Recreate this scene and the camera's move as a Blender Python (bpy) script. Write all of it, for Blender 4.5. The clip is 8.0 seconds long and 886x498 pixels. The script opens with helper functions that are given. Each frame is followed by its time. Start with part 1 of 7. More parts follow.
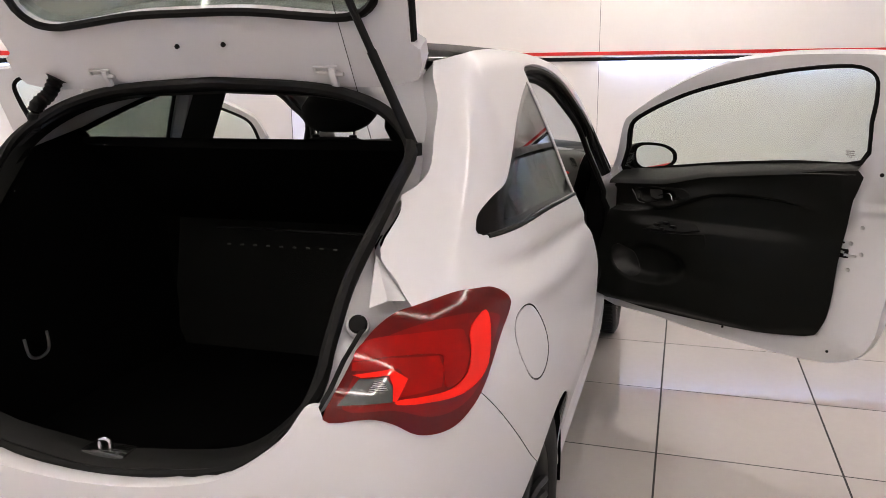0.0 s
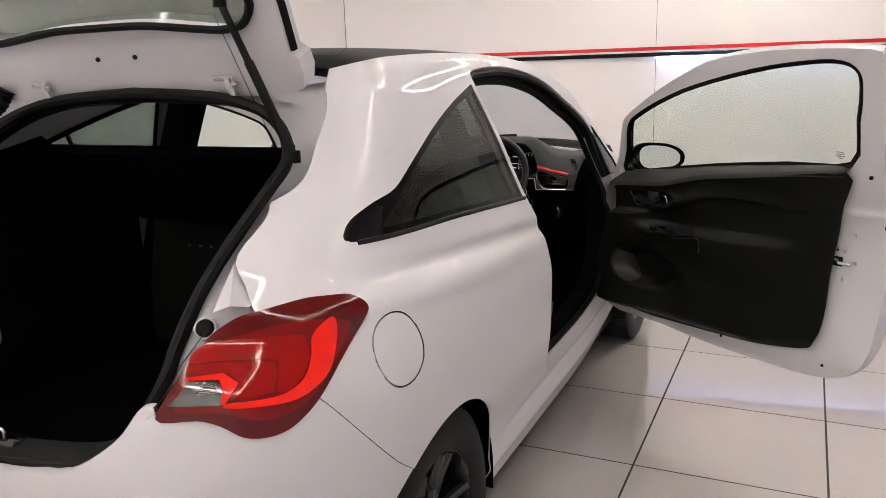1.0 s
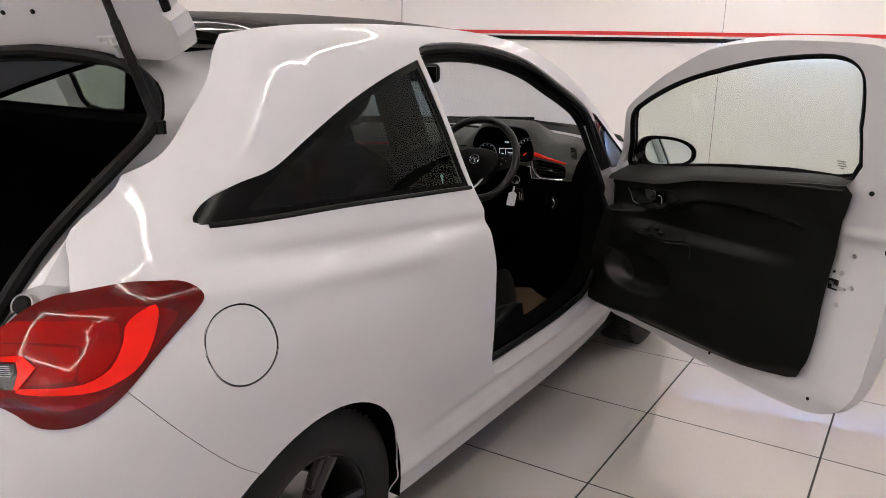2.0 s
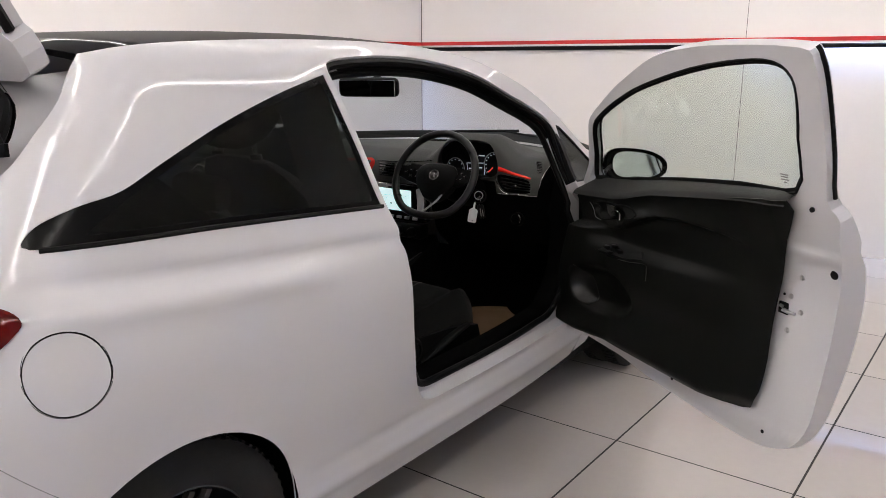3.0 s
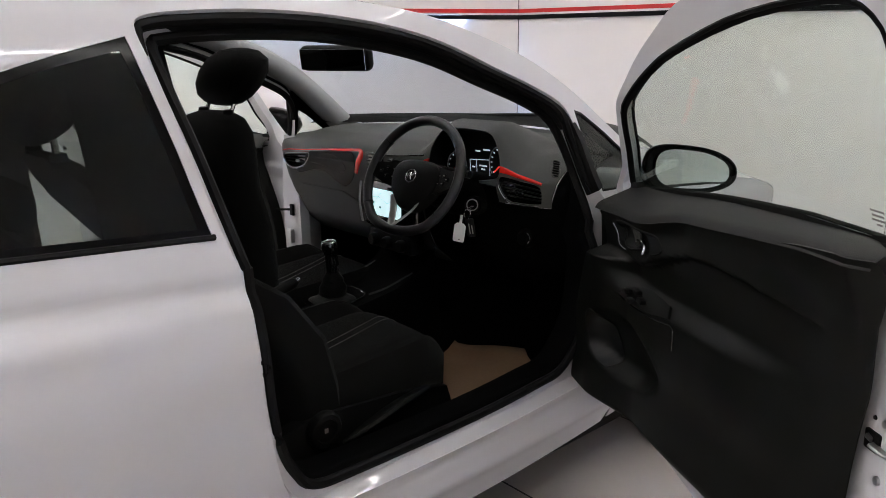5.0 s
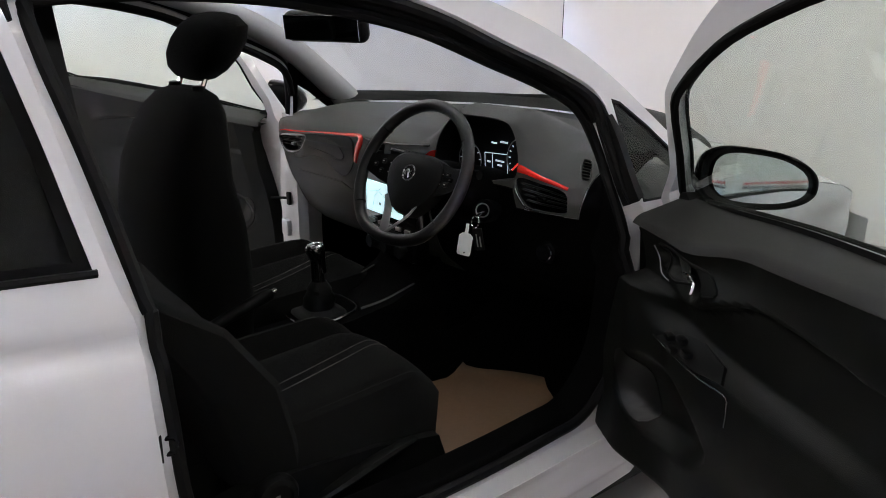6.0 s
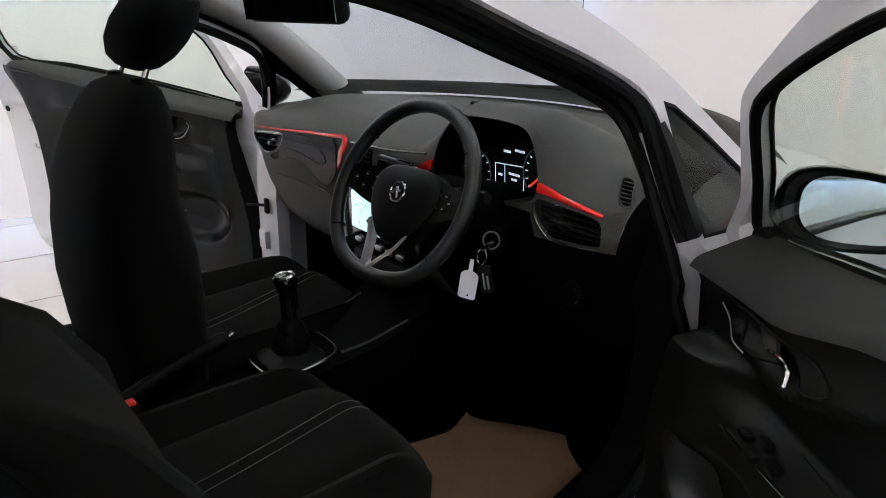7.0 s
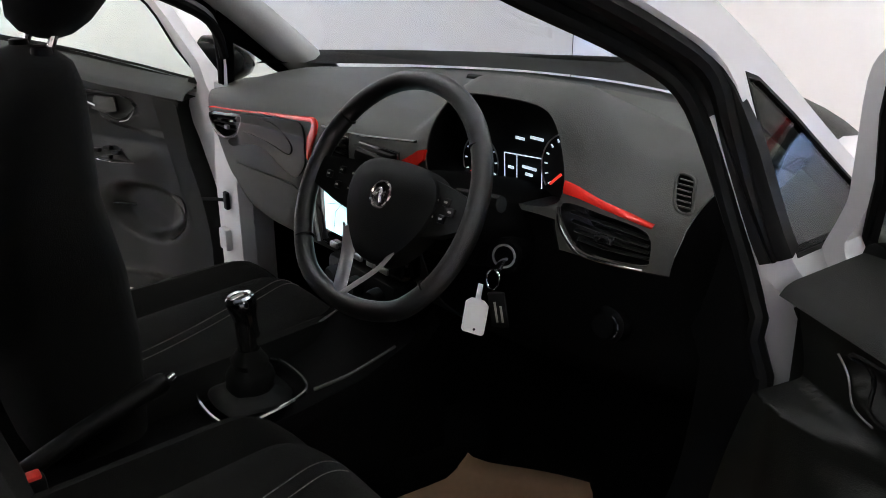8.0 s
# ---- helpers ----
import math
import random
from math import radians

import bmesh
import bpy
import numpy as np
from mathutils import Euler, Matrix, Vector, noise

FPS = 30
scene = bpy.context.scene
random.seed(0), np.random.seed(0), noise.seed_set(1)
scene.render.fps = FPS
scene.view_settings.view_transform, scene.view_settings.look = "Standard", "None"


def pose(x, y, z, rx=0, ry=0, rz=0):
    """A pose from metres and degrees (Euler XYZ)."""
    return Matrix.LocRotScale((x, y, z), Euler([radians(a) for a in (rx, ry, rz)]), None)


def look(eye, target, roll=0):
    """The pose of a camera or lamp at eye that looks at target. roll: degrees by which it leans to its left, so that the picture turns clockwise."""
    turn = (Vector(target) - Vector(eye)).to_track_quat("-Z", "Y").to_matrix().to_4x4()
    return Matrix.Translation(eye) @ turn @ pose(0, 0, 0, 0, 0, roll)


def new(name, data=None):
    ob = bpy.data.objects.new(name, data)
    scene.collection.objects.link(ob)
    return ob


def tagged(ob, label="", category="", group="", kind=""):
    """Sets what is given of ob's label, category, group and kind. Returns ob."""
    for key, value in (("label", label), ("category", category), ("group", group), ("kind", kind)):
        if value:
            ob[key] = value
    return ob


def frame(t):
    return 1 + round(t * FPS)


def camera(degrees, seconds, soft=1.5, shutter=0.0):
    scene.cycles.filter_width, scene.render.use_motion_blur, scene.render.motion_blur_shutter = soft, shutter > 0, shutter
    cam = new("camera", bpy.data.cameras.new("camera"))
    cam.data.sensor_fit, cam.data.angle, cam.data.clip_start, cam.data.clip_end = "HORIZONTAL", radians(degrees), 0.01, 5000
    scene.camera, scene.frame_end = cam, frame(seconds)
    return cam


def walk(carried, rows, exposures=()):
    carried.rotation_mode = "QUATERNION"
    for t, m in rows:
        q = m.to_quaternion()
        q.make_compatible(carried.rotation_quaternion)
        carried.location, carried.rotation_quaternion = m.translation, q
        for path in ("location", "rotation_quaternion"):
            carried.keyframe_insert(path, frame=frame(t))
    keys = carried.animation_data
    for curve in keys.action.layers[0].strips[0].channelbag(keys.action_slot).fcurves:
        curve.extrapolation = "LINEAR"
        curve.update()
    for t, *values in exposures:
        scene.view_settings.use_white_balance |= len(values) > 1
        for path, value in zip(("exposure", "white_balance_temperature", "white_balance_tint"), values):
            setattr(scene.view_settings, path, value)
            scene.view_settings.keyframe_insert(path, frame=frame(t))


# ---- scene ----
cam = camera(59.4, 8.0, 0.9)
PATH = [
    (0, (1.079, -1.776, 1.396), (0.503, 0.09, 0.963), -0.6),
    (0.5, (1.277, -1.686, 1.394), (0.614, 0.149, 0.952), -1.2),
    (1, (1.54, -1.6, 1.408), (0.711, 0.167, 0.973), -1.7),
    (1.5, (1.699, -1.442, 1.397), (0.785, 0.282, 0.959), -1.5),
    (1.7, (1.749, -1.35, 1.403), (0.789, 0.341, 0.934), 0.1),
    (3, (2.149, -0.91, 1.414), (0.984, 0.647, 0.947), 0.0),
    (3.5, (2.155, -0.652, 1.397), (0.913, 0.852, 0.954), 0.3),
    (4, (2.112, -0.409, 1.389), (0.808, 1.051, 0.98), 0.6),
    (4.5, (2.103, -0.151, 1.375), (0.719, 1.216, 0.913), -0.2),
    (6, (1.799, 0.432, 1.371), (0.3, 1.613, 0.772), 0.4),
    (6.5, (1.647, 0.578, 1.366), (0.131, 1.729, 0.752), 1.0),
    (7, (1.482, 0.715, 1.357), (-0.023, 1.862, 0.711), 0.6),
    (7.5, (1.307, 0.848, 1.329), (-0.177, 2.005, 0.651), 0.1),
    (8, (1.192, 0.91, 1.306), (-0.271, 2.077, 0.6), 0.3),
]
walk(cam, [(t, look(eye, target, roll)) for t, eye, target, roll in PATH],
     [(0.0, 0.0, 6950, 9), (1.5, -0.02, 6850, 8), (3.0, -0.02, 6600, 7), (4.5, -0.03, 6450, 6), (6.0, 0.05, 6250, 4), (7.0, 0.16, 6200, 3), (8.0, 0.46, 6200, 3)])

# ---- world and light ----
world = bpy.data.worlds.new("world")
scene.world = world
world.use_nodes = True
world.node_tree.nodes["Background"].inputs["Color"].default_value = (0.9, 0.92, 1.0, 1)
world.node_tree.nodes["Background"].inputs["Strength"].default_value = 0.05
CEIL = 3.1


# closed frames of slim light tubes: middle x, y, width, length
FRAMES = [(1.1, 0.85, 2.2, 3.5), (-2.3, 0.5, 2.2, 2.8), (1.1, 4.75, 2.2, 0.7), (1.1, -3.2, 2.2, 1.4), (-2.3, -3.2, 2.2, 1.4)]

# ---- materials ----


def material(name, colour, rough=0.5, metal=0.0, coat=0.0, grain=0.0, scale=60.0, bump=0.0, bump_scale=400.0, emit=0.0, alpha=None, spec=0.5, stain=0.0):
    m = bpy.data.materials.new(name)
    m.use_nodes = True
    nt = m.node_tree
    b = nt.nodes["Principled BSDF"]
    b.inputs["Base Color"].default_value = (*colour, 1)
    b.inputs["Roughness"].default_value = rough
    b.inputs["Metallic"].default_value = metal
    b.inputs["Coat Weight"].default_value = coat
    b.inputs["Coat Roughness"].default_value = 0.03
    b.inputs["Specular IOR Level"].default_value = spec
    tc = nt.nodes.new("ShaderNodeTexCoord")
    if grain or stain:
        n1 = nt.nodes.new("ShaderNodeTexNoise")
        n1.inputs["Scale"].default_value, n1.inputs["Detail"].default_value = scale, 6
        nt.links.new(tc.outputs["Object"], n1.inputs["Vector"])
        n2 = nt.nodes.new("ShaderNodeTexNoise")
        n2.inputs["Scale"].default_value, n2.inputs["Detail"].default_value = 2.3, 4
        nt.links.new(tc.outputs["Object"], n2.inputs["Vector"])
        r1 = nt.nodes.new("ShaderNodeMapRange")
        r1.inputs["To Min"].default_value, r1.inputs["To Max"].default_value = 1 - grain, 1 + grain
        nt.links.new(n1.outputs["Fac"], r1.inputs["Value"])
        r2 = nt.nodes.new("ShaderNodeMapRange")
        r2.inputs["To Min"].default_value, r2.inputs["To Max"].default_value = 1 - stain, 1 + stain
        nt.links.new(n2.outputs["Fac"], r2.inputs["Value"])
        mul = nt.nodes.new("ShaderNodeMath")
        mul.operation = "MULTIPLY"
        nt.links.new(r1.outputs[0], mul.inputs[0])
        nt.links.new(r2.outputs[0], mul.inputs[1])
        mix = nt.nodes.new("ShaderNodeVectorMath")
        mix.operation = "SCALE"
        mix.inputs[0].default_value = colour
        nt.links.new(mul.outputs[0], mix.inputs["Scale"])
        nt.links.new(mix.outputs[0], b.inputs["Base Color"])
        r3 = nt.nodes.new("ShaderNodeMapRange")
        r3.inputs["To Min"].default_value, r3.inputs["To Max"].default_value = max(0.02, rough - 0.06), rough + 0.06
        nt.links.new(n2.outputs["Fac"], r3.inputs["Value"])
        nt.links.new(r3.outputs[0], b.inputs["Roughness"])
    if bump:
        nb = nt.nodes.new("ShaderNodeTexNoise")
        nb.inputs["Scale"].default_value, nb.inputs["Detail"].default_value = bump_scale, 3
        nt.links.new(tc.outputs["Object"], nb.inputs["Vector"])
        bm_ = nt.nodes.new("ShaderNodeBump")
        bm_.inputs["Strength"].default_value, bm_.inputs["Distance"].default_value = bump, 0.002
        nt.links.new(nb.outputs["Fac"], bm_.inputs["Height"])
        nt.links.new(bm_.outputs[0], b.inputs["Normal"])
    if emit:
        b.inputs["Emission Color"].default_value = (*colour, 1)
        b.inputs["Emission Strength"].default_value = emit
    return m


def glass(name, tint, gloss=1.0):
    """A pane: tinted clear, with a Fresnel gloss."""
    m = bpy.data.materials.new(name)
    m.use_nodes = True
    nt = m.node_tree
    nt.nodes.remove(nt.nodes["Principled BSDF"])
    tr = nt.nodes.new("ShaderNodeBsdfTransparent")
    tr.inputs["Color"].default_value = (*tint, 1)
    gl = nt.nodes.new("ShaderNodeBsdfGlossy")
    gl.inputs["Roughness"].default_value = 0.01
    gl.inputs["Color"].default_value = (gloss, gloss, gloss, 1)
    lw = nt.nodes.new("ShaderNodeLayerWeight")
    lw.inputs["Blend"].default_value = 0.5
    pw = nt.nodes.new("ShaderNodeMath")
    pw.operation, pw.inputs[1].default_value = "POWER", 4.5
    nt.links.new(lw.outputs["Facing"], pw.inputs[0])
    fr = nt.nodes.new("ShaderNodeMapRange")
    fr.inputs["To Min"].default_value, fr.inputs["To Max"].default_value = 0.035, 0.75
    nt.links.new(pw.outputs[0], fr.inputs["Value"])
    mx = nt.nodes.new("ShaderNodeMixShader")
    nt.links.new(fr.outputs[0], mx.inputs[0])
    nt.links.new(tr.outputs[0], mx.inputs[1])
    nt.links.new(gl.outputs[0], mx.inputs[2])
    nt.links.new(mx.outputs[0], nt.nodes["Material Output"].inputs["Surface"])
    return m


WHITE = material("white_paint", (0.60, 0.592, 0.607), 0.55, coat=0.42, grain=0.012, scale=900, stain=0.02, spec=0.12)
WHITE.node_tree.nodes["Principled BSDF"].inputs["Coat Roughness"].default_value = 0.012
# Body white again, darkened: shade under the tailgate and in jambs, as colour.
JAMB = material("shaded_white_jamb_paint", (0.52, 0.515, 0.53), 0.4, coat=0.4, grain=0.02, scale=300, stain=0.05)
ROOF_BLACK = material("black_gloss_paint", (0.006, 0.006, 0.007), 0.4, coat=0.25, grain=0.2, scale=500, spec=0.0)
SURROUND = material("black_window_surround", (0.004, 0.004, 0.004), 0.14, grain=0.15, scale=200, spec=0.08)
RUBBER = material("black_rubber", (0.004, 0.004, 0.004), 0.55, grain=0.25, scale=90, bump=0.1, bump_scale=500, spec=0.12)
PLASTIC = material("black_plastic", (0.0036, 0.0037, 0.0034), 0.48, grain=0.2, scale=120, bump=0.25, bump_scale=700, spec=0.11)
SOFT = material("soft_dash_plastic", (0.043, 0.0437, 0.040), 0.55, grain=0.12, scale=150, bump=0.35, bump_scale=600, spec=0.3)
DOORTRIM = material("door_trim_plastic", (0.0042, 0.0045, 0.0038), 0.44, grain=0.15, scale=120, bump=0.25, bump_scale=600, spec=0.15)
WAIST = material("door_top_plastic", (0.0085, 0.0087, 0.0080), 0.52, grain=0.12, scale=150, bump=0.3, bump_scale=600, spec=0.2)
POCKET = material("smooth_pocket_plastic", (0.006, 0.006, 0.0058), 0.30, grain=0.1, scale=90, spec=0.30)
GLOSSBLACK = material("piano_black", (0.008, 0.008, 0.008), 0.08, coat=0.8, grain=0.1)
FABRIC = material("black_seat_cloth", (0.0058, 0.0058, 0.0053), 0.9, grain=0.4, scale=500, bump=0.8, bump_scale=900, stain=0.15, spec=0.03)
FABRIC.node_tree.nodes["Principled BSDF"].inputs["Sheen Weight"].default_value = 0.05
FABRIC.node_tree.nodes["Principled BSDF"].inputs["Sheen Roughness"].default_value = 0.35
# Black plastic again, darker: the deep shade inside the cabin put into its colour.
SHADEBLACK = material("shaded_black_plastic", (0.0016, 0.0016, 0.0016), 0.6, grain=0.2, scale=120, bump=0.25, bump_scale=700, spec=0.02)
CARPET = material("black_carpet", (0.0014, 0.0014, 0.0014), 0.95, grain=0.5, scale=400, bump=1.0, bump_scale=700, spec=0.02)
LEATHER = material("black_leather", (0.0035, 0.0035, 0.0035), 0.34, grain=0.2, scale=200, bump=0.3, bump_scale=900, spec=0.45)
CHROME = material("chrome", (0.75, 0.75, 0.76), 0.12, metal=1.0)
SILVER = material("satin_silver", (0.42, 0.42, 0.42), 0.35, metal=0.9, grain=0.05)
RED = material("red_gloss_trim", (0.62, 0.018, 0.012), 0.18, coat=0.8, grain=0.05)
HEADLINER = material("grey_headliner", (0.15, 0.15, 0.15), 0.85, grain=0.1, scale=300, bump=0.4)
PILLAR_GREY = material("grey_pillar_trim", (0.34, 0.34, 0.335), 0.65, grain=0.08, scale=200, bump=0.3)
TYRE = material("tyre_rubber", (0.010, 0.010, 0.010), 0.65, grain=0.3, scale=60, bump=0.4, bump_scale=200, spec=0.2)
ALLOY = material("black_alloy", (0.005, 0.005, 0.005), 0.35, coat=0.2, grain=0.2)
STEEL = material("bare_steel", (0.5, 0.5, 0.5), 0.35, metal=1.0, grain=0.1)
PAPER = material("brown_kraft_paper", (0.185, 0.113, 0.064), 0.75, grain=0.12, scale=80, bump=0.3, bump_scale=60, stain=0.12)
CARD = material("white_card", (0.8, 0.8, 0.8), 0.6, grain=0.03)
STITCH = material("grey_thread", (0.22, 0.21, 0.19), 0.8)
GLASS = glass("clear_glass", (0.69, 0.73, 0.765))
DOORGLASS = glass("green_tint_glass", (0.88, 0.92, 0.885))
PRIVACY = glass("privacy_glass", (0.46, 0.495, 0.47), 0.6)
MIRROR = material("mirror", (0.82, 0.86, 0.9), 0.02, metal=1.0)
REDLENS = material("red_lamp_lens", (0.27, 0.003, 0.002), 0.08, coat=0.28, spec=0.1, grain=0.06, scale=15)
REDBRIGHT = material("bright_red_reflector", (0.80, 0.012, 0.006), 0.12, coat=0.45, spec=0.1)
MIDRED = material("mid_red_lens", (0.17, 0.0025, 0.002), 0.10, coat=0.30, spec=0.1, grain=0.06, scale=12)
DARKRED = material("dark_red_lens", (0.085, 0.0016, 0.0012), 0.12, coat=0.32, spec=0.12)
CLEARLENS = material("clear_lamp_lens", (0.045, 0.045, 0.045), 0.1, coat=1.0, metal=0.3, grain=0.2, scale=200)
WALL = material("white_wall_panel", (0.84, 0.81, 0.79), 0.42, grain=0.012, scale=40, stain=0.03, bump=0.05, bump_scale=30)
CEILING = material("white_ceiling", (0.75, 0.74, 0.73), 0.8, grain=0.02, stain=0.03)
STRIPE_RED = material("red_stripe_paint", (0.60, 0.02, 0.02), 0.3, grain=0.04)
STRIPE_BLACK = material("black_stripe_paint", (0.007, 0.007, 0.008), 0.6, grain=0.1, spec=0.08)
GROUT = material("grey_grout", (0.03, 0.028, 0.027), 0.9, grain=0.3, scale=150, bump=0.5)
LED = material("blue_white_led", (0.36, 0.52, 1.0), 0.5, emit=240.0)
LAMPGLOW = material("lamp_diffuser", (1.0, 0.935, 0.915), 0.5, emit=52.0)
SCREENGLOW = material("lit_screen", (0.60, 0.80, 0.84), 0.2, emit=1.0)
DIALGLOW = material("lit_dial_white", (0.75, 0.82, 0.95), 0.4, emit=0.55)
REDGLOW = material("lit_red", (0.9, 0.05, 0.03), 0.4, emit=0.6)
SEATRED = material("red_buckle", (0.55, 0.03, 0.02), 0.4)


def tile_material():
    m = material("polished_cream_tile", (0.50, 0.465, 0.435), 0.08, grain=0.03, scale=25, stain=0.05, coat=0.45)
    nt = m.node_tree
    info = nt.nodes.new("ShaderNodeObjectInfo")
    r = nt.nodes.new("ShaderNodeMapRange")
    r.inputs["To Min"].default_value, r.inputs["To Max"].default_value = 0.96, 1.04
    nt.links.new(info.outputs["Random"], r.inputs["Value"])
    b = nt.nodes["Principled BSDF"]
    old = b.inputs["Base Color"].links[0].from_socket
    sc = nt.nodes.new("ShaderNodeVectorMath")
    sc.operation = "SCALE"
    nt.links.new(old, sc.inputs[0])
    nt.links.new(r.outputs[0], sc.inputs["Scale"])
    nt.links.new(sc.outputs[0], b.inputs["Base Color"])
    return m


TILE = tile_material()

# ---- mesh helpers ----


def thing(name, label, category, m=None, group="", kind=""):
    ob = new(name)
    ob.empty_display_size = 0.1
    if m is not None:
        ob.matrix_basis = m
    return tagged(ob, label, category, group, kind)


def part(name, bm, mat, parent=None, label="", smooth=True, m=None):
    me = bpy.data.meshes.new(name)
    bm.to_mesh(me)
    bm.free()
    me.materials.append(mat)
    if smooth:
        me.polygons.foreach_set("use_smooth", [True] * len(me.polygons))
        me.set_sharp_from_angle(angle=radians(38))
    ob = new(name, me)
    if m is not None:
        ob.matrix_basis = m
    ob.parent = parent
    if label:
        ob["label"] = label
    return ob


def box(bm, lo, hi, bevel=0.0, m=None, seg=2):
    v = [bm.verts.new((x, y, z)) for x in (lo[0], hi[0]) for y in (lo[1], hi[1]) for z in (lo[2], hi[2])]
    fs = [bm.faces.new([v[i] for i in q]) for q in ((0, 1, 3, 2), (4, 6, 7, 5), (0, 4, 5, 1), (2, 3, 7, 6), (0, 2, 6, 4), (1, 5, 7, 3))]
    vs = list(v)
    if bevel:
        es = list({e for f in fs for e in f.edges})
        r = bmesh.ops.bevel(bm, geom=es, offset=bevel, segments=seg, affect="EDGES", profile=0.5)
        vs = list({*(w for w in r["verts"]), *(w for w in v if w.is_valid)})
    if m is not None:
        for w in vs:
            w.co = m @ w.co
    return bm


def sweep(bm, pts, radius, sides=8, closed=False, flat=1.0, up=(0, 0, 1)):
    """A tube along pts; radius is a number or one for each point; flat squeezes it along up."""
    pts = [Vector(p) for p in pts]
    n = len(pts)
    rings = []
    for i, p in enumerate(pts):
        a = pts[(i - 1) % n] if closed or i > 0 else p
        b = pts[(i + 1) % n] if closed or i < n - 1 else p
        d = (b - a).normalized()
        u = Vector(up)
        if abs(d.dot(u)) > 0.97:
            u = Vector((1, 0, 0)) if abs(d.x) < 0.9 else Vector((0, 1, 0))
        s = d.cross(u).normalized()
        w = s.cross(d).normalized()
        r = radius[i] if isinstance(radius, (list, tuple)) else radius
        rings.append([bm.verts.new(p + s * (r * math.cos(k * math.tau / sides)) + w * (r * flat * math.sin(k * math.tau / sides))) for k in range(sides)])
    for i in range(n if closed else n - 1):
        a, b = rings[i], rings[(i + 1) % n]
        for k in range(sides):
            bm.faces.new((a[k], a[(k + 1) % sides], b[(k + 1) % sides], b[k]))
    if not closed:
        bm.faces.new(rings[0][::-1])
        bm.faces.new(rings[-1])
    return bm


def lathe(bm, profile, m, sides=32, caps=True):
    """Turns (radius, height) pairs round m's z axis."""
    rings = []
    for r, z in profile:
        rings.append([bm.verts.new(m @ Vector((r * math.cos(k * math.tau / sides), r * math.sin(k * math.tau / sides), z))) for k in range(sides)])
    for a, b in zip(rings, rings[1:]):
        for k in range(sides):
            bm.faces.new((a[k], a[(k + 1) % sides], b[(k + 1) % sides], b[k]))
    if caps and profile[0][0] > 1e-4:
        bm.faces.new(rings[0][::-1])
    if caps and profile[-1][0] > 1e-4:
        bm.faces.new(rings[-1])
    bmesh.ops.remove_doubles(bm, verts=bm.verts, dist=1e-5)
    return bm


def loft(bm, rows, closed=False, caps=False):
    vr = [[bm.verts.new(p) for p in row] for row in rows]
    n = len(rows[0])
    for a, b in zip(vr, vr[1:]):
        for k in range(n if closed else n - 1):
            bm.faces.new((a[k], a[(k + 1) % n], b[(k + 1) % n], b[k]))
    if caps:
        bm.faces.new(vr[0][::-1])
        bm.faces.new(vr[-1])
    return bm


def spline(pts, per=6, closed=False):
    """Catmull-Rom through the points."""
    pts = [Vector(p) for p in pts]
    n, out = len(pts), []
    for i in range(n if closed else n - 1):
        p0, p1, p2, p3 = (pts[(i + k) % n] if closed else pts[min(max(i + k, 0), n - 1)] for k in (-1, 0, 1, 2))
        for j in range(per):
            t = j / per
            out.append(0.5 * (2 * p1 + (p2 - p0) * t + (2 * p0 - 5 * p1 + 4 * p2 - p3) * t * t + (3 * p1 - p0 - 3 * p2 + p3) * t ** 3))
    if not closed:
        out.append(pts[-1])
    return out


def set_back(y):
    """How far the passenger side stands behind the driver's side at length y."""
    t = min(1.0, max(0.0, (y - 0.3) / 1.1))
    return 0.05 * t * t * (3 - 2 * t)


def port(p):
    return Vector((-p.x, p.y - set_back(p.y), p.z))


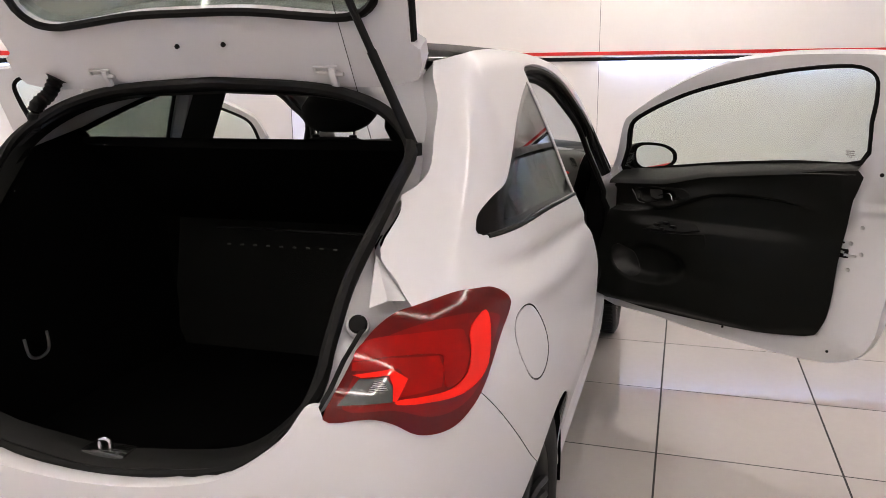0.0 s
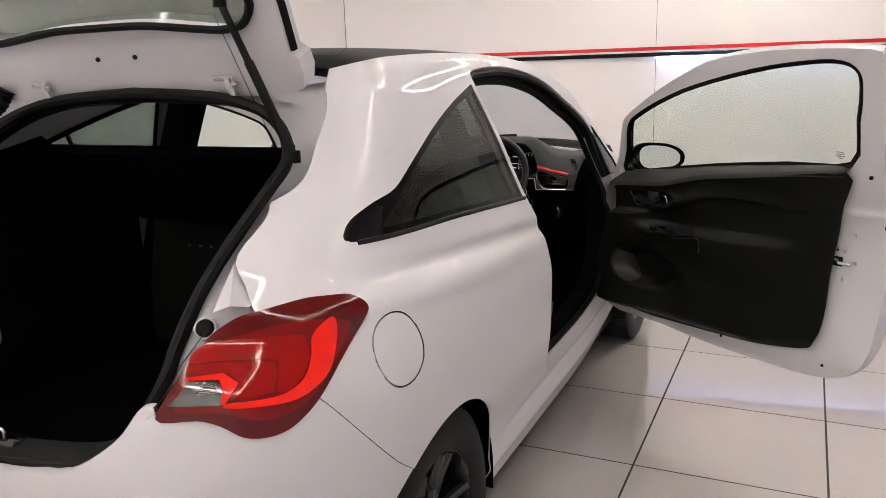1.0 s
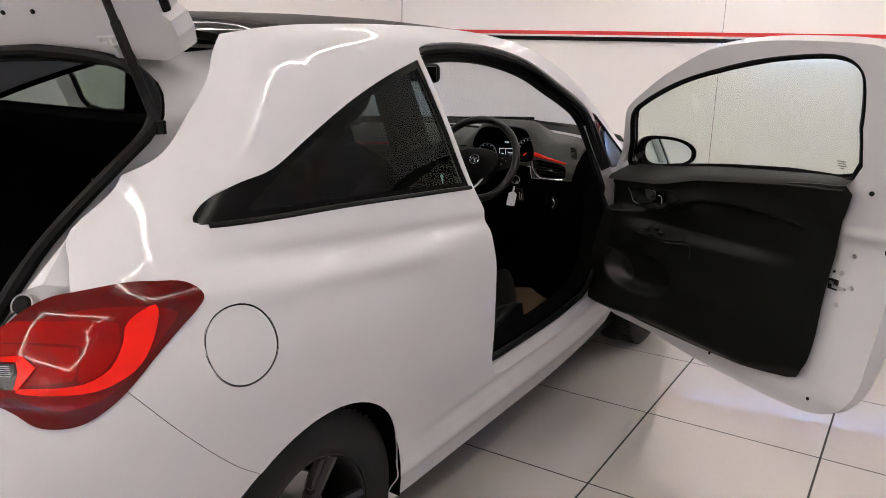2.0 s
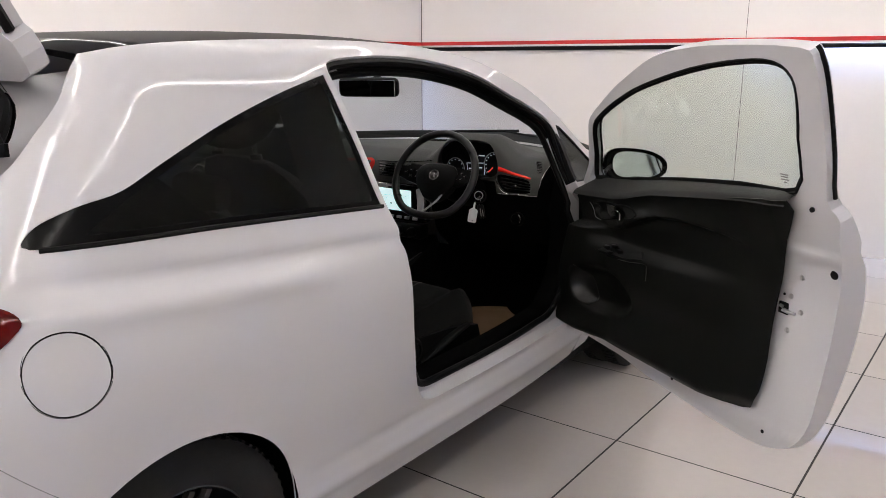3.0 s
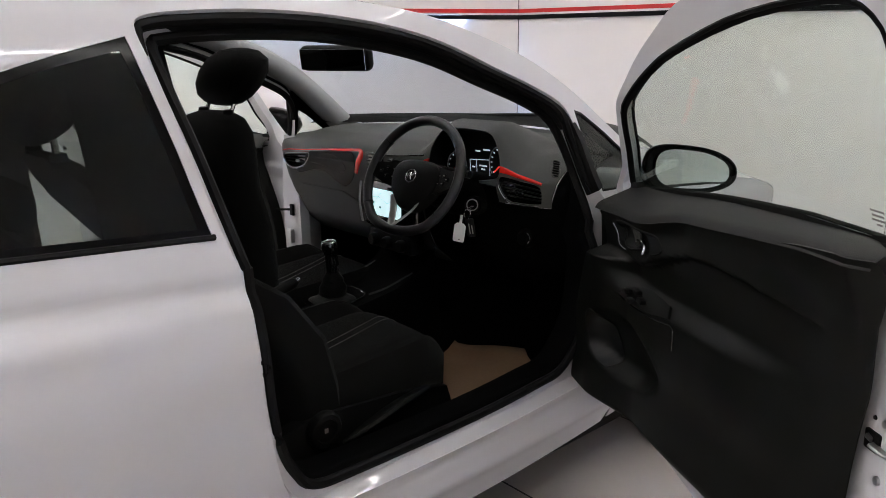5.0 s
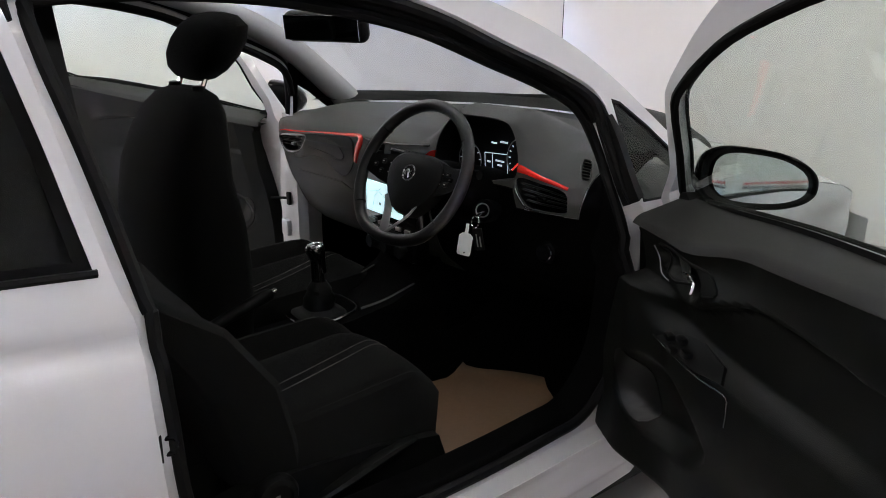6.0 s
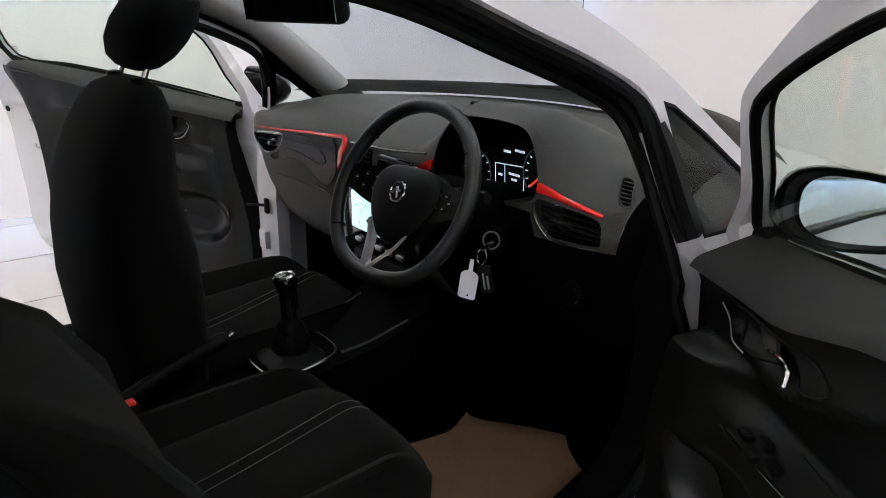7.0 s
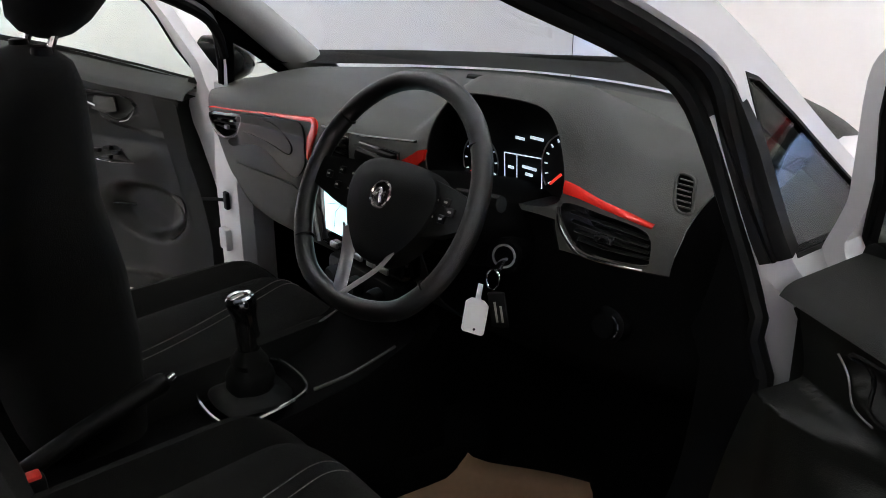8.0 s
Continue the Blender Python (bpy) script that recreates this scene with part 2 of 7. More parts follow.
def sheet(name, outline, holes, surf, mat, parent, label="", thick=0.004, step=0.04, side=1, lift=0.0, shift=True, under=None):
    """A curved panel: a flat outline with holes, cut into strips and laid on surf(u, v) -> (place, normal), with its thickness. side -1 mirrors it to the other flank."""
    bm = bmesh.new()
    for loop in (outline, *holes):
        vs = [bm.verts.new((p[0], p[1], 0)) for p in loop]
        for a, b in zip(vs, vs[1:] + vs[:1]):
            bm.edges.new((a, b))
    bmesh.ops.triangle_fill(bm, use_beauty=True, use_dissolve=False, edges=bm.edges[:], normal=(0, 0, 1))
    for axis in (0, 1):
        lo, hi = min(p[axis] for p in outline), max(p[axis] for p in outline)
        nrm = (1, 0, 0) if axis == 0 else (0, 1, 0)
        for i in range(1, int((hi - lo) / step) + 1):
            c = lo + i * step
            co = (c, 0, 0) if axis == 0 else (0, c, 0)
            bmesh.ops.bisect_plane(bm, geom=bm.verts[:] + bm.edges[:] + bm.faces[:], dist=1e-5, plane_co=co, plane_no=nrm)
    bmesh.ops.remove_doubles(bm, verts=bm.verts, dist=1e-5)
    bm.verts.index_update()
    flat = [(v.co.x, v.co.y) for v in bm.verts]
    tris = [[v.index for v in (f.verts if f.normal.z > 0 else f.verts[::-1])] for f in bm.faces]
    rim = []
    for e in bm.edges:
        if len(e.link_faces) == 1:
            f = e.link_faces[0]
            vs = [v.index for v in (f.verts if f.normal.z > 0 else f.verts[::-1])]
            i = vs.index(e.verts[0].index)
            rim.append((e.verts[0].index, e.verts[1].index) if vs[(i + 1) % len(vs)] == e.verts[1].index else (e.verts[1].index, e.verts[0].index))
    bm.free()
    n = len(flat)
    spots = [surf(u, v) for u, v in flat]
    verts = [p + nn * lift for p, nn in spots] + [p + nn * (lift - thick) if under is None else under(*q) for (p, nn), q in zip(spots, flat)]
    norms = [nn for p, nn in spots] + [-nn for p, nn in spots]
    faces = tris + [[i + n for i in t[::-1]] for t in tris] + [[b, a, a + n, b + n] for a, b in rim]
    if side < 0:
        verts = [port(p) if shift else Vector((-p.x, p.y, p.z)) for p in verts]
        norms = [Vector((-p.x, p.y, p.z)) for p in norms]
        faces = [f[::-1] for f in faces]
    me = bpy.data.meshes.new(name)
    me.from_pydata(verts, [], faces)
    f0 = me.polygons[0]
    if f0.normal.dot(norms[f0.vertices[0]]) < 0:
        me.flip_normals()
    me.materials.append(mat)
    me.polygons.foreach_set("use_smooth", [True] * len(me.polygons))
    loops = []
    for i, poly in enumerate(me.polygons):
        for vi in poly.vertices:
            loops.append(norms[vi] if i < 2 * len(tris) else poly.normal)
    me.normals_split_custom_set([tuple(v) for v in loops])
    ob = new(name, me)
    ob.parent = parent
    if label:
        ob["label"] = label
    return ob


# ---- the car's outer shape: the half-width over length and height ----
ZS = [0.10, 0.20, 0.30, 0.42, 0.60, 0.80, 0.90, 0.97, 1.064, 1.20, 1.30, 1.412, 1.45, 1.475, 1.49]
XS = [0.70, 0.735, 0.772, 0.79, 0.828, 0.838, 0.815, 0.787, 0.745, 0.694, 0.653, 0.603, 0.580, 0.545, 0.50]
REAR_Z = [0.10, 0.30, 0.50, 0.66, 0.80, 0.90, 0.983, 1.08, 1.20, 1.30, 1.40, 1.49]
REAR_Y = [-0.60, -0.68, -0.71, -0.71, -0.68, -0.63, -0.563, -0.45, -0.30, -0.19, -0.10, -0.04]


def curve(xs, ys, x):
    """Smooth, monotone interpolation."""
    if x <= xs[0]:
        return ys[0] + (ys[1] - ys[0]) / (xs[1] - xs[0]) * (x - xs[0])
    if x >= xs[-1]:
        return ys[-1] + (ys[-1] - ys[-2]) / (xs[-1] - xs[-2]) * (x - xs[-1])
    i = max(k for k in range(len(xs) - 1) if xs[k] <= x)

    def slope(k):
        if k == 0:
            return (ys[1] - ys[0]) / (xs[1] - xs[0])
        if k == len(xs) - 1:
            return (ys[-1] - ys[-2]) / (xs[-1] - xs[-2])
        a, b = (ys[k] - ys[k - 1]) / (xs[k] - xs[k - 1]), (ys[k + 1] - ys[k]) / (xs[k + 1] - xs[k])
        return 0 if a * b <= 0 else 2 * a * b / (a + b)
    h = xs[i + 1] - xs[i]
    t = (x - xs[i]) / h
    return (ys[i] * (1 + 2 * t) * (1 - t) ** 2 + slope(i) * h * t * (1 - t) ** 2 + ys[i + 1] * t * t * (3 - 2 * t) + slope(i + 1) * h * t * t * (t - 1))


def smooth_table(xs, ys, lo, hi, width):
    """A dense, softened copy of a curve, free of kinks in its bend."""
    n, h = int((hi - lo) / 0.004) + 1, 0.004
    raw = [curve(xs, ys, lo + h * (i - 40)) for i in range(n + 80)]
    ker = [math.exp(-0.5 * (k * h / width) ** 2) for k in range(-40, 41)]
    tot = sum(ker)
    return [sum(raw[i + k] * ker[k] for k in range(81)) / tot for i in range(n)]


SIDE_T = smooth_table(ZS, XS, 0.0, 1.56, 0.022)
REAR_T = smooth_table(REAR_Z, REAR_Y, 0.0, 1.56, 0.03)


def from_table(table, z):
    q = min(max(z, 0.004), 1.548) / 0.004
    i = int(q)
    t = q - i
    p0, p1, p2, p3 = table[i - 1], table[i], table[i + 1], table[i + 2]
    return p1 + 0.5 * t * (p2 - p0 + t * (2 * p0 - 5 * p1 + 4 * p2 - p3 + t * (3 * (p1 - p2) + p3 - p0)))


def crease(y):
    return 0.958 - 0.075 * (max(y, -0.3) - 0.4)


def side_at(y, z):
    """Half-width before the ends close in: waist crease, and the haunch bulging below it over the rear wheel."""
    d = z - crease(y)
    a = from_table(SIDE_T, z) - 0.012 * math.exp(-(d / 0.020) ** 2) * min(1.0, max(0.0, (y + 0.35) / 0.3))
    t = min(1.0, max(0.0, (0.75 - y) / 0.6))
    return a + 0.013 * math.exp(-((d + 0.052) / 0.032) ** 2) * t * t * (3 - 2 * t)


def flank(y, z):
    """Half-width of the body at length y and height z."""
    a = side_at(y, z)
    a += 0.011 * math.exp(-((z - 0.30) / 0.026) ** 2) - 0.008 * math.exp(-((z - 0.372) / 0.020) ** 2) * min(1.0, max(0.0, (y - 0.3) / 0.3))
    if y < 0.2:
        q = min(0.9999, (0.2 - y) / (0.2 - from_table(REAR_T, z)))
        a *= (1 - q ** 3.9) ** 0.25
    if y > 1.2:
        a -= 0.02 * ((min(y, 2.2) - 1.2) / 0.6) ** 2
    if y > 2.2:
        q = min(0.9999, (y - 2.2) / 1.12)
        a *= (1 - q ** 3.2) ** 0.3
    return a


WRAP = {}


def wrap_row(k):
    """Plan line round the rear corner at one height step, by its length."""
    if k not in WRAP:
        z = k * 0.02
        yr, a = from_table(REAR_T, z), side_at(-0.3, z)
        pts = [(flank(-0.3 + 0.3 * 0.0, z), -0.3)]
        for i in range(1, 121):
            phi = i / 120
            q0 = 0.5 / (0.2 - yr)
            q = q0 + (1 - q0) * (1 - (1 - phi) ** 2.5)
            x = a * max(0.0, 1 - q ** 3.9) ** 0.25
            pts.append((x, 0.2 - q * (0.2 - yr)))
        out, run = [(0.0, *pts[0])], 0.0
        for p, q in zip(pts, pts[1:]):
            run += math.hypot(q[0] - p[0], q[1] - p[1])
            out.append((run, *q))
        WRAP[k] = out
    return WRAP[k]


def wrap_at(d, k):
    row = wrap_row(k)
    if d >= row[-1][0]:
        return row[-1][1] - (d - row[-1][0]), row[-1][2]
    lo, hi = 0, len(row) - 1
    while hi - lo > 1:
        mid = (lo + hi) // 2
        if row[mid][0] <= d:
            lo = mid
        else:
            hi = mid
    t = (d - row[lo][0]) / max(1e-9, row[hi][0] - row[lo][0])
    return row[lo][1] + (row[hi][1] - row[lo][1]) * t, row[lo][2] + (row[hi][2] - row[lo][2]) * t


def body_point(u, z):
    """u is the length y along the flank; past -0.3 it goes on round the rear corner by its run."""
    if u >= -0.3:
        return Vector((flank(u, z), u, z))
    k = math.floor(z / 0.02)
    t = z / 0.02 - k
    w = ((-t + 2 * t * t - t ** 3) / 2, (2 - 5 * t * t + 3 * t ** 3) / 2, (t + 4 * t * t - 3 * t ** 3) / 2, (t ** 3 - t * t) / 2)
    near = [wrap_at(-0.3 - u, k + j) for j in (-1, 0, 1, 2)]
    return Vector((sum(f * p[0] for f, p in zip(w, near)), sum(f * p[1] for f, p in zip(w, near)), z))


def body(u, z):
    e = 0.006
    p = body_point(u, z)
    du = body_point(u + e, z) - body_point(u - e, z)
    dz = body_point(u, z + e) - body_point(u, z - e)
    return p, du.cross(dz).normalized()


# ---- the showroom ----
CORNER = Vector((-2.5, 4.97, 0))
BACK = Vector((0.991, 0.133, 0)).normalized()
LEFT = Vector((-0.30, -0.954, 0)).normalized()
SEAM = 2.86  # from the corner to the panel seam along the back wall


def wall_slab(name, a, b, inward, label, z0=-0.05, z1=CEIL, thick=0.12):
    """A wall from a to b; inward points into the room."""
    bm = bmesh.new()
    out = -Vector(inward) * thick
    low = [Vector((p.x, p.y, z0)) for p in (a, b, b + out, a + out)]
    high = [Vector((p.x, p.y, z1)) for p in (a, b, b + out, a + out)]
    loft(bm, [low, high], closed=True, caps=True)
    bmesh.ops.recalc_face_normals(bm, faces=bm.faces)
    ob = part(name, bm, WALL, None, smooth=False)
    return tagged(ob, label, "wall", kind="structure")


right_end = CORNER + BACK * 7.6
left_end = CORNER + LEFT * 9.6
BACK_IN, LEFT_IN = Vector((BACK.y, -BACK.x, 0)), Vector((-LEFT.y, LEFT.x, 0))
far_right = Vector((right_end.x, -4.4, 0))
far_left = Vector((left_end.x, -4.4, 0))
wall_back = wall_slab("wall_north", CORNER - BACK * 0.1, right_end, BACK_IN, "smooth white painted wall with red and black stripes")
wall_left = wall_slab("wall_west", CORNER, left_end, LEFT_IN, "smooth white painted wall with a lit strip")
wall_right = wall_slab("wall_east", right_end, far_right, Vector((-1, 0, 0)), "plain white painted wall behind the camera")
wall_rear = wall_slab("wall_south", far_left - Vector((0.5, 0, 0)), far_right, Vector((0, 1, 0)), "plain white painted wall behind the car")

bm = bmesh.new()
box(bm, (-7.0, -4.6, CEIL), (5.6, 6.6, CEIL + 0.15))
tagged(part("ceiling", bm, CEILING, smooth=False), "plain white showroom ceiling with strip lights", "ceiling", kind="structure")


def along_wall(name, start, way, inward, d0, d1, z0, z1, depth, mat, label, parent, off=0.0):
    bm = bmesh.new()
    a, b = start + way * d0, start + way * d1
    o0, o1 = inward * off, inward * (off + depth)
    rows = [[a + o0, a + o1, b + o1, b + o0]]
    low = [Vector((p.x, p.y, z0)) for p in rows[0]]
    high = [Vector((p.x, p.y, z1)) for p in rows[0]]
    loft(bm, [low, high], closed=True, caps=True)
    bmesh.ops.recalc_face_normals(bm, faces=bm.faces)
    return part(name, bm, mat, parent, label, smooth=False)


STRIPE_Z = 1.578
for wall, start, way, inward, d1 in ((wall_back, CORNER, BACK, BACK_IN, 7.6), (wall_left, CORNER, LEFT, LEFT_IN, 9.6),
                                     (wall_right, right_end, Vector((0, -1, 0)), Vector((-1, 0, 0)), 10.2), (wall_rear, far_left, Vector((1, 0, 0)), Vector((0, 1, 0)), 10.3)):
    along_wall("red_stripe", start, way, inward, 0.0, d1, STRIPE_Z - 0.012, STRIPE_Z + 0.018, 0.010, STRIPE_RED, "raised glossy red stripe", wall)
    along_wall("white_ledge", start, way, inward, 0.0, d1, STRIPE_Z - 0.0285, STRIPE_Z - 0.012, 0.008, WALL, "narrow white gap between stripes", wall)
    along_wall("black_stripe", start, way, inward, 0.0, d1, STRIPE_Z - 0.062, STRIPE_Z - 0.034, 0.006, STRIPE_BLACK, "black lip over the lit strip", wall, off=0.018)
    along_wall("lip_top", start, way, inward, 0.0, d1, STRIPE_Z - 0.0335, STRIPE_Z - 0.0285, 0.0235, STRIPE_BLACK, "black top of the lip", wall)
# lit strips under the black lip
for wall, start, way, inward, d0, d1 in ((wall_back, CORNER, BACK, BACK_IN, SEAM + 0.02, 7.5), (wall_left, CORNER, LEFT, LEFT_IN, 0.5, 9.5),
                                         (wall_right, right_end, Vector((0, -1, 0)), Vector((-1, 0, 0)), 0.1, 10.0), (wall_rear, far_left, Vector((1, 0, 0)), Vector((0, 1, 0)), 0.1, 10.2)):
    along_wall("led_strip", start, way, inward, d0, d1, STRIPE_Z - 0.046, STRIPE_Z - 0.040, 0.012, LED, "blue-white lit strip behind the lip", wall, off=0.003)
# panel seams
for d in (SEAM, SEAM + 2.8):
    along_wall("panel_seam", CORNER, BACK, BACK_IN, d - 0.0015, d + 0.0015, 0.0, CEIL, 0.0015, GROUT, "", wall_back)
along_wall("corner_bead", CORNER, BACK, BACK_IN, 0.0, 0.004, 0.0, CEIL, 0.004, GROUT, "", wall_back)

for x, y, w, l in FRAMES:
    lamp_frame = thing("ceiling_light", "rectangular frame of slim ceiling light tubes, switched on", "lamp", pose(x, y, CEIL), group="ceiling light frames")
    for a, b in (((-w / 2, -l / 2), (w / 2, -l / 2)), ((w / 2, -l / 2), (w / 2, l / 2)), ((w / 2, l / 2), (-w / 2, l / 2)), ((-w / 2, l / 2), (-w / 2, -l / 2))):
        lo = (min(a[0], b[0]) - 0.02, min(a[1], b[1]) - 0.02)
        hi = (max(a[0], b[0]) + 0.02, max(a[1], b[1]) + 0.02)
        if a[1] == b[1]:
            lo, hi = (lo[0] + 0.042, lo[1]), (hi[0] - 0.042, hi[1])
        bm = bmesh.new()
        box(bm, (lo[0], lo[1], -0.04), (hi[0], hi[1], 0.0), 0.004)
        housing = part("housing", bm, CEILING, lamp_frame, "white metal housing")
        bm = bmesh.new()
        box(bm, (lo[0] + 0.005, lo[1] + 0.005, -0.054), (hi[0] - 0.005, hi[1] - 0.005, -0.041), 0.003)
        part("diffuser", bm, LAMPGLOW, housing, "glowing opal diffuser")

# ---- the car ----
car = thing("car", "white three-door hatchback with black roof, doors and tailgate open", "car")


def arc(cx, cz, r, a0, a1, n):
    return [(cx + r * math.cos(radians(a0 + (a1 - a0) * i / n)), cz + r * math.sin(radians(a0 + (a1 - a0) * i / n))) for i in range(n + 1)]


def curve2(pts, per=5, closed=False):
    return [(p.x, p.y) for p in spline([(a, b, 0) for a, b in pts], per, closed)]


WHEEL_R, WHEEL_F, WHEEL_Z = -0.04, 2.47, 0.305
APERTURE = curve2([(0.625, 1.400), (0.655, 1.421), (0.745, 1.430), (0.875, 1.434), (1.03, 1.427), (1.20, 1.403), (1.345, 1.366), (1.50, 1.302), (1.64, 1.245), (1.735, 1.188), (1.766, 1.09),
                   (1.785, 0.968), (1.84, 0.905), (1.925, 0.80), (1.935, 0.60), (1.90, 0.48), (1.80, 0.412), (1.60, 0.404), (1.35, 0.397), (0.97, 0.398), (0.83, 0.410),
                   (0.775, 0.46), (0.735, 0.55), (0.712, 0.68), (0.702, 0.83), (0.706, 0.95), (0.690, 1.02), (0.662, 1.19), (0.637, 1.33)], 4, True)
INNER = curve2([(0.668, 1.388), (0.69, 1.400), (0.76, 1.407), (0.875, 1.411), (1.03, 1.404), (1.19, 1.380), (1.335, 1.344), (1.485, 1.285), (1.625, 1.230), (1.718, 1.175), (1.757, 1.09),
                (1.773, 0.97), (1.778, 0.88), (1.782, 0.78), (1.775, 0.62), (1.745, 0.51), (1.69, 0.442), (1.58, 0.431), (1.35, 0.422), (0.97, 0.422), (0.855, 0.432),
                (0.805, 0.483), (0.768, 0.56), (0.746, 0.68), (0.738, 0.83), (0.739, 0.93), (0.730, 1.02), (0.70, 1.19), (0.674, 1.32)], 4, True)
QUARTER = curve2([(-0.250, 1.077), (-0.235, 1.074), (-0.1, 1.071), (0.14, 1.063), (0.5, 1.043), (0.668, 1.033)], 4) + [(0.642, 1.19), (0.617, 1.32)] + \
    curve2([(0.604, 1.383), (0.43, 1.340), (0.24, 1.281), (0.06, 1.212), (-0.055, 1.162), (-0.14, 1.143), (-0.215, 1.118), (-0.252, 1.092), (-0.258, 1.080)], 4)
SAIL = [(1.772, 1.180), (1.784, 1.09), (1.801, 0.962), (2.04, 0.952), (2.015, 1.012), (1.88, 1.118), (1.80, 1.172)]
SAIL_GLASS = [(1.776, 1.172), (1.788, 1.09), (1.805, 0.967), (2.033, 0.957), (2.010, 1.011), (1.878, 1.113), (1.80, 1.167)]
LAMP_TIP = [(-0.482, 0.827), (-0.420, 0.876), (-0.338, 0.935), (-0.308, 0.963), (-0.328, 0.987), (-0.375, 0.993), (-0.427, 0.994), (-0.524, 0.982)]
CPILLAR = [(-0.524, 0.982), (-0.505, 1.02), (-0.48, 1.072), (-0.318, 1.15), (-0.228, 1.20), (-0.148, 1.275), (-0.088, 1.338), (-0.045, 1.40), (-0.02, 1.432)]
ROOFLINE = [(-0.02, 1.432), (0.05, 1.447), (0.17, 1.459), (0.4, 1.470), (0.6, 1.475), (0.78, 1.476), (0.94, 1.472), (1.1, 1.461), (1.3, 1.432), (1.45, 1.389),
            (1.62, 1.326), (1.77, 1.241), (1.935, 1.115), (2.08, 1.005), (2.19, 0.945)]
SEAMLINE = [(-0.232, 0.575), (-0.30, 0.628), (-0.396, 0.726), (-0.482, 0.827)]
a_end = math.degrees(math.atan2(SEAMLINE[0][1] - WHEEL_Z, SEAMLINE[0][0] - WHEEL_R))
ARCH_R = arc(WHEEL_R, WHEEL_Z, 0.332, -18, a_end, 26)
UNISIDE = ARCH_R[:-1] + curve2(SEAMLINE, 4) + curve2(LAMP_TIP, 4)[1:] + curve2(CPILLAR, 4)[1:] + curve2(ROOFLINE, 4)[1:] + \
    [(2.12, 0.938), (1.965, 0.93), (1.958, 0.60), (1.955, 0.24), (1.93, 0.195), (1.5, 0.19), (0.9, 0.19), (0.42, 0.19), (0.31, 0.197)]
FUEL = arc(-0.258, 0.858, 0.077, 0, 354, 47)
FENDER = [(1.968, 0.93), (2.12, 0.935), (2.195, 0.94), (2.4, 0.925), (2.6, 0.90), (2.8, 0.86), (3.0, 0.79), (3.1, 0.70), (3.12, 0.45), (3.1, 0.28)] + \
    arc(WHEEL_F, WHEEL_Z, 0.335, -10, 190, 30) + [(2.10, 0.20), (1.96, 0.20)]


def ring_points(loop, off, grow=0.0, side=1, surf=body, shift=True):
    """The outline laid on the body, moved along the normal by off and shrunk towards its middle by grow metres."""
    n = len(loop)
    out = []
    for i, (u, v) in enumerate(loop):
        a, b = loop[i - 1], loop[(i + 1) % n]
        t = Vector((b[0] - a[0], b[1] - a[1]))
        t = t.normalized() if t.length > 1e-9 else Vector((1, 0))
        nrm = Vector((t.y, -t.x)) * grow
        p, nn = surf(u + nrm.x, v + nrm.y)
        q = p + nn * off
        out.append(q if side > 0 else port(q) if shift else Vector((-q.x, q.y, q.z)))
    return out


def mirror_side(pts, side):
    return [Vector(p) if side > 0 else port(p) for p in pts]


def inward_sign(loop):
    area = sum(a[0] * b[1] - b[0] * a[1] for a, b in zip(loop, loop[1:] + loop[:1]))
    return 1.0 if area < 0 else -1.0


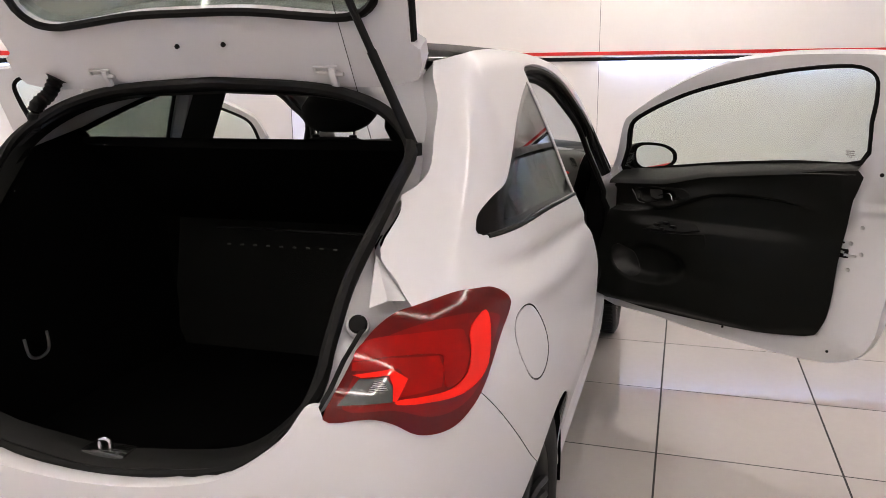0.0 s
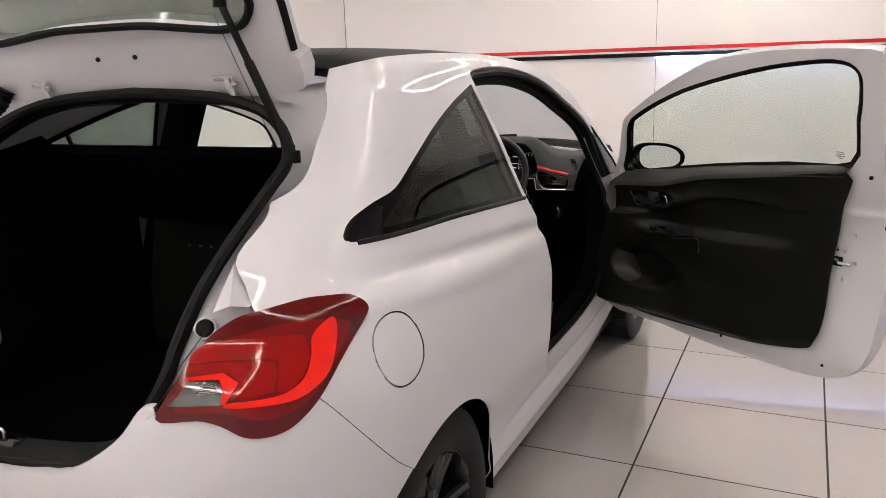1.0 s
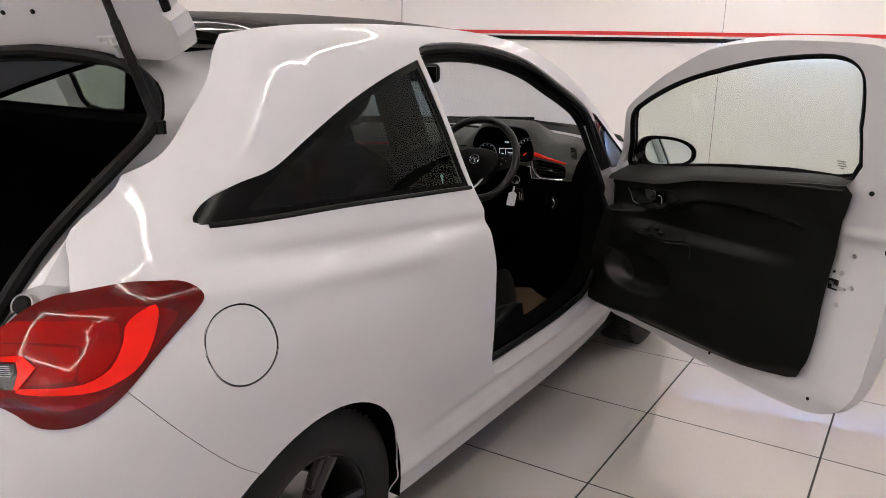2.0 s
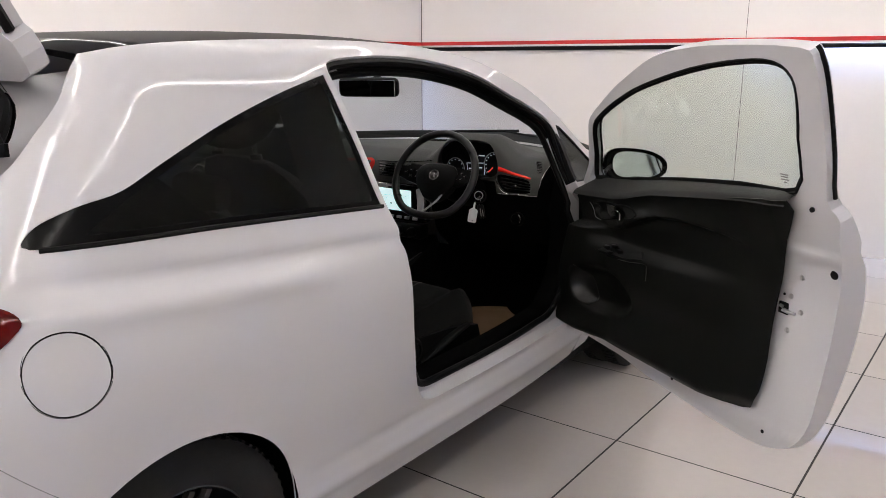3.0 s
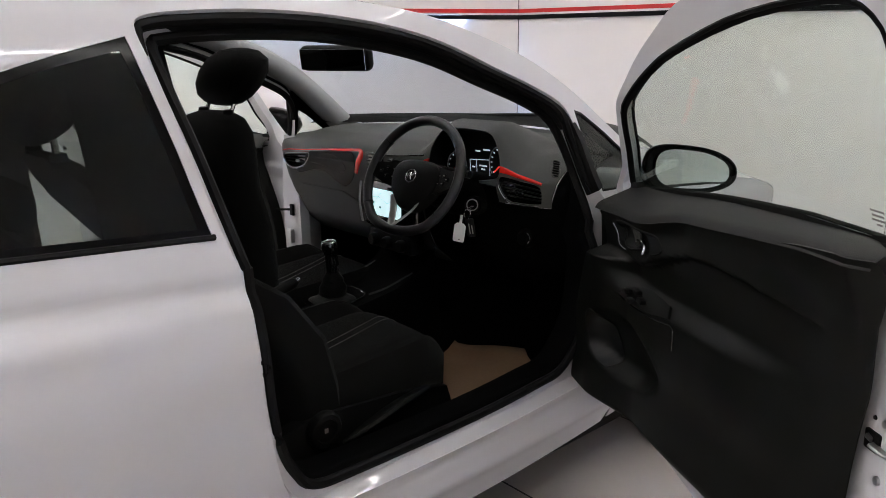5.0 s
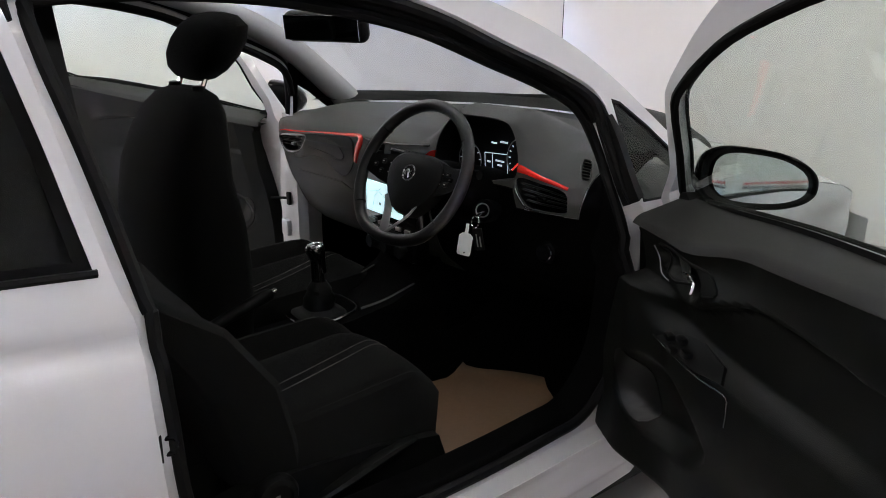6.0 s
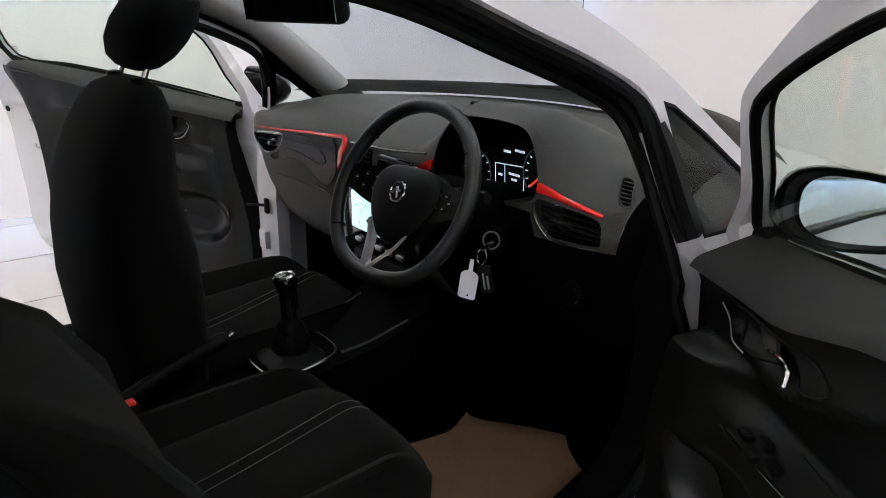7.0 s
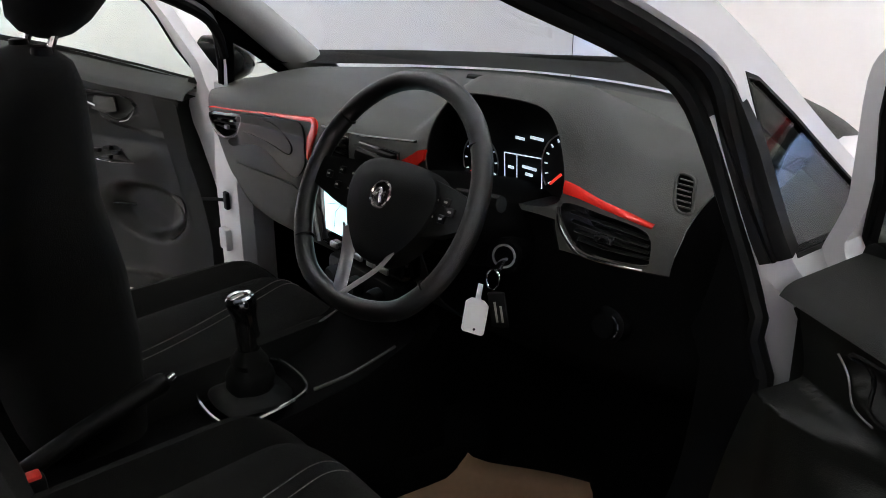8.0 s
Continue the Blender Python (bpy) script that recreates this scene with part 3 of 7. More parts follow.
for side in (1, -1):
    sheet("side_panel", UNISIDE, [APERTURE, QUARTER, FUEL, SAIL] if side > 0 else [APERTURE, QUARTER, SAIL], body, WHITE, car, "glossy white side panel with sill and roof rail", 0.003, 0.012, side)
    sheet("front_wing", FENDER, [], body, WHITE, car, "glossy white front wing", 0.003, 0.05, side)
    # door jamb: white return flange, then the rubber seal
    s = inward_sign(APERTURE)
    bm = bmesh.new()
    rows = [ring_points(APERTURE, -0.002, 0, side), ring_points(APERTURE, -0.012, 0.003 * s, side), ring_points(APERTURE, -0.040, 0.006 * s, side),
            ring_points(INNER, -0.050, -0.004 * s, side), ring_points(INNER, -0.062, 0.0, side)]
    loft(bm, rows, closed=True)
    bmesh.ops.recalc_face_normals(bm, faces=bm.faces)
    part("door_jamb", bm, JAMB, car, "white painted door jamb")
    bm = bmesh.new()
    seal = ring_points(INNER, -0.052, 0.000 * s, side)
    if side > 0:
        sweep(bm, seal, 0.012, 8, True)
    else:
        sweep(bm, [seal[k % len(seal)] for k in range(66, len(seal) + 41)], 0.012, 8)
    part("door_seal", bm, RUBBER, car, "black rubber door seal")
    k0 = min(range(len(APERTURE)), key=lambda k: (APERTURE[k][0] - 0.632) ** 2 + (APERTURE[k][1] - 1.36) ** 2)
    k1 = min(range(len(APERTURE)), key=lambda k: (APERTURE[k][0] - 1.785) ** 2 + (APERTURE[k][1] - 0.968) ** 2)
    loop = ring_points(APERTURE, -0.018, 0.008 * s, side)
    n_ap = len(APERTURE)
    order = [(k0 + k) % n_ap for k in range((k1 - k0) % n_ap + 1)]
    bm = bmesh.new()
    sweep(bm, [loop[k] for k in order], [0.013 * min(1.0, 0.3 + i / 4, 0.3 + (len(order) - 1 - i) / 8) for i in range(len(order))], 8)
    part("roof_rail_seal", bm, RUBBER, car, "black rubber strip under the roof rail")
    # flat weather strip down the front pillar
    ka = min(range(n_ap), key=lambda k: (APERTURE[k][0] - 1.60) ** 2 + (APERTURE[k][1] - 1.263) ** 2)
    kb = min(range(n_ap), key=lambda k: (APERTURE[k][0] - 1.785) ** 2 + (APERTURE[k][1] - 0.968) ** 2)
    run = [(ka + k) % n_ap for k in range((kb - ka) % n_ap + 1)]
    bm = bmesh.new()
    rows = []
    for i, k in enumerate(run):
        f = min(1.0, 0.05 + i / 9)
        w = -0.004 - 0.014 * min(1.0, max(0.0, (1.26 - APERTURE[k][1]) / 0.14))
        rows.append([ring_points(APERTURE, -0.019 + (off + 0.019) * f, (0.008 + (g - 0.008) * f) * s, side)[k]
                     for off, g in ((-0.001, w - 0.001), (0.0045, w), (0.0045, 0.004), (-0.010, 0.008), (-0.016, 0.007), (-0.020, 0.010), (-0.036, 0.011), (-0.038, 0.004))])
    loft(bm, rows)
    if side > 0:
        part("pillar_seal", bm, RUBBER, car, "flat black weather strip on the front pillar")
    else:
        bm.free()
    # black lining between the two seals along the roof rail
    kc = min(range(n_ap), key=lambda k: (APERTURE[k][0] - 0.70) ** 2 + (APERTURE[k][1] - 1.426) ** 2)
    kd = min(range(n_ap), key=lambda k: (APERTURE[k][0] - 1.75) ** 2 + (APERTURE[k][1] - 1.15) ** 2)
    lined = [(kc + k) % n_ap for k in range((kd - kc) % n_ap + 1)]
    bm = bmesh.new()
    lining = [ring_points(APERTURE, -0.008, 0.0035 * s, side), ring_points(APERTURE, -0.036, 0.0085 * s, side), ring_points(INNER, -0.046, -0.006 * s, side), ring_points(INNER, -0.060, 0.002 * s, side)]
    loft(bm, [[row[k] for k in lined] for row in lining])
    part("rail_lining", bm, RUBBER, car, "black lining between the door seals")
    if side < 0:
        # black inner trim round the passenger's fixed quarter window
        bm = bmesh.new()
        mid = Vector((sum(p[0] for p in SAIL) / len(SAIL), sum(p[1] for p in SAIL) / len(SAIL)))
        hole = [(1.789, 1.110), (1.797, 1.04), (1.806, 0.966), (2.0, 0.960), (1.975, 0.992), (1.90, 1.038), (1.83, 1.088)]
        grown = [(mid.x + (u - mid.x) * 1.34, mid.y + (v - mid.y) * 1.36) for u, v in SAIL]
        rows = [[port(body(u, v)[0] - body(u, v)[1] * off) for u, v in loop] for loop, off in ((hole, 0.006), (hole, 0.026), (grown, 0.036), (grown, 0.020))]
        loft(bm, rows, closed=True)
        bmesh.ops.recalc_face_normals(bm, faces=bm.faces)
        part("quarter_trim", bm, SHADEBLACK, car, "black plastic trim round the fixed window")
    # inner trim of the opening
    bm = bmesh.new()

    def inner_ring(low, high, grow_low, grow_high):
        """The inner loop, set in by low at the sill and by high beside screen and roof."""
        deep, flat = ring_points(INNER, low, grow_low * s, side), ring_points(INNER, high, grow_high * s, side)
        return [p.lerp(q, min(1.0, max(0.0, (v - 0.90) / 0.15))) for p, q, (u, v) in zip(deep, flat, INNER)]
    rows = [inner_ring(-0.058, -0.056, 0.002, 0.000), inner_ring(-0.068, -0.058, 0.012, 0.002), inner_ring(-0.078, -0.060, 0.014, 0.003)]
    rows.append([p - Vector((side * (0.06 - 0.056 * min(1.0, max(0.0, (p.z - 0.85) / 0.12))), 0, 0)) for p in rows[-1]])
    if side > 0:
        loft(bm, rows, closed=True)
    else:
        loft(bm, [[row[k % len(row)] for k in range(66, len(row) + 41)] for row in rows])
    part("opening_trim", bm, SHADEBLACK, car, "black plastic opening trim")
    # rear quarter window
    inner = curve2([(-0.145, 1.090), (0.14, 1.079), (0.5, 1.058), (0.646, 1.049)], 4) + [(0.624, 1.19), (0.601, 1.31)] + \
        curve2([(0.589, 1.360), (0.43, 1.323), (0.24, 1.263), (0.08, 1.202), (-0.03, 1.153), (-0.142, 1.096)], 4)
    sheet("quarter_frame", QUARTER, [inner], body, SURROUND, car, "gloss black window surround", 0.004, 0.05, side, -0.003)
    pane = sheet("quarter_window", inner, [], body, PRIVACY, car, "dark tinted rear side window", 0.003, 0.06, side, -0.0035)
    pane.visible_shadow = False
    bm = bmesh.new()
    sweep(bm, mirror_side([p for p in (body(u, v)[0] for u, v in curve2([(-0.235, 1.072), (-0.1, 1.069), (0.14, 1.061), (0.5, 1.041), (0.672, 1.031)], 5))], side), 0.006, 6)
    part("waist_moulding", bm, RUBBER, car, "black waist moulding")
    # fixed quarter light in the front pillar
    sheet("front_quarter_frame", SAIL, [SAIL_GLASS], body, RUBBER, car, "flat black front quarter window surround", 0.012, 0.05, side, 0.001)
    sheet("front_quarter_window", SAIL_GLASS, [], body, PRIVACY if side > 0 else DOORGLASS, car, "small fixed front quarter window", 0.003, 0.08, side, -0.003).visible_shadow = False

sheet("fuel_flap", arc(-0.258, 0.858, 0.0745, 0, 354, 47), [], body, WHITE, car, "round white fuel filler flap", 0.003, 0.03, 1, -0.0005)
bm = bmesh.new()
sweep(bm, ring_points(FUEL, -0.003, 0.0008, 1), 0.0034, 6, True)
part("flap_gap", bm, RUBBER, car, "dark gap round the fuel flap")
# shut lines in the skin
for side in (1, -1):
    bm = bmesh.new()
    sweep(bm, mirror_side([body(u, v)[0] - body(u, v)[1] * 0.0015 for u, v in curve2(SEAMLINE, 5)], side), 0.0013, 6)
    part("bumper_gap", bm, RUBBER, car, "dark gap above the bumper")

# roof, windscreen and bonnet between the two flanks


def edge(y):
    """Height of the roof line at length y."""
    return curve([p[0] for p in ROOFLINE], [p[1] for p in ROOFLINE], y)


def across(y, n, lift, bow, drop=0.0):
    z = edge(y) - drop
    x = flank(y, z) - 0.004
    row = []
    for i in range(n + 1):
        s = -1 + 2 * i / n
        k = 1 - abs(s) ** 2.7
        row.append(Vector((x * s, y + bow * k - set_back(y) * (1 - s) / 2, z + lift * k)))
    return row


bm = bmesh.new()
loft(bm, [across(-0.02 + 1.30 * i / 22, 20, 0.030, -0.06 * (1 - i / 22) + 0.07 * (i / 22) ** 3) for i in range(23)])
part("roof", bm, ROOF_BLACK, car, "gloss black roof")
bm = bmesh.new()
loft(bm, [[p - Vector((0, 0, 0.03)) for p in across(0.0 + 1.26 * i / 12, 12, 0.036, 0.07 * (i / 12) ** 3)] for i in range(13)])
part("headlining", bm, HEADLINER, car, "grey cloth headlining")
bm = bmesh.new()
rows = [across(1.285 + 0.885 * i / 12, 16, 0.042 - 0.02 * i / 12, 0.07 + 0.15 * i / 12, 0.004) for i in range(13)]
loft(bm, rows)
screen = part("windscreen", bm, GLASS, car, "clear curved windscreen")
screen.visible_shadow = False
for side in (1, -1):
    bm = bmesh.new()
    drop = 0.024 if side < 0 else 0.030
    pts = [Vector((side * (flank(y, edge(y) - drop) - 0.035), y - 0.01 - (set_back(y) if side < 0 else 0), edge(y) - drop)) for y in (1.28, 1.45, 1.6, 1.75, 1.9, 2.04, 2.14)]
    sweep(bm, spline(pts, 3), [(0.044 + 0.0008 * i) * (1.0 if side < 0 else 0.45) for i in range(19)], 12, False, 0.8)
    part("pillar_trim", bm, PILLAR_GREY, car, "light grey front pillar trim")
bm = bmesh.new()
rows = []
for i in range(13):
    y = 2.16 + 0.92 * i / 12
    z = curve([2.16, 2.4, 2.6, 2.8, 3.0, 3.1], [0.948, 0.925, 0.90, 0.86, 0.79, 0.70], y)
    x = flank(y, z)
    rows.append([Vector((x * s, y + 0.22 * (1 - s * s) * (1 - i / 24) - 0.06 * (1 - s), z + 0.055 * (1 - abs(s) ** 2.5))) for s in [-1 + 2 * k / 20 for k in range(21)]])
loft(bm, rows)
part("bonnet", bm, WHITE, car, "white bonnet")
bm = bmesh.new()
loft(bm, [[Vector((0.74 * s, 3.02 + 0.22 * (1 - s * s), z)) for s in [-1 + k / 8 for k in range(17)]] for z in (0.72, 0.6, 0.45, 0.3, 0.2)])
part("front_bumper", bm, WHITE, car, "white front bumper")

# rear bumper with the boot's loading edge
BOOT_Z = [0.60, 0.66, 0.80, 0.95, 1.08, 1.25, 1.38, 1.45]
BOOT_Y = [-0.63, -0.625, -0.605, -0.51, -0.40, -0.21, -0.09, -0.06]
SEAL = [(0.0, 1.388), (0.256, 1.374), (0.398, 1.344), (0.484, 1.299), (0.532, 1.242), (0.524, 1.18), (0.507, 1.095), (0.488, 1.014), (0.480, 0.927), (0.472, 0.844),
        (0.42, 0.760), (0.308, 0.683), (0.10, 0.648), (0.0, 0.640)]
half = curve2(SEAL, 4)
SEAL_LOOP = half + [(-x, z) for x, z in half[-2:0:-1]]


def boot_point(x, z, deep=0.0, grow=0.0):
    c = Vector((0.0, 1.0))
    d = Vector((x, z)) - c
    k = 1 - grow / max(0.2, d.length)
    x, z = c.x + d.x * k, c.y + d.y * k
    return Vector((x, curve(BOOT_Z, BOOT_Y, z) + deep - 0.03 * (1 - (x / 0.55) ** 2) * (0.4 if z < 0.9 else 1.0), z))


def rear_line(z):
    """Where the body's skin ends beside the boot, as u."""
    pts = [(0.827, -0.786)] + [(v, u) for u, v in CPILLAR]
    return curve([p[0] for p in pts], [p[1] for p in pts], z)


# white surround between the skin and the seal
for side in (1, -1):
    bm = bmesh.new()
    rows = []
    for i in range(31):
        z = 0.815 + (1.43 - 0.815) * i / 30
        u = rear_line(z)
        p, nn = body(u, z)
        xs = curve([0.80, 0.844, 0.927, 1.014, 1.095, 1.18, 1.242, 1.299, 1.344, 1.374], [0.45, 0.472, 0.480, 0.488, 0.507, 0.524, 0.532, 0.484, 0.398, 0.256], min(z, 1.374))
        q = boot_point(xs, min(z, 1.374), 0.02, 0.0)
        a, b = p - nn * 0.004, p - nn * 0.045 + Vector((-0.02, 0.012, 0))
        rows.append([Vector((side * v.x, v.y, v.z)) for v in (p, a, b, b.lerp(q, 0.5) + Vector((0, 0.012, 0)), q)])
    loft(bm, rows)
    bmesh.ops.recalc_face_normals(bm, faces=bm.faces)
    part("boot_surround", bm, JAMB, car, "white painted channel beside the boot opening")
bm = bmesh.new()
sweep(bm, [boot_point(x, z, -0.004) for x, z in SEAL_LOOP], 0.014, 8, True)
part("boot_seal", bm, RUBBER, car, "thick black rubber boot seal")
bm = bmesh.new()
loft(bm, [[boot_point(x, z, 0.0, 0.006) for x, z in SEAL_LOOP], [boot_point(x, z, 0.02, 0.02) for x, z in SEAL_LOOP], [boot_point(x, z, 0.06, 0.026) for x, z in SEAL_LOOP]], closed=True)
part("boot_rim", bm, PLASTIC, car, "black plastic boot rim")
# bumper skin: from the wheel arch round the corner to the middle, both sides
LOWLINE = [(-1.46, 0.655), (-1.22, 0.664), (-1.08, 0.684), (-0.98, 0.712), (-0.88, 0.772), (-0.82, 0.828), (-0.787, 0.836)]
LAMP_LOW = [(-0.786, 0.817), (-0.707, 0.815), (-0.668, 0.804), (-0.632, 0.782), (-0.59, 0.777), (-0.553, 0.784), (-0.517, 0.803), (-0.482, 0.827)]
BUMPER = curve2(LOWLINE, 4) + curve2(LAMP_LOW, 4) + curve2(SEAMLINE[::-1], 4)[1:] + arc(WHEEL_R, WHEEL_Z, 0.332, a_end, 195, 14)[1:] + [(-0.40, 0.20), (-0.7, 0.19), (-1.46, 0.19)]
for side in (1, -1):
    sheet("rear_bumper", BUMPER, [], body, WHITE, car, "glossy white rear bumper", 0.003, 0.03, side, -0.0015)
    # lip from the bumper's upper edge into the boot
bm = bmesh.new()
for side in (1, -1):
    rows = []
    for u, v in curve2(LOWLINE, 4):
        p, nn = body(u, v)
        tx = min(0.47, max(0.0, p.x - 0.005))
        zz = min((z for x, z in half if abs(x - tx) < 0.05 and z < 0.9), default=0.66)
        q = boot_point(tx, max(zz, v - 0.03), 0.01)
        rows.append([Vector((side * w.x, w.y, w.z)) for w in (p - nn * 0.0015, p + Vector((0, 0.012, 0.003)), p.lerp(q, 0.6) + Vector((0, 0, 0.004)), q)])
    loft(bm, rows)
bmesh.ops.recalc_face_normals(bm, faces=bm.faces)
part("loading_edge", bm, WHITE, car, "white loading edge of the boot")

# tail lamps
LAMP = curve2([(-0.786, 0.817), (-0.707, 0.815), (-0.668, 0.804), (-0.632, 0.782), (-0.59, 0.777), (-0.553, 0.784), (-0.517, 0.803), (-0.482, 0.827),
               (-0.420, 0.876), (-0.338, 0.935), (-0.309, 0.963), (-0.328, 0.986), (-0.375, 0.992), (-0.427, 0.993), (-0.524, 0.981), (-0.575, 0.971), (-0.635, 0.946), (-0.70, 0.897)], 4, True)
for side in (1, -1):
    lamp = sheet("tail_lamp", LAMP, [], body, DARKRED, car, "wraparound dark red tail lamp", 0.03, 0.025, side, 0.004)
    sheet("outer_lens", curve2([(-0.745, 0.832), (-0.66, 0.826), (-0.60, 0.808), (-0.545, 0.812), (-0.49, 0.836), (-0.425, 0.885), (-0.372, 0.930), (-0.372, 0.946), (-0.43, 0.958), (-0.52, 0.956), (-0.625, 0.934), (-0.69, 0.89)], 4, True), [], body, MIDRED, lamp, "mid-red outer lens", 0.004, 0.02, side, 0.006)
    sheet("brake_lens", curve2([(-0.648, 0.934), (-0.57, 0.940), (-0.478, 0.938), (-0.466, 0.925), (-0.475, 0.895), (-0.516, 0.858), (-0.552, 0.85), (-0.540, 0.880), (-0.534, 0.903), (-0.622, 0.908), (-0.685, 0.905)], 4, True), [], body, REDLENS, lamp, "red brake light lens", 0.004, 0.02, side, 0.0088)
    sheet("fog_lens", [(-0.690, 0.902), (-0.622, 0.906), (-0.536, 0.901), (-0.540, 0.88), (-0.560, 0.852), (-0.598, 0.848), (-0.643, 0.845), (-0.612, 0.871), (-0.619, 0.889), (-0.700, 0.889)], [], body, REDLENS, lamp, "red fog light lens", 0.004, 0.02, side, 0.0078)
    sheet("light_guide", curve2([(-0.398, 0.957), (-0.403, 0.930), (-0.424, 0.894), (-0.462, 0.858), (-0.525, 0.834), (-0.598, 0.831), (-0.650, 0.834), (-0.645, 0.841), (-0.598, 0.842), (-0.545, 0.846), (-0.498, 0.866), (-0.467, 0.902), (-0.455, 0.929), (-0.435, 0.945)], 3, True), [], body, REDBRIGHT, lamp, "bright red curved light guide", 0.003, 0.02, side, 0.0105)
    sheet("reversing_light", [(-0.752, 0.838), (-0.657, 0.839), (-0.645, 0.863), (-0.648, 0.876), (-0.694, 0.877)], [], body, CLEARLENS, lamp, "clear reversing light", 0.004, 0.02, side, 0.0105)
    sheet("reflector_bar", [(-0.702, 0.883), (-0.63, 0.889), (-0.612, 0.872), (-0.650, 0.839), (-0.656, 0.840), (-0.643, 0.864), (-0.642, 0.879), (-0.690, 0.8785)], [], body, REDBRIGHT, lamp, "bright red bar round the reversing light", 0.003, 0.02, side, 0.0115)
    for k in range(6):
        bm = bmesh.new()
        sweep(bm, mirror_side([body(-0.690 + 0.004 * k, 0.857 + 0.003 * k)[0] + body(-0.69, 0.86)[1] * 0.0112, body(-0.655, 0.858 + 0.003 * k)[0] + body(-0.66, 0.86)[1] * 0.0112], side), 0.0008, 4)
        part("reflector_rib", bm, CHROME, lamp)
    bm = bmesh.new()
    rows = []
    for u, v in ((-0.640, 0.951), (-0.65, 0.945), (-0.70, 0.905), (-0.75, 0.86), (-0.785, 0.83)):
        p, nn = body(u, v)
        rows.append(mirror_side([p + nn * 0.002, p + Vector((-0.006, 0.006, 0.001)), p + Vector((-0.018, 0.016, -0.006))], side))
    loft(bm, rows)
    bmesh.ops.recalc_face_normals(bm, faces=bm.faces)
    part("lamp_gasket", bm, RUBBER, lamp, "black gasket behind the lamp")
    bm = bmesh.new()
    m = Matrix.Translation((side * 0.523, -0.512, 0.951)) @ pose(0, 0, 0, 62, 0, 25 * side)
    lathe(bm, [(0.0, 0.005), (0.014, 0.005), (0.0175, 0.002), (0.0175, -0.01)], m, 20)
    part("rubber_plug", bm, RUBBER, car, "round black rubber plug")
    bm = bmesh.new()
    lathe(bm, [(0.0178, 0.0), (0.0195, 0.002), (0.0215, 0.001), (0.023, -0.02)], m, 24, False)
    part("plug_boss", bm, JAMB, car, "white painted boss round the plug")

# folded corner of the boot channel above each lamp
for side in (1, -1):
    pa, na = body(-0.482, 1.066)
    pb, nb = body(-0.526, 0.990)
    apex, base, foot = pa - na * 0.012 + Vector((-0.012, -0.004, 0)), pb + nb * 0.002, Vector((0.548, -0.515, 0.985))
    bm = bmesh.new()
    rows = []
    for i in range(7):
        t = i / 6
        l, r = apex.lerp(foot, t), apex.lerp(base, t)
        rows.append(mirror_side([l + Vector((-0.006, 0.012, 0)), l, l.lerp(r, 0.5) + na * 0.012 * t, r, r + Vector((-0.004, 0.012, 0))], side))
    loft(bm, rows)
    bmesh.ops.recalc_face_normals(bm, faces=bm.faces)
    part("corner_fold", bm, JAMB, car, "white folded corner beside the boot opening")

# wheels


def wheel(x, y, side):
    m = Matrix.Translation((x, y, WHEEL_Z)) @ pose(0, 0, 0, 0, 90 * side, 0)
    w = new("wheel")
    w.parent = car
    w["label"] = "black multi-spoke alloy wheel"
    bm = bmesh.new()
    lathe(bm, [(0.198, -0.088), (0.235, -0.1), (0.280, -0.098), (0.301, -0.085), (0.305, -0.05), (0.305, 0.05), (0.301, 0.085), (0.280, 0.098), (0.235, 0.1), (0.212, 0.094), (0.198, 0.088), (0.195, 0.0), (0.198, -0.088)], m, 48, False)
    part("tyre", bm, TYRE, w, "worn black tyre")
    bm = bmesh.new()
    for k in range(72):
        a = k * math.tau / 72
        for s in (-1, 1):
            box(bm, (0.300, -0.006, 0.055 * s - 0.025), (0.3075, 0.006, 0.055 * s + 0.025), 0, m @ Matrix.Rotation(a + 0.03 * s, 4, "Z"))
    tagged(part("tread", bm, TYRE, w), kind="stuff")
    bm = bmesh.new()
    lathe(bm, [(0.201, 0.084), (0.194, 0.087), (0.187, 0.077), (0.18, 0.03), (0.172, -0.07), (0.198, -0.085)], m, 40, False)
    lathe(bm, [(0.0, 0.062), (0.03, 0.062), (0.034, 0.055), (0.065, 0.05), (0.07, 0.03), (0.06, 0.0)], m, 24, False)
    part("rim", bm, ALLOY, w, "gloss black rim")
    for k in range(5):
        a = k * math.tau / 5 + 0.3
        for d in (-0.16, 0.16):
            bm = bmesh.new()
            pts = [m @ Vector((r * math.cos(a + d * f), r * math.sin(a + d * f), h)) for r, h, f in ((0.045, 0.052, 0.9), (0.1, 0.058, 1.0), (0.145, 0.066, 0.9), (0.190, 0.077, 0.75))]
            sweep(bm, spline(pts, 3), 0.013, 6)
            part("spoke", bm, ALLOY, w)
    bm = bmesh.new()
    lathe(bm, [(0.0, 0.0), (0.13, 0.0), (0.135, -0.01), (0.13, -0.02), (0.0, -0.02)], m, 32)
    part("brake_disc", bm, STEEL, w, "steel brake disc")
    return w


for side in (1, -1):
    wheel(side * 0.690, WHEEL_R, side)
    wheel(side * 0.690, WHEEL_F, side)
    for wy in (WHEEL_R, WHEEL_F):
        bm = bmesh.new()
        rows = []
        for x, r in ((0.79, 0.334), (0.60, 0.345), (0.56, 0.30)):
            rows.append([Vector((side * x, y, z)) for y, z in arc(wy, WHEEL_Z, r, -10, 190, 24)])
        loft(bm, rows)
        part("wheel_arch_liner", bm, CARPET, car, "black wheel arch liner")
bm = bmesh.new()
box(bm, (-0.70, -0.45, 0.17), (0.70, 3.0, 0.2))
part("underbody", bm, PLASTIC, car, "dark underbody")

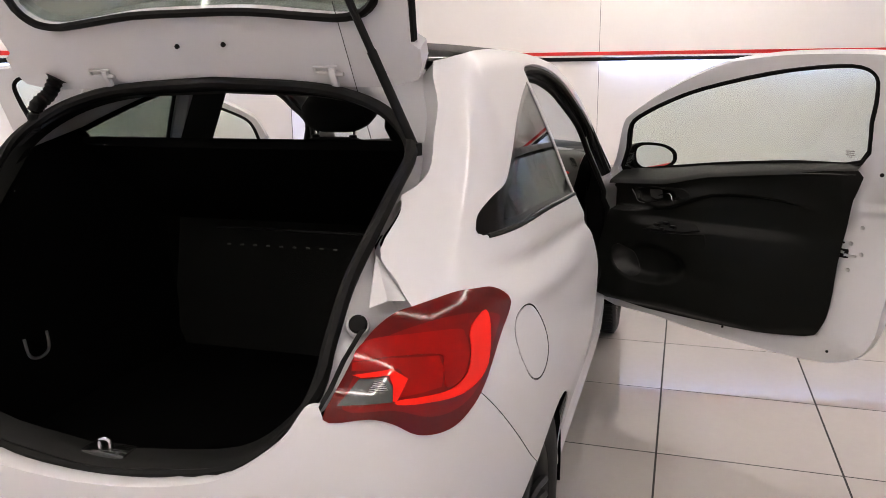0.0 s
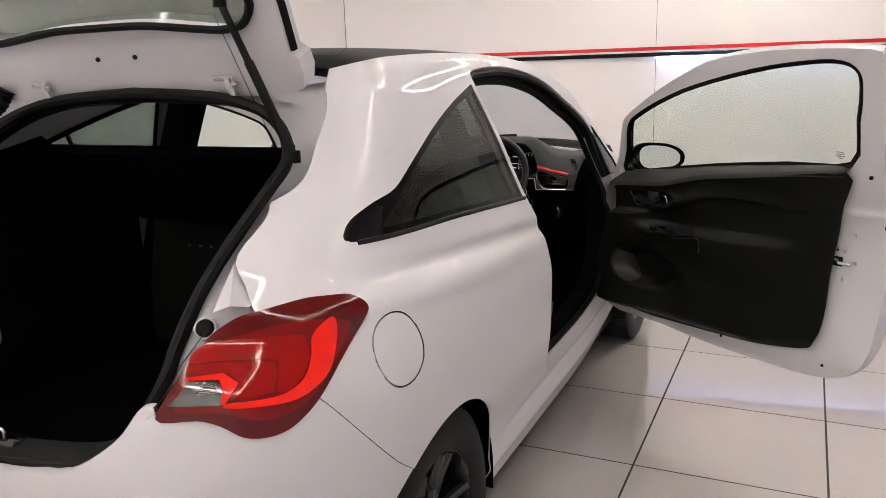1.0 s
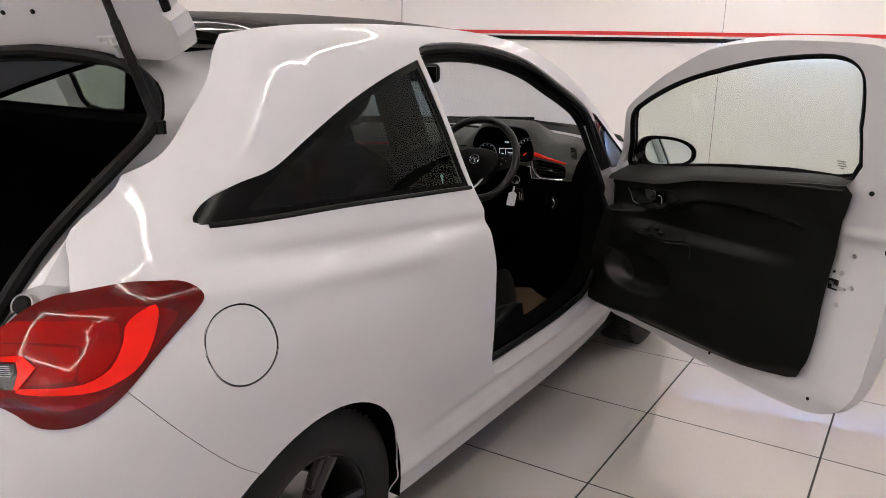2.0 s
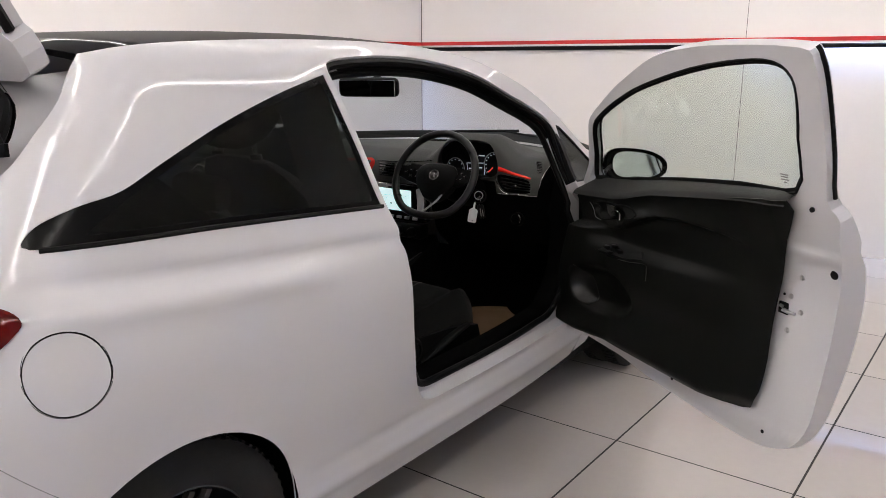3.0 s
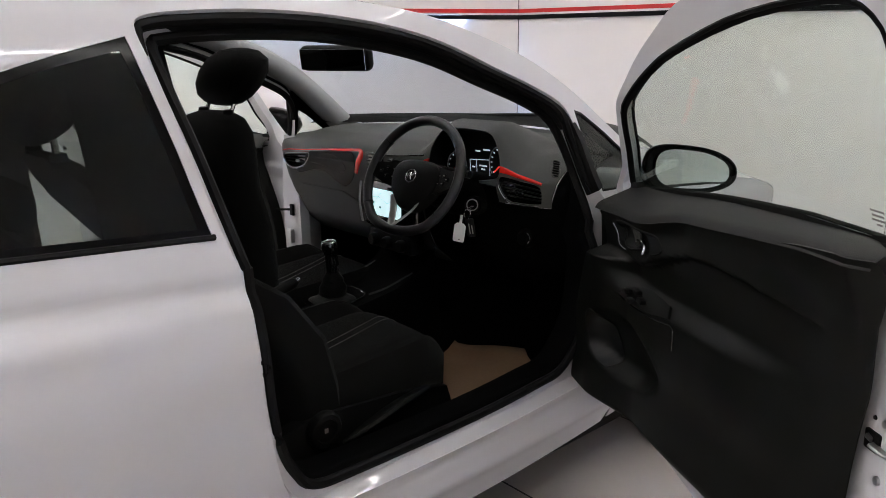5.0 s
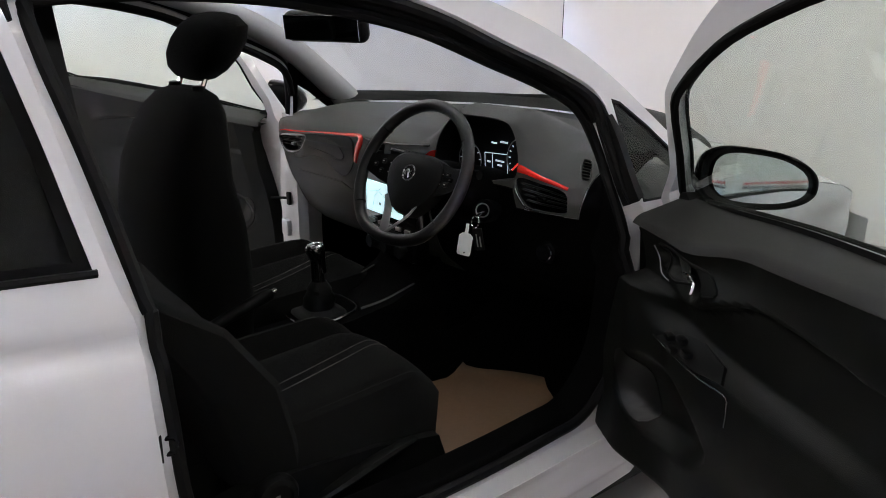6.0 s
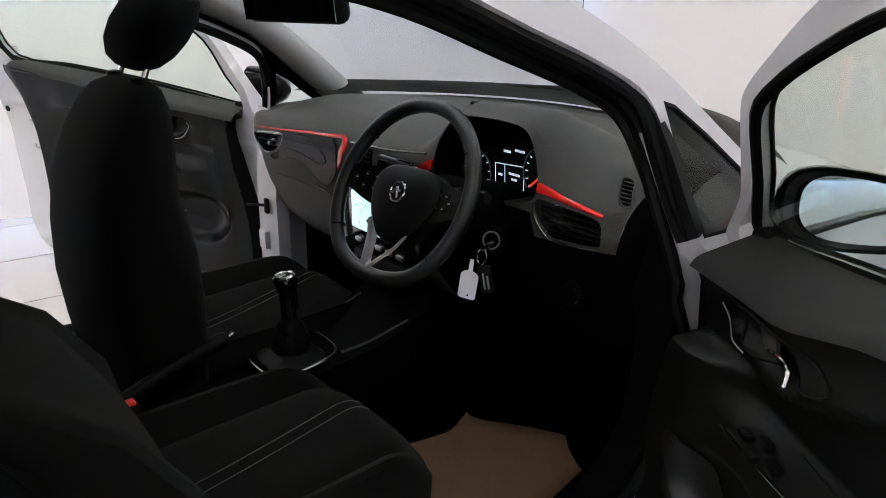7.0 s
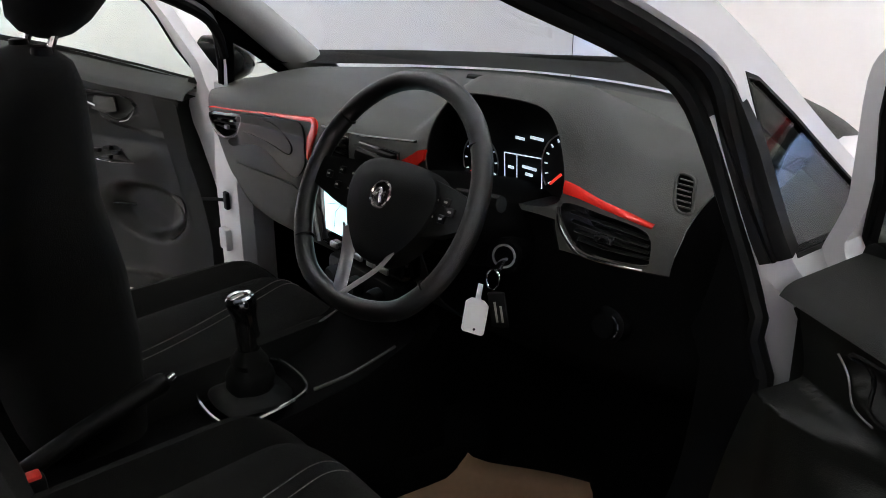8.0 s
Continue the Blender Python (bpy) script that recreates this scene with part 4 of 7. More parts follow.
# ---- doors, swung open on their hinges ----
DOOR = curve2([(1.94, 0.345), (1.62, 0.318), (1.36, 0.298), (0.97, 0.300), (0.82, 0.322), (0.74, 0.37), (0.70, 0.45), (0.688, 0.55), (0.668, 0.70), (0.658, 0.83), (0.645, 0.95), (0.655, 1.04),
               (0.688, 1.085), (0.665, 1.2), (0.64, 1.35), (0.635, 1.43), (0.67, 1.463), (0.92, 1.474), (1.1, 1.468), (1.268, 1.445), (1.42, 1.394), (1.55, 1.342), (1.662, 1.286), (1.745, 1.240), (1.788, 1.200),
               (1.836, 1.10), (1.880, 1.01), (1.922, 0.925), (1.95, 0.80), (1.955, 0.55)], 3, True)
WINDOW = curve2([(1.845, 0.978), (1.800, 1.09), (1.757, 1.200), (1.672, 1.255), (1.53, 1.313), (1.37, 1.362), (1.10, 1.416), (0.885, 1.438), (0.765, 1.434), (0.715, 1.396), (0.718, 1.33), (0.742, 1.24),
                 (0.79, 1.09), (1.05, 1.068), (1.35, 1.038), (1.6, 1.004)], 3, True)
TRIM = curve2([(1.800, 0.977), (1.6, 1.001), (1.35, 1.035), (1.05, 1.066), (0.784, 1.089), (0.806, 0.98), (0.828, 0.85), (0.849, 0.70), (0.860, 0.54), (0.882, 0.450), (0.95, 0.394), (1.25, 0.356),
               (1.6, 0.344), (1.75, 0.349), (1.835, 0.368), (1.875, 0.43), (1.884, 0.54), (1.855, 0.68), (1.822, 0.78), (1.806, 0.84), (1.798, 0.88), (1.800, 0.93)], 3, True)


INNER_Z = [0.20, 0.45, 0.60, 0.80, 0.95, 1.065, 1.20, 1.30, 1.412]
INNER_X = [0.790, 0.808, 0.816, 0.816, 0.790, 0.745, 0.694, 0.653, 0.603]


def door_inside(u, v, off):
    """The door's inner skin: the flank without its creases, set in by off."""
    def at(a, b):
        x = curve(INNER_Z, INNER_X, min(b, 1.40)) - (0.02 * ((min(a, 2.2) - 1.2) / 0.6) ** 2 if a > 1.2 else 0.0)
        return Vector((x - (0.46 * (b - 1.40) if b > 1.40 else 0.0), a, b))
    e = 0.03
    n = (at(u + e, v) - at(u - e, v)).cross(at(u, v + e) - at(u, v - e)).normalized()
    return at(u, v) - n * off, n


def door_flank(u, v):
    if v > 1.40:
        x = flank(u, 1.40) - 0.46 * (v - 1.40)
        return Vector((x, u, v)), Vector((0.909, 0.0, 0.418))
    return body(u, v)


def step(a, b, x):
    t = min(1.0, max(0.0, (x - a) / (b - a)))
    return t * t * (3 - 2 * t)


def swoop(u):
    """The crease across the door trim."""
    return curve([0.80, 0.98, 1.07, 1.20, 1.31, 1.43, 1.55, 1.65, 1.79, 2.1], [0.90, 0.937, 0.957, 0.968, 0.961, 0.924, 0.874, 0.853, 0.846, 0.84], u)


def frame_depth(v):
    """The door is slimmer round its window."""
    return 0.066 - 0.030 * step(0.98, 1.06, v)


def relief(u, v, flare):
    """How far the trim stands off the door's inner skin; flare is its growth towards the hinge."""
    s = swoop(u)
    low = step(0.335, 0.41, v)
    top = v - 1.089 + 0.11 * (u - 0.784)
    r = 0.060 * flare * step(0.95, 1.50, u) * low * (1 - 0.75 * step(-0.14, -0.01, top) * (1 - step(1.34, 1.56, u)))
    r += 0.026 * step(s - 0.014, s + 0.006, v) * (1 - 0.7 * step(s + 0.012, s + 0.10, v)) * step(0.92, 1.08, u) * (1 - 0.9 * step(1.48, 1.66, u))
    r += 0.062 * flare * step(1.58, 1.78, u) * (1 - step(s - 0.012, s + 0.012, v)) * low
    r += 0.034 * step(0.805, 0.75, v) * step(0.52, 0.70, v) * step(0.92, 1.25, u) * (1 - step(1.60, 1.74, u))
    d = ((u - 1.62) / 0.180) ** 2 + ((v - 0.585) / 0.105) ** 2
    r -= 0.045 * (1 - step(0.30, 1.0, d))
    d = ((u - (1.60 if flare > 0.5 else 1.53)) / 0.125) ** 2 + ((v - 0.930) / 0.046) ** 2
    r -= 0.026 * (1 - step(0.45, 1.0, d))
    return max(0.002, r + 0.022) * step(0.765, 0.84, u) * step(0.342 + 0.05 * step(1.15, 0.90, u), 0.385 + 0.06 * step(1.15, 0.90, u), v) + 0.003


def trim_surface(u, v, flare=1.0):
    def at(a, b):
        return door_inside(a, b, 0.070 + relief(a, b, flare))[0]
    e = 0.005
    p = at(u, v)
    n = (at(u + e, v) - at(u - e, v)).cross(at(u, v + e) - at(u, v - e)).normalized()
    return p, -n


def mirror_x(pts, side):
    return [Vector((side * p.x, p.y, p.z)) for p in pts]


def build_door(side):
    closed = Matrix.Translation((side * 0.75, 1.95, 0))
    hinge = closed if side > 0 else Matrix.Translation((-0.82, 1.81, 0))
    m = hinge @ Matrix.Rotation(radians(56 if side > 0 else -62), 4, "Z") @ closed.inverted()
    door = sheet("front_door", DOOR, [WINDOW], door_flank, WHITE, car, "white front door standing wide open", 0.066, 0.025, side, 0.0, False, lambda a, b: door_inside(a, b, frame_depth(b))[0])
    door.matrix_basis = m
    flare = 1.0 if side > 0 else 0.3

    def on_trim(u, v, off):
        if side < 0:
            u -= 0.07 * step(0.86, 0.88, v) + 0.012
        p, n = trim_surface(u, v, flare)
        return p + n * off

    pane = sheet("door_glass", WINDOW, [], door_flank, DOORGLASS, door, "clear green-tinted door window", 0.004, 0.08, side, -0.024, False)
    pane.visible_shadow = False
    s = inward_sign(WINDOW)
    for off, r in ((-0.034, 0.0055), (-0.004, 0.004)):
        bm = bmesh.new()
        ends = 38 if off < -0.02 else len(WINDOW)
        loop = [p for p, q in zip(ring_points(WINDOW, off, 0.004 * s, side, door_flank, False), WINDOW)]
        sweep(bm, loop[:ends], r, 6, ends == len(WINDOW))
        part("window_seal", bm, RUBBER, door, "black rubber window seal")
    bm = bmesh.new()
    loft(bm, [ring_points(WINDOW, off, g * s, side, door_flank, False) for off, g in ((-0.034, 0.001), (-0.032, 0.010), (-0.0285, 0.017))], closed=True)
    part("window_channel", bm, RUBBER, door, "black rubber window channel")
    bm = bmesh.new()
    rows = []
    for u, v in curve2([(1.838, 0.978), (1.6, 1.005), (1.35, 1.039), (1.05, 1.067), (0.86, 1.080), (0.792, 1.078)], 5):
        p, n_ = door_inside(u, v, 0.0)
        full = 0.070 + relief(u, v - 0.014, flare)
        rows.append(mirror_x([p - n_ * k + Vector((0, 0, h)) for k, h in ((0.026, -0.01), (0.027, 0.009), (0.050, 0.012), (full - 0.016, 0.011), (full - 0.004, 0.007), (full + 0.003, -0.002), (0.060, -0.014))], side))
    loft(bm, rows)
    bmesh.ops.recalc_face_normals(bm, faces=bm.faces)
    part("waist_rail", bm, WAIST, door, "black rail along the window")
    sd = inward_sign(DOOR)
    bm = bmesh.new()
    loop = [p for p, q in zip(ring_points(DOOR, -0.012, -0.002 * sd, side, door_flank, False), DOOR) if 1.07 < q[1] < 1.462 and q[0] < 0.72]
    if side > 0:
        sweep(bm, loop, 0.006, 6)
        part("edge_strip", bm, RUBBER, door, "black strip on the door frame edge")
    trim = TRIM if side > 0 else [(u, v - 0.05 * (1 - step(0.46, 0.66, v))) for u, v in TRIM]
    sheet("door_trim", trim, [], lambda u, v: trim_surface(u, v, flare), DOORTRIM, door, "black moulded door trim panel", 0.003, 0.011, side, 0.0, False)
    # the trim's front edge, folded back to the door's skin
    bm = bmesh.new()
    fold = [(u, v) for u, v in trim if u > 1.76 and 0.36 < v < 0.978]
    loft(bm, [mirror_x([on_trim(u, v, 0.0)] + [door_inside(u, v, k)[0] for k in (0.11, 0.066)], side) for u, v in fold])
    part("trim_edge", bm, DOORTRIM, door, "folded front edge of the door trim")
    # pull-handle recess, lever, switches
    bm = bmesh.new()
    loop = curve2([(1.705, 0.955), (1.690, 0.911), (1.662, 0.889), (1.606, 0.893), (1.51, 0.918), (1.432, 0.943), (1.450, 0.968), (1.492, 0.984), (1.59, 0.981), (1.66, 0.973)], 4, True)
    sweep(bm, mirror_x([on_trim(u, v, 0.001) for u, v in loop], side), 0.0026, 6, True)
    bezel = part("handle_bezel", bm, PLASTIC, door, "black bezel round the door handle")
    bm = bmesh.new()
    plate = [on_trim(u, v, h) for u, v, h in ((1.636, 0.950, 0.014), (1.640, 0.900, 0.014), (1.60, 0.905, 0.018), (1.562, 0.918, 0.020), (1.572, 0.956, 0.018))]
    loft(bm, [mirror_x(plate, side), mirror_x([p + Vector((0.006, 0, 0)) for p in plate], side)], closed=True, caps=True)
    bmesh.ops.recalc_face_normals(bm, faces=bm.faces)
    part("lever_plate", bm, SOFT, bezel, "dark grey lever plate", smooth=False)
    bm = bmesh.new()
    lever = spline([on_trim(1.580, 0.925, 0.020), on_trim(1.548, 0.936, 0.024), on_trim(1.520, 0.938, 0.024), on_trim(1.503, 0.925, 0.020), on_trim(1.496, 0.912, 0.014)], 5)
    sweep(bm, mirror_x(lever, side), [0.007 - 0.0002 * k for k in range(len(lever))], 8, False, 0.6)
    part("inner_handle", bm, CHROME, bezel, "chrome tip of the inner door handle")
    bm = bmesh.new()
    guard = spline([on_trim(1.718, 0.950, 0.006), on_trim(1.712, 0.918, 0.007), on_trim(1.692, 0.892, 0.007), on_trim(1.66, 0.884, 0.006)], 5)
    sweep(bm, mirror_x(guard, side), 0.0013, 6)
    part("grip_strip", bm, SILVER, bezel, "thin satin strip beside the handle")
    bm = bmesh.new()
    panel = [on_trim(u, v, 0.007) for u, v in ((1.625, 0.748), (1.575, 0.775), (1.49, 0.790), (1.40, 0.782), (1.375, 0.762), (1.46, 0.750), (1.55, 0.742))]
    loft(bm, [mirror_x(panel, side), mirror_x([p + Vector((0.008, 0, -0.006)) for p in panel], side)], closed=True, caps=True)
    bmesh.ops.recalc_face_normals(bm, faces=bm.faces)
    part("switch_panel", bm, PLASTIC, door, "gloss black window switch panel", smooth=False)
    for u, v in ((1.575, 0.762), (1.535, 0.770), (1.545, 0.752), (1.495, 0.762)):
        bm = bmesh.new()
        c = on_trim(u, v, 0.012)
        box(bm, (-0.008, -0.013, -0.006), (0.008, 0.013, 0.006), 0.003, Matrix.Translation((side * c.x, c.y, c.z)))
        part("window_switch", bm, PLASTIC, door)
    bm = bmesh.new()
    line = spline([on_trim(u, v, 0.004) for u, v in ((1.64, 0.744), (1.55, 0.737), (1.44, 0.744), (1.36, 0.753), (1.348, 0.735), (1.348, 0.70))], 5)
    sweep(bm, mirror_x(line, side), 0.0015, 6)
    part("armrest_seam", bm, GLOSSBLACK, door, "thin gloss edge of the armrest grip")
    if side < 0:
        bm = bmesh.new()
        edge = spline([on_trim(u, v, 0.004) for u, v in ((1.55, 0.587), (1.50, 0.590), (1.43, 0.589))], 5)
        sweep(bm, mirror_x(edge, side), 0.004, 6, False, 0.5)
        part("pocket_edge", bm, SILVER, door, "satin strip on the edge of the door pocket")
    lining = curve2([(1.790, 0.640), (1.782, 0.570), (1.745, 0.522), (1.70, 0.502), (1.682, 0.520), (1.69, 0.57), (1.71, 0.62), (1.75, 0.660)], 4, True)
    sheet("pocket_lining", lining, [], lambda u, v: trim_surface(u, v, flare), POCKET, door, "smooth dark grey lining of the door pocket", 0.003, 0.02, side, 0.004, False)
    # latch and screws on the shut face
    def shut(u, v, off):
        q = door_inside(u, v, off)[0]
        return Vector((side * q.x, q.y, q.z))
    bm = bmesh.new()
    box(bm, (-0.005, -0.017, -0.017), (0.005, 0.017, 0.017), 0.003, Matrix.Translation(shut(0.842, 0.745, 0.0665)))
    latch = part("door_latch", bm, RUBBER, door, "black door latch")
    bm = bmesh.new()
    sweep(bm, mirror_x([door_inside(u, v, 0.074)[0] for u, v in ((0.835, 0.742), (0.815, 0.740), (0.795, 0.741))], side), [0.009, 0.008, 0.007], 8, False, 0.6)
    sweep(bm, mirror_x([door_inside(u, v, 0.073)[0] for u, v in ((0.850, 0.752), (0.838, 0.749))], side), 0.005, 6)
    part("latch_claw", bm, STEEL, latch, "steel latch claw")
    for u, v in ((0.783, 0.859), (0.820, 0.785), (0.780, 0.749), (0.822, 0.685)):
        bm = bmesh.new()
        lathe(bm, [(0.0, 0.004), (0.006, 0.004), (0.008, 0.0), (0.008, -0.004)], Matrix.Translation(shut(u, v, 0.0665)) @ pose(0, 0, 0, 0, -90 * side, 0), 12)
        part("screw", bm, STEEL, door)
    for u, v, r in ((0.672, 0.90, 0.013), (0.712, 1.075, 0.007), (1.30, 0.345, 0.006), (0.86, 0.355, 0.006), (0.845, 0.785, 0.004)):
        bm = bmesh.new()
        lathe(bm, [(0.0, 0.002), (r * 0.8, 0.002), (r, 0.0), (r, -0.004)], Matrix.Translation(shut(u, v, 0.0665)) @ pose(0, 0, 0, 0, -90 * side, 0), 14)
        part("grommet", bm, RUBBER, door, "small black grommet")
    # glazing mark: bars only
    bm = bmesh.new()
    for k, w in enumerate((0.030, 0.026, 0.030, 0.012)):
        p, n = door_flank(0.83, 1.135 - 0.007 * k)
        p = p - n * 0.0292
        box(bm, (-0.0004, -w / 2, -0.0016), (0.0004, w / 2, 0.0016), 0, Matrix.Translation((side * p.x, p.y, p.z)) @ pose(0, 0, 0, 0, -20 * side, 0))
    part("glazing_mark", bm, STITCH, door, "small etched mark on the glass")
    # outer mirror
    cm = Matrix.Translation((side * 0.858, 1.80, 1.018)) @ pose(0, 0, 0, -8, 0, -24 * side)
    bm = bmesh.new()
    rows = []
    for y, k in ((-0.030, 0.80), (-0.034, 0.93), (-0.042, 0.98), (-0.040, 1.02), (-0.02, 1.04), (0.02, 0.98), (0.06, 0.80), (0.085, 0.5), (0.095, 0.12)):
        row = []
        for j in range(32):
            a = j * math.tau / 32
            c, q = math.cos(a), math.sin(a)
            x = 0.118 * k * (abs(c) ** 0.75) * (1 if c > 0 else -1)
            z = (0.062 - 0.012 * c) * k * (abs(q) ** 0.8) * (1 if q > 0 else -1) + 0.006 * (1 - c)
            row.append(cm @ Vector((side * x, y, z)))
        rows.append(row)
    loft(bm, rows, closed=True)
    part("door_mirror", bm, SURROUND, door, "gloss black door mirror")
    bm = bmesh.new()
    face = [cm @ Vector((side * (0.094 * (abs(math.cos(a)) ** 0.75) * (1 if math.cos(a) > 0 else -1) + 0.008), -0.0335,
                         (0.050 - 0.010 * math.cos(a)) * (abs(math.sin(a)) ** 0.8) * (1 if math.sin(a) > 0 else -1) + 0.006 * (1 - math.cos(a)))) for a in [j * math.tau / 32 for j in range(32)]]
    loft(bm, [face, [p + cm.to_3x3() @ Vector((0, 0.004, 0)) for p in face]], closed=True, caps=True)
    bmesh.ops.recalc_face_normals(bm, faces=bm.faces)
    part("mirror_glass", bm, MIRROR, door, "silvered mirror glass", smooth=False)
    bm = bmesh.new()
    sweep(bm, mirror_x([Vector((0.715, 1.815, 0.968)), Vector((0.75, 1.82, 0.970)), Vector((0.775, 1.83, 0.978))], side), [0.024, 0.021, 0.018], 10)
    part("mirror_arm", bm, PLASTIC, door, "black mirror arm")
    return door


build_door(1)
build_door(-1)

# ---- tailgate, raised ----
TG = Matrix.Translation((0, -0.100, 1.388)) @ Matrix(((1, 0, 0, 0), (0, -0.495, 0.869, 0), (0, 0.869, 0.495, 0), (0, 0, 0, 1)))


def tailgate_surface(x, s):
    return TG @ Vector((x, s, 0.03 + 0.02 * (1 - (x / 0.56) ** 2))), (TG.to_3x3() @ Vector((0, 0, 1))).normalized()


half_tg = [(0.0, -0.012), (0.30, -0.012), (0.45, -0.008), (0.515, 0.012), (0.532, 0.05), (0.533, 0.085), (0.513, 0.10), (0.525, 0.2), (0.53, 0.35), (0.53, 0.55), (0.50, 0.80), (0.40, 0.93), (0.0, 0.96)]
outline = half_tg + [(-1.08 * x, s) for x, s in half_tg[-2:0:-1]]
half_gl = [(0.0, 0.188), (0.15, 0.186), (0.30, 0.170), (0.38, 0.165), (0.44, 0.185), (0.47, 0.25), (0.46, 0.45), (0.40, 0.53), (0.0, 0.55)]
gl_loop = curve2(half_gl + [(-x, s) for x, s in half_gl[-2:0:-1]], 3, True)
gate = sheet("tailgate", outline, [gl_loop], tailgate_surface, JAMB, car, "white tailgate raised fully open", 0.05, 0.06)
sheet("rear_window", gl_loop, [], tailgate_surface, PRIVACY, gate, "dark tinted rear window", 0.004, 0.1, 1, -0.03).visible_shadow = False


def on_gate(x, s, h):
    return TG @ Vector((x, s, h))


bm = bmesh.new()
sweep(bm, [on_gate(x, s, -0.022) for x, s in gl_loop], 0.010, 6, True)
part("window_seal", bm, RUBBER, gate, "black rubber window seal")
for sx in (-1, 1):
    bm = bmesh.new()
    sweep(bm, [on_gate(sx * 0.512, 0.10, 0.0), on_gate(sx * 0.525, 0.2, 0.0), on_gate(sx * 0.53, 0.35, 0.0), on_gate(sx * 0.53, 0.55, 0.0)], 0.012, 6)
    part("edge_moulding", bm, RUBBER, gate, "black edge moulding")
    # hinge: bracket, arm and bolt
    bm = bmesh.new()
    box(bm, (sx * 0.306 - 0.034, 0.032, -0.026), (sx * 0.306 + 0.026, 0.038, -0.018), 0.002, TG)
    box(bm, (sx * 0.306 - 0.034, 0.046, -0.026), (sx * 0.306 + 0.026, 0.052, -0.018), 0.002, TG)
    box(bm, (sx * 0.306 - 0.034, 0.032, -0.026), (sx * 0.306 - 0.028, 0.052, -0.018), 0.002, TG)
    box(bm, (sx * 0.306 + 0.004, -0.010, -0.030), (sx * 0.306 + 0.022, 0.048, -0.020), 0.003, TG)
    part("hinge", bm, JAMB, gate, "white painted tailgate hinge")
    bm = bmesh.new()
    lathe(bm, [(0.0, 0.0), (0.005, 0.0), (0.005, 0.02), (0.0, 0.02)], TG @ Matrix.Translation((sx * 0.306 + 0.022, 0.035, -0.03)) @ pose(0, 0, 0, 0, 90, 0), 8)
    part("hinge_pin", bm, STEEL, gate, "dark hinge pin")
for x, s in ((-0.074, 0.098), (0.051, 0.100)):
    bm = bmesh.new()
    lathe(bm, [(0.0, 0.002), (0.0055, 0.002), (0.006, -0.004)], TG @ Matrix.Translation((x, s, -0.0035)) @ pose(0, 0, 0, 180, 0, 0), 12)
    part("fixing_hole", bm, RUBBER, gate, "small dark fixing hole")
# gas strut, wiring gaiter and shelf cord
bm = bmesh.new()
lo, hi = Vector((0.535, -0.205, 1.245)), Vector((0.395, -0.235, 1.575))
sweep(bm, [lo, lo.lerp(hi, 0.62)], 0.0105, 10)
sweep(bm, [lo.lerp(hi, 0.6), hi], 0.0085, 8)
sweep(bm, [lo - Vector((0.0, 0, 0.012)), lo + Vector((0, 0, 0.014))], 0.015, 8)
sweep(bm, [hi - Vector((0, 0, 0.012)), hi + Vector((0, 0, 0.014))], 0.015, 8)
part("gas_strut", bm, RUBBER, car, "black gas strut holding the tailgate")
bm = bmesh.new()
pts = spline([on_gate(-0.452, 0.028, -0.02), on_gate(-0.47, 0.0, -0.05), Vector((-0.49, -0.17, 1.33)), Vector((-0.50, -0.17, 1.27))], 8)
sweep(bm, pts, [0.026 if i == 0 else 0.017 + 0.003 * (i % 2) for i in range(len(pts))], 10)
part("wiring_gaiter", bm, RUBBER, car, "black rubber wiring gaiter")
SHELF_F, SHELF_R = (0.33, 0.985), (-0.03, 1.245)
bm = bmesh.new()
sweep(bm, [on_gate(0.36, 0.20, -0.02), Vector((0.37, SHELF_R[0] - 0.02, SHELF_R[1] + 0.01))], 0.0009, 5)
part("shelf_cord", bm, RUBBER, car, "thin black parcel shelf cord")

# ---- boot and cabin ----
bm = bmesh.new()
rows = []
for i in range(7):
    t = i / 6
    y, z = SHELF_F[0] + (SHELF_R[0] - SHELF_F[0]) * t, SHELF_F[1] + (SHELF_R[1] - SHELF_F[1]) * t
    w = 0.50 - 0.02 * t
    rows.append([Vector((w * s, y + 0.03 * (1 - s * s) * (-t), z + h)) for s, h in ((-1, 0), (-0.9, 0.004), (0, 0.006), (0.9, 0.004), (1, 0), (1, -0.018), (0.9, -0.02), (0, -0.02), (-0.9, -0.02), (-1, -0.018))])
loft(bm, rows, closed=True, caps=True)
bmesh.ops.recalc_face_normals(bm, faces=bm.faces)
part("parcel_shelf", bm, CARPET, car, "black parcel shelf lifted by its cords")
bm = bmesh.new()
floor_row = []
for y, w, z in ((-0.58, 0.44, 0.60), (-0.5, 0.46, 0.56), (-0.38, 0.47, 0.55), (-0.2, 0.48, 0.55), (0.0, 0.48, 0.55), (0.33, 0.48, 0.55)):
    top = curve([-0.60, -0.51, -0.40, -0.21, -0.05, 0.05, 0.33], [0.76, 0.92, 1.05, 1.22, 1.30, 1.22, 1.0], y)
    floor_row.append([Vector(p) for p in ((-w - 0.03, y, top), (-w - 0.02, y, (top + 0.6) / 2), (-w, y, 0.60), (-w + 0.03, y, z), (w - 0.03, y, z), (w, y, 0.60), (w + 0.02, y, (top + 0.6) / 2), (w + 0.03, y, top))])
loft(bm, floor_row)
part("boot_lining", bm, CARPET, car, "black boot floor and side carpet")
bm = bmesh.new()
box(bm, (-0.50, -0.60, 0.60), (0.50, -0.555, 0.655), 0.012)
part("sill_cover", bm, PLASTIC, car, "black plastic boot sill cover")
bm = bmesh.new()
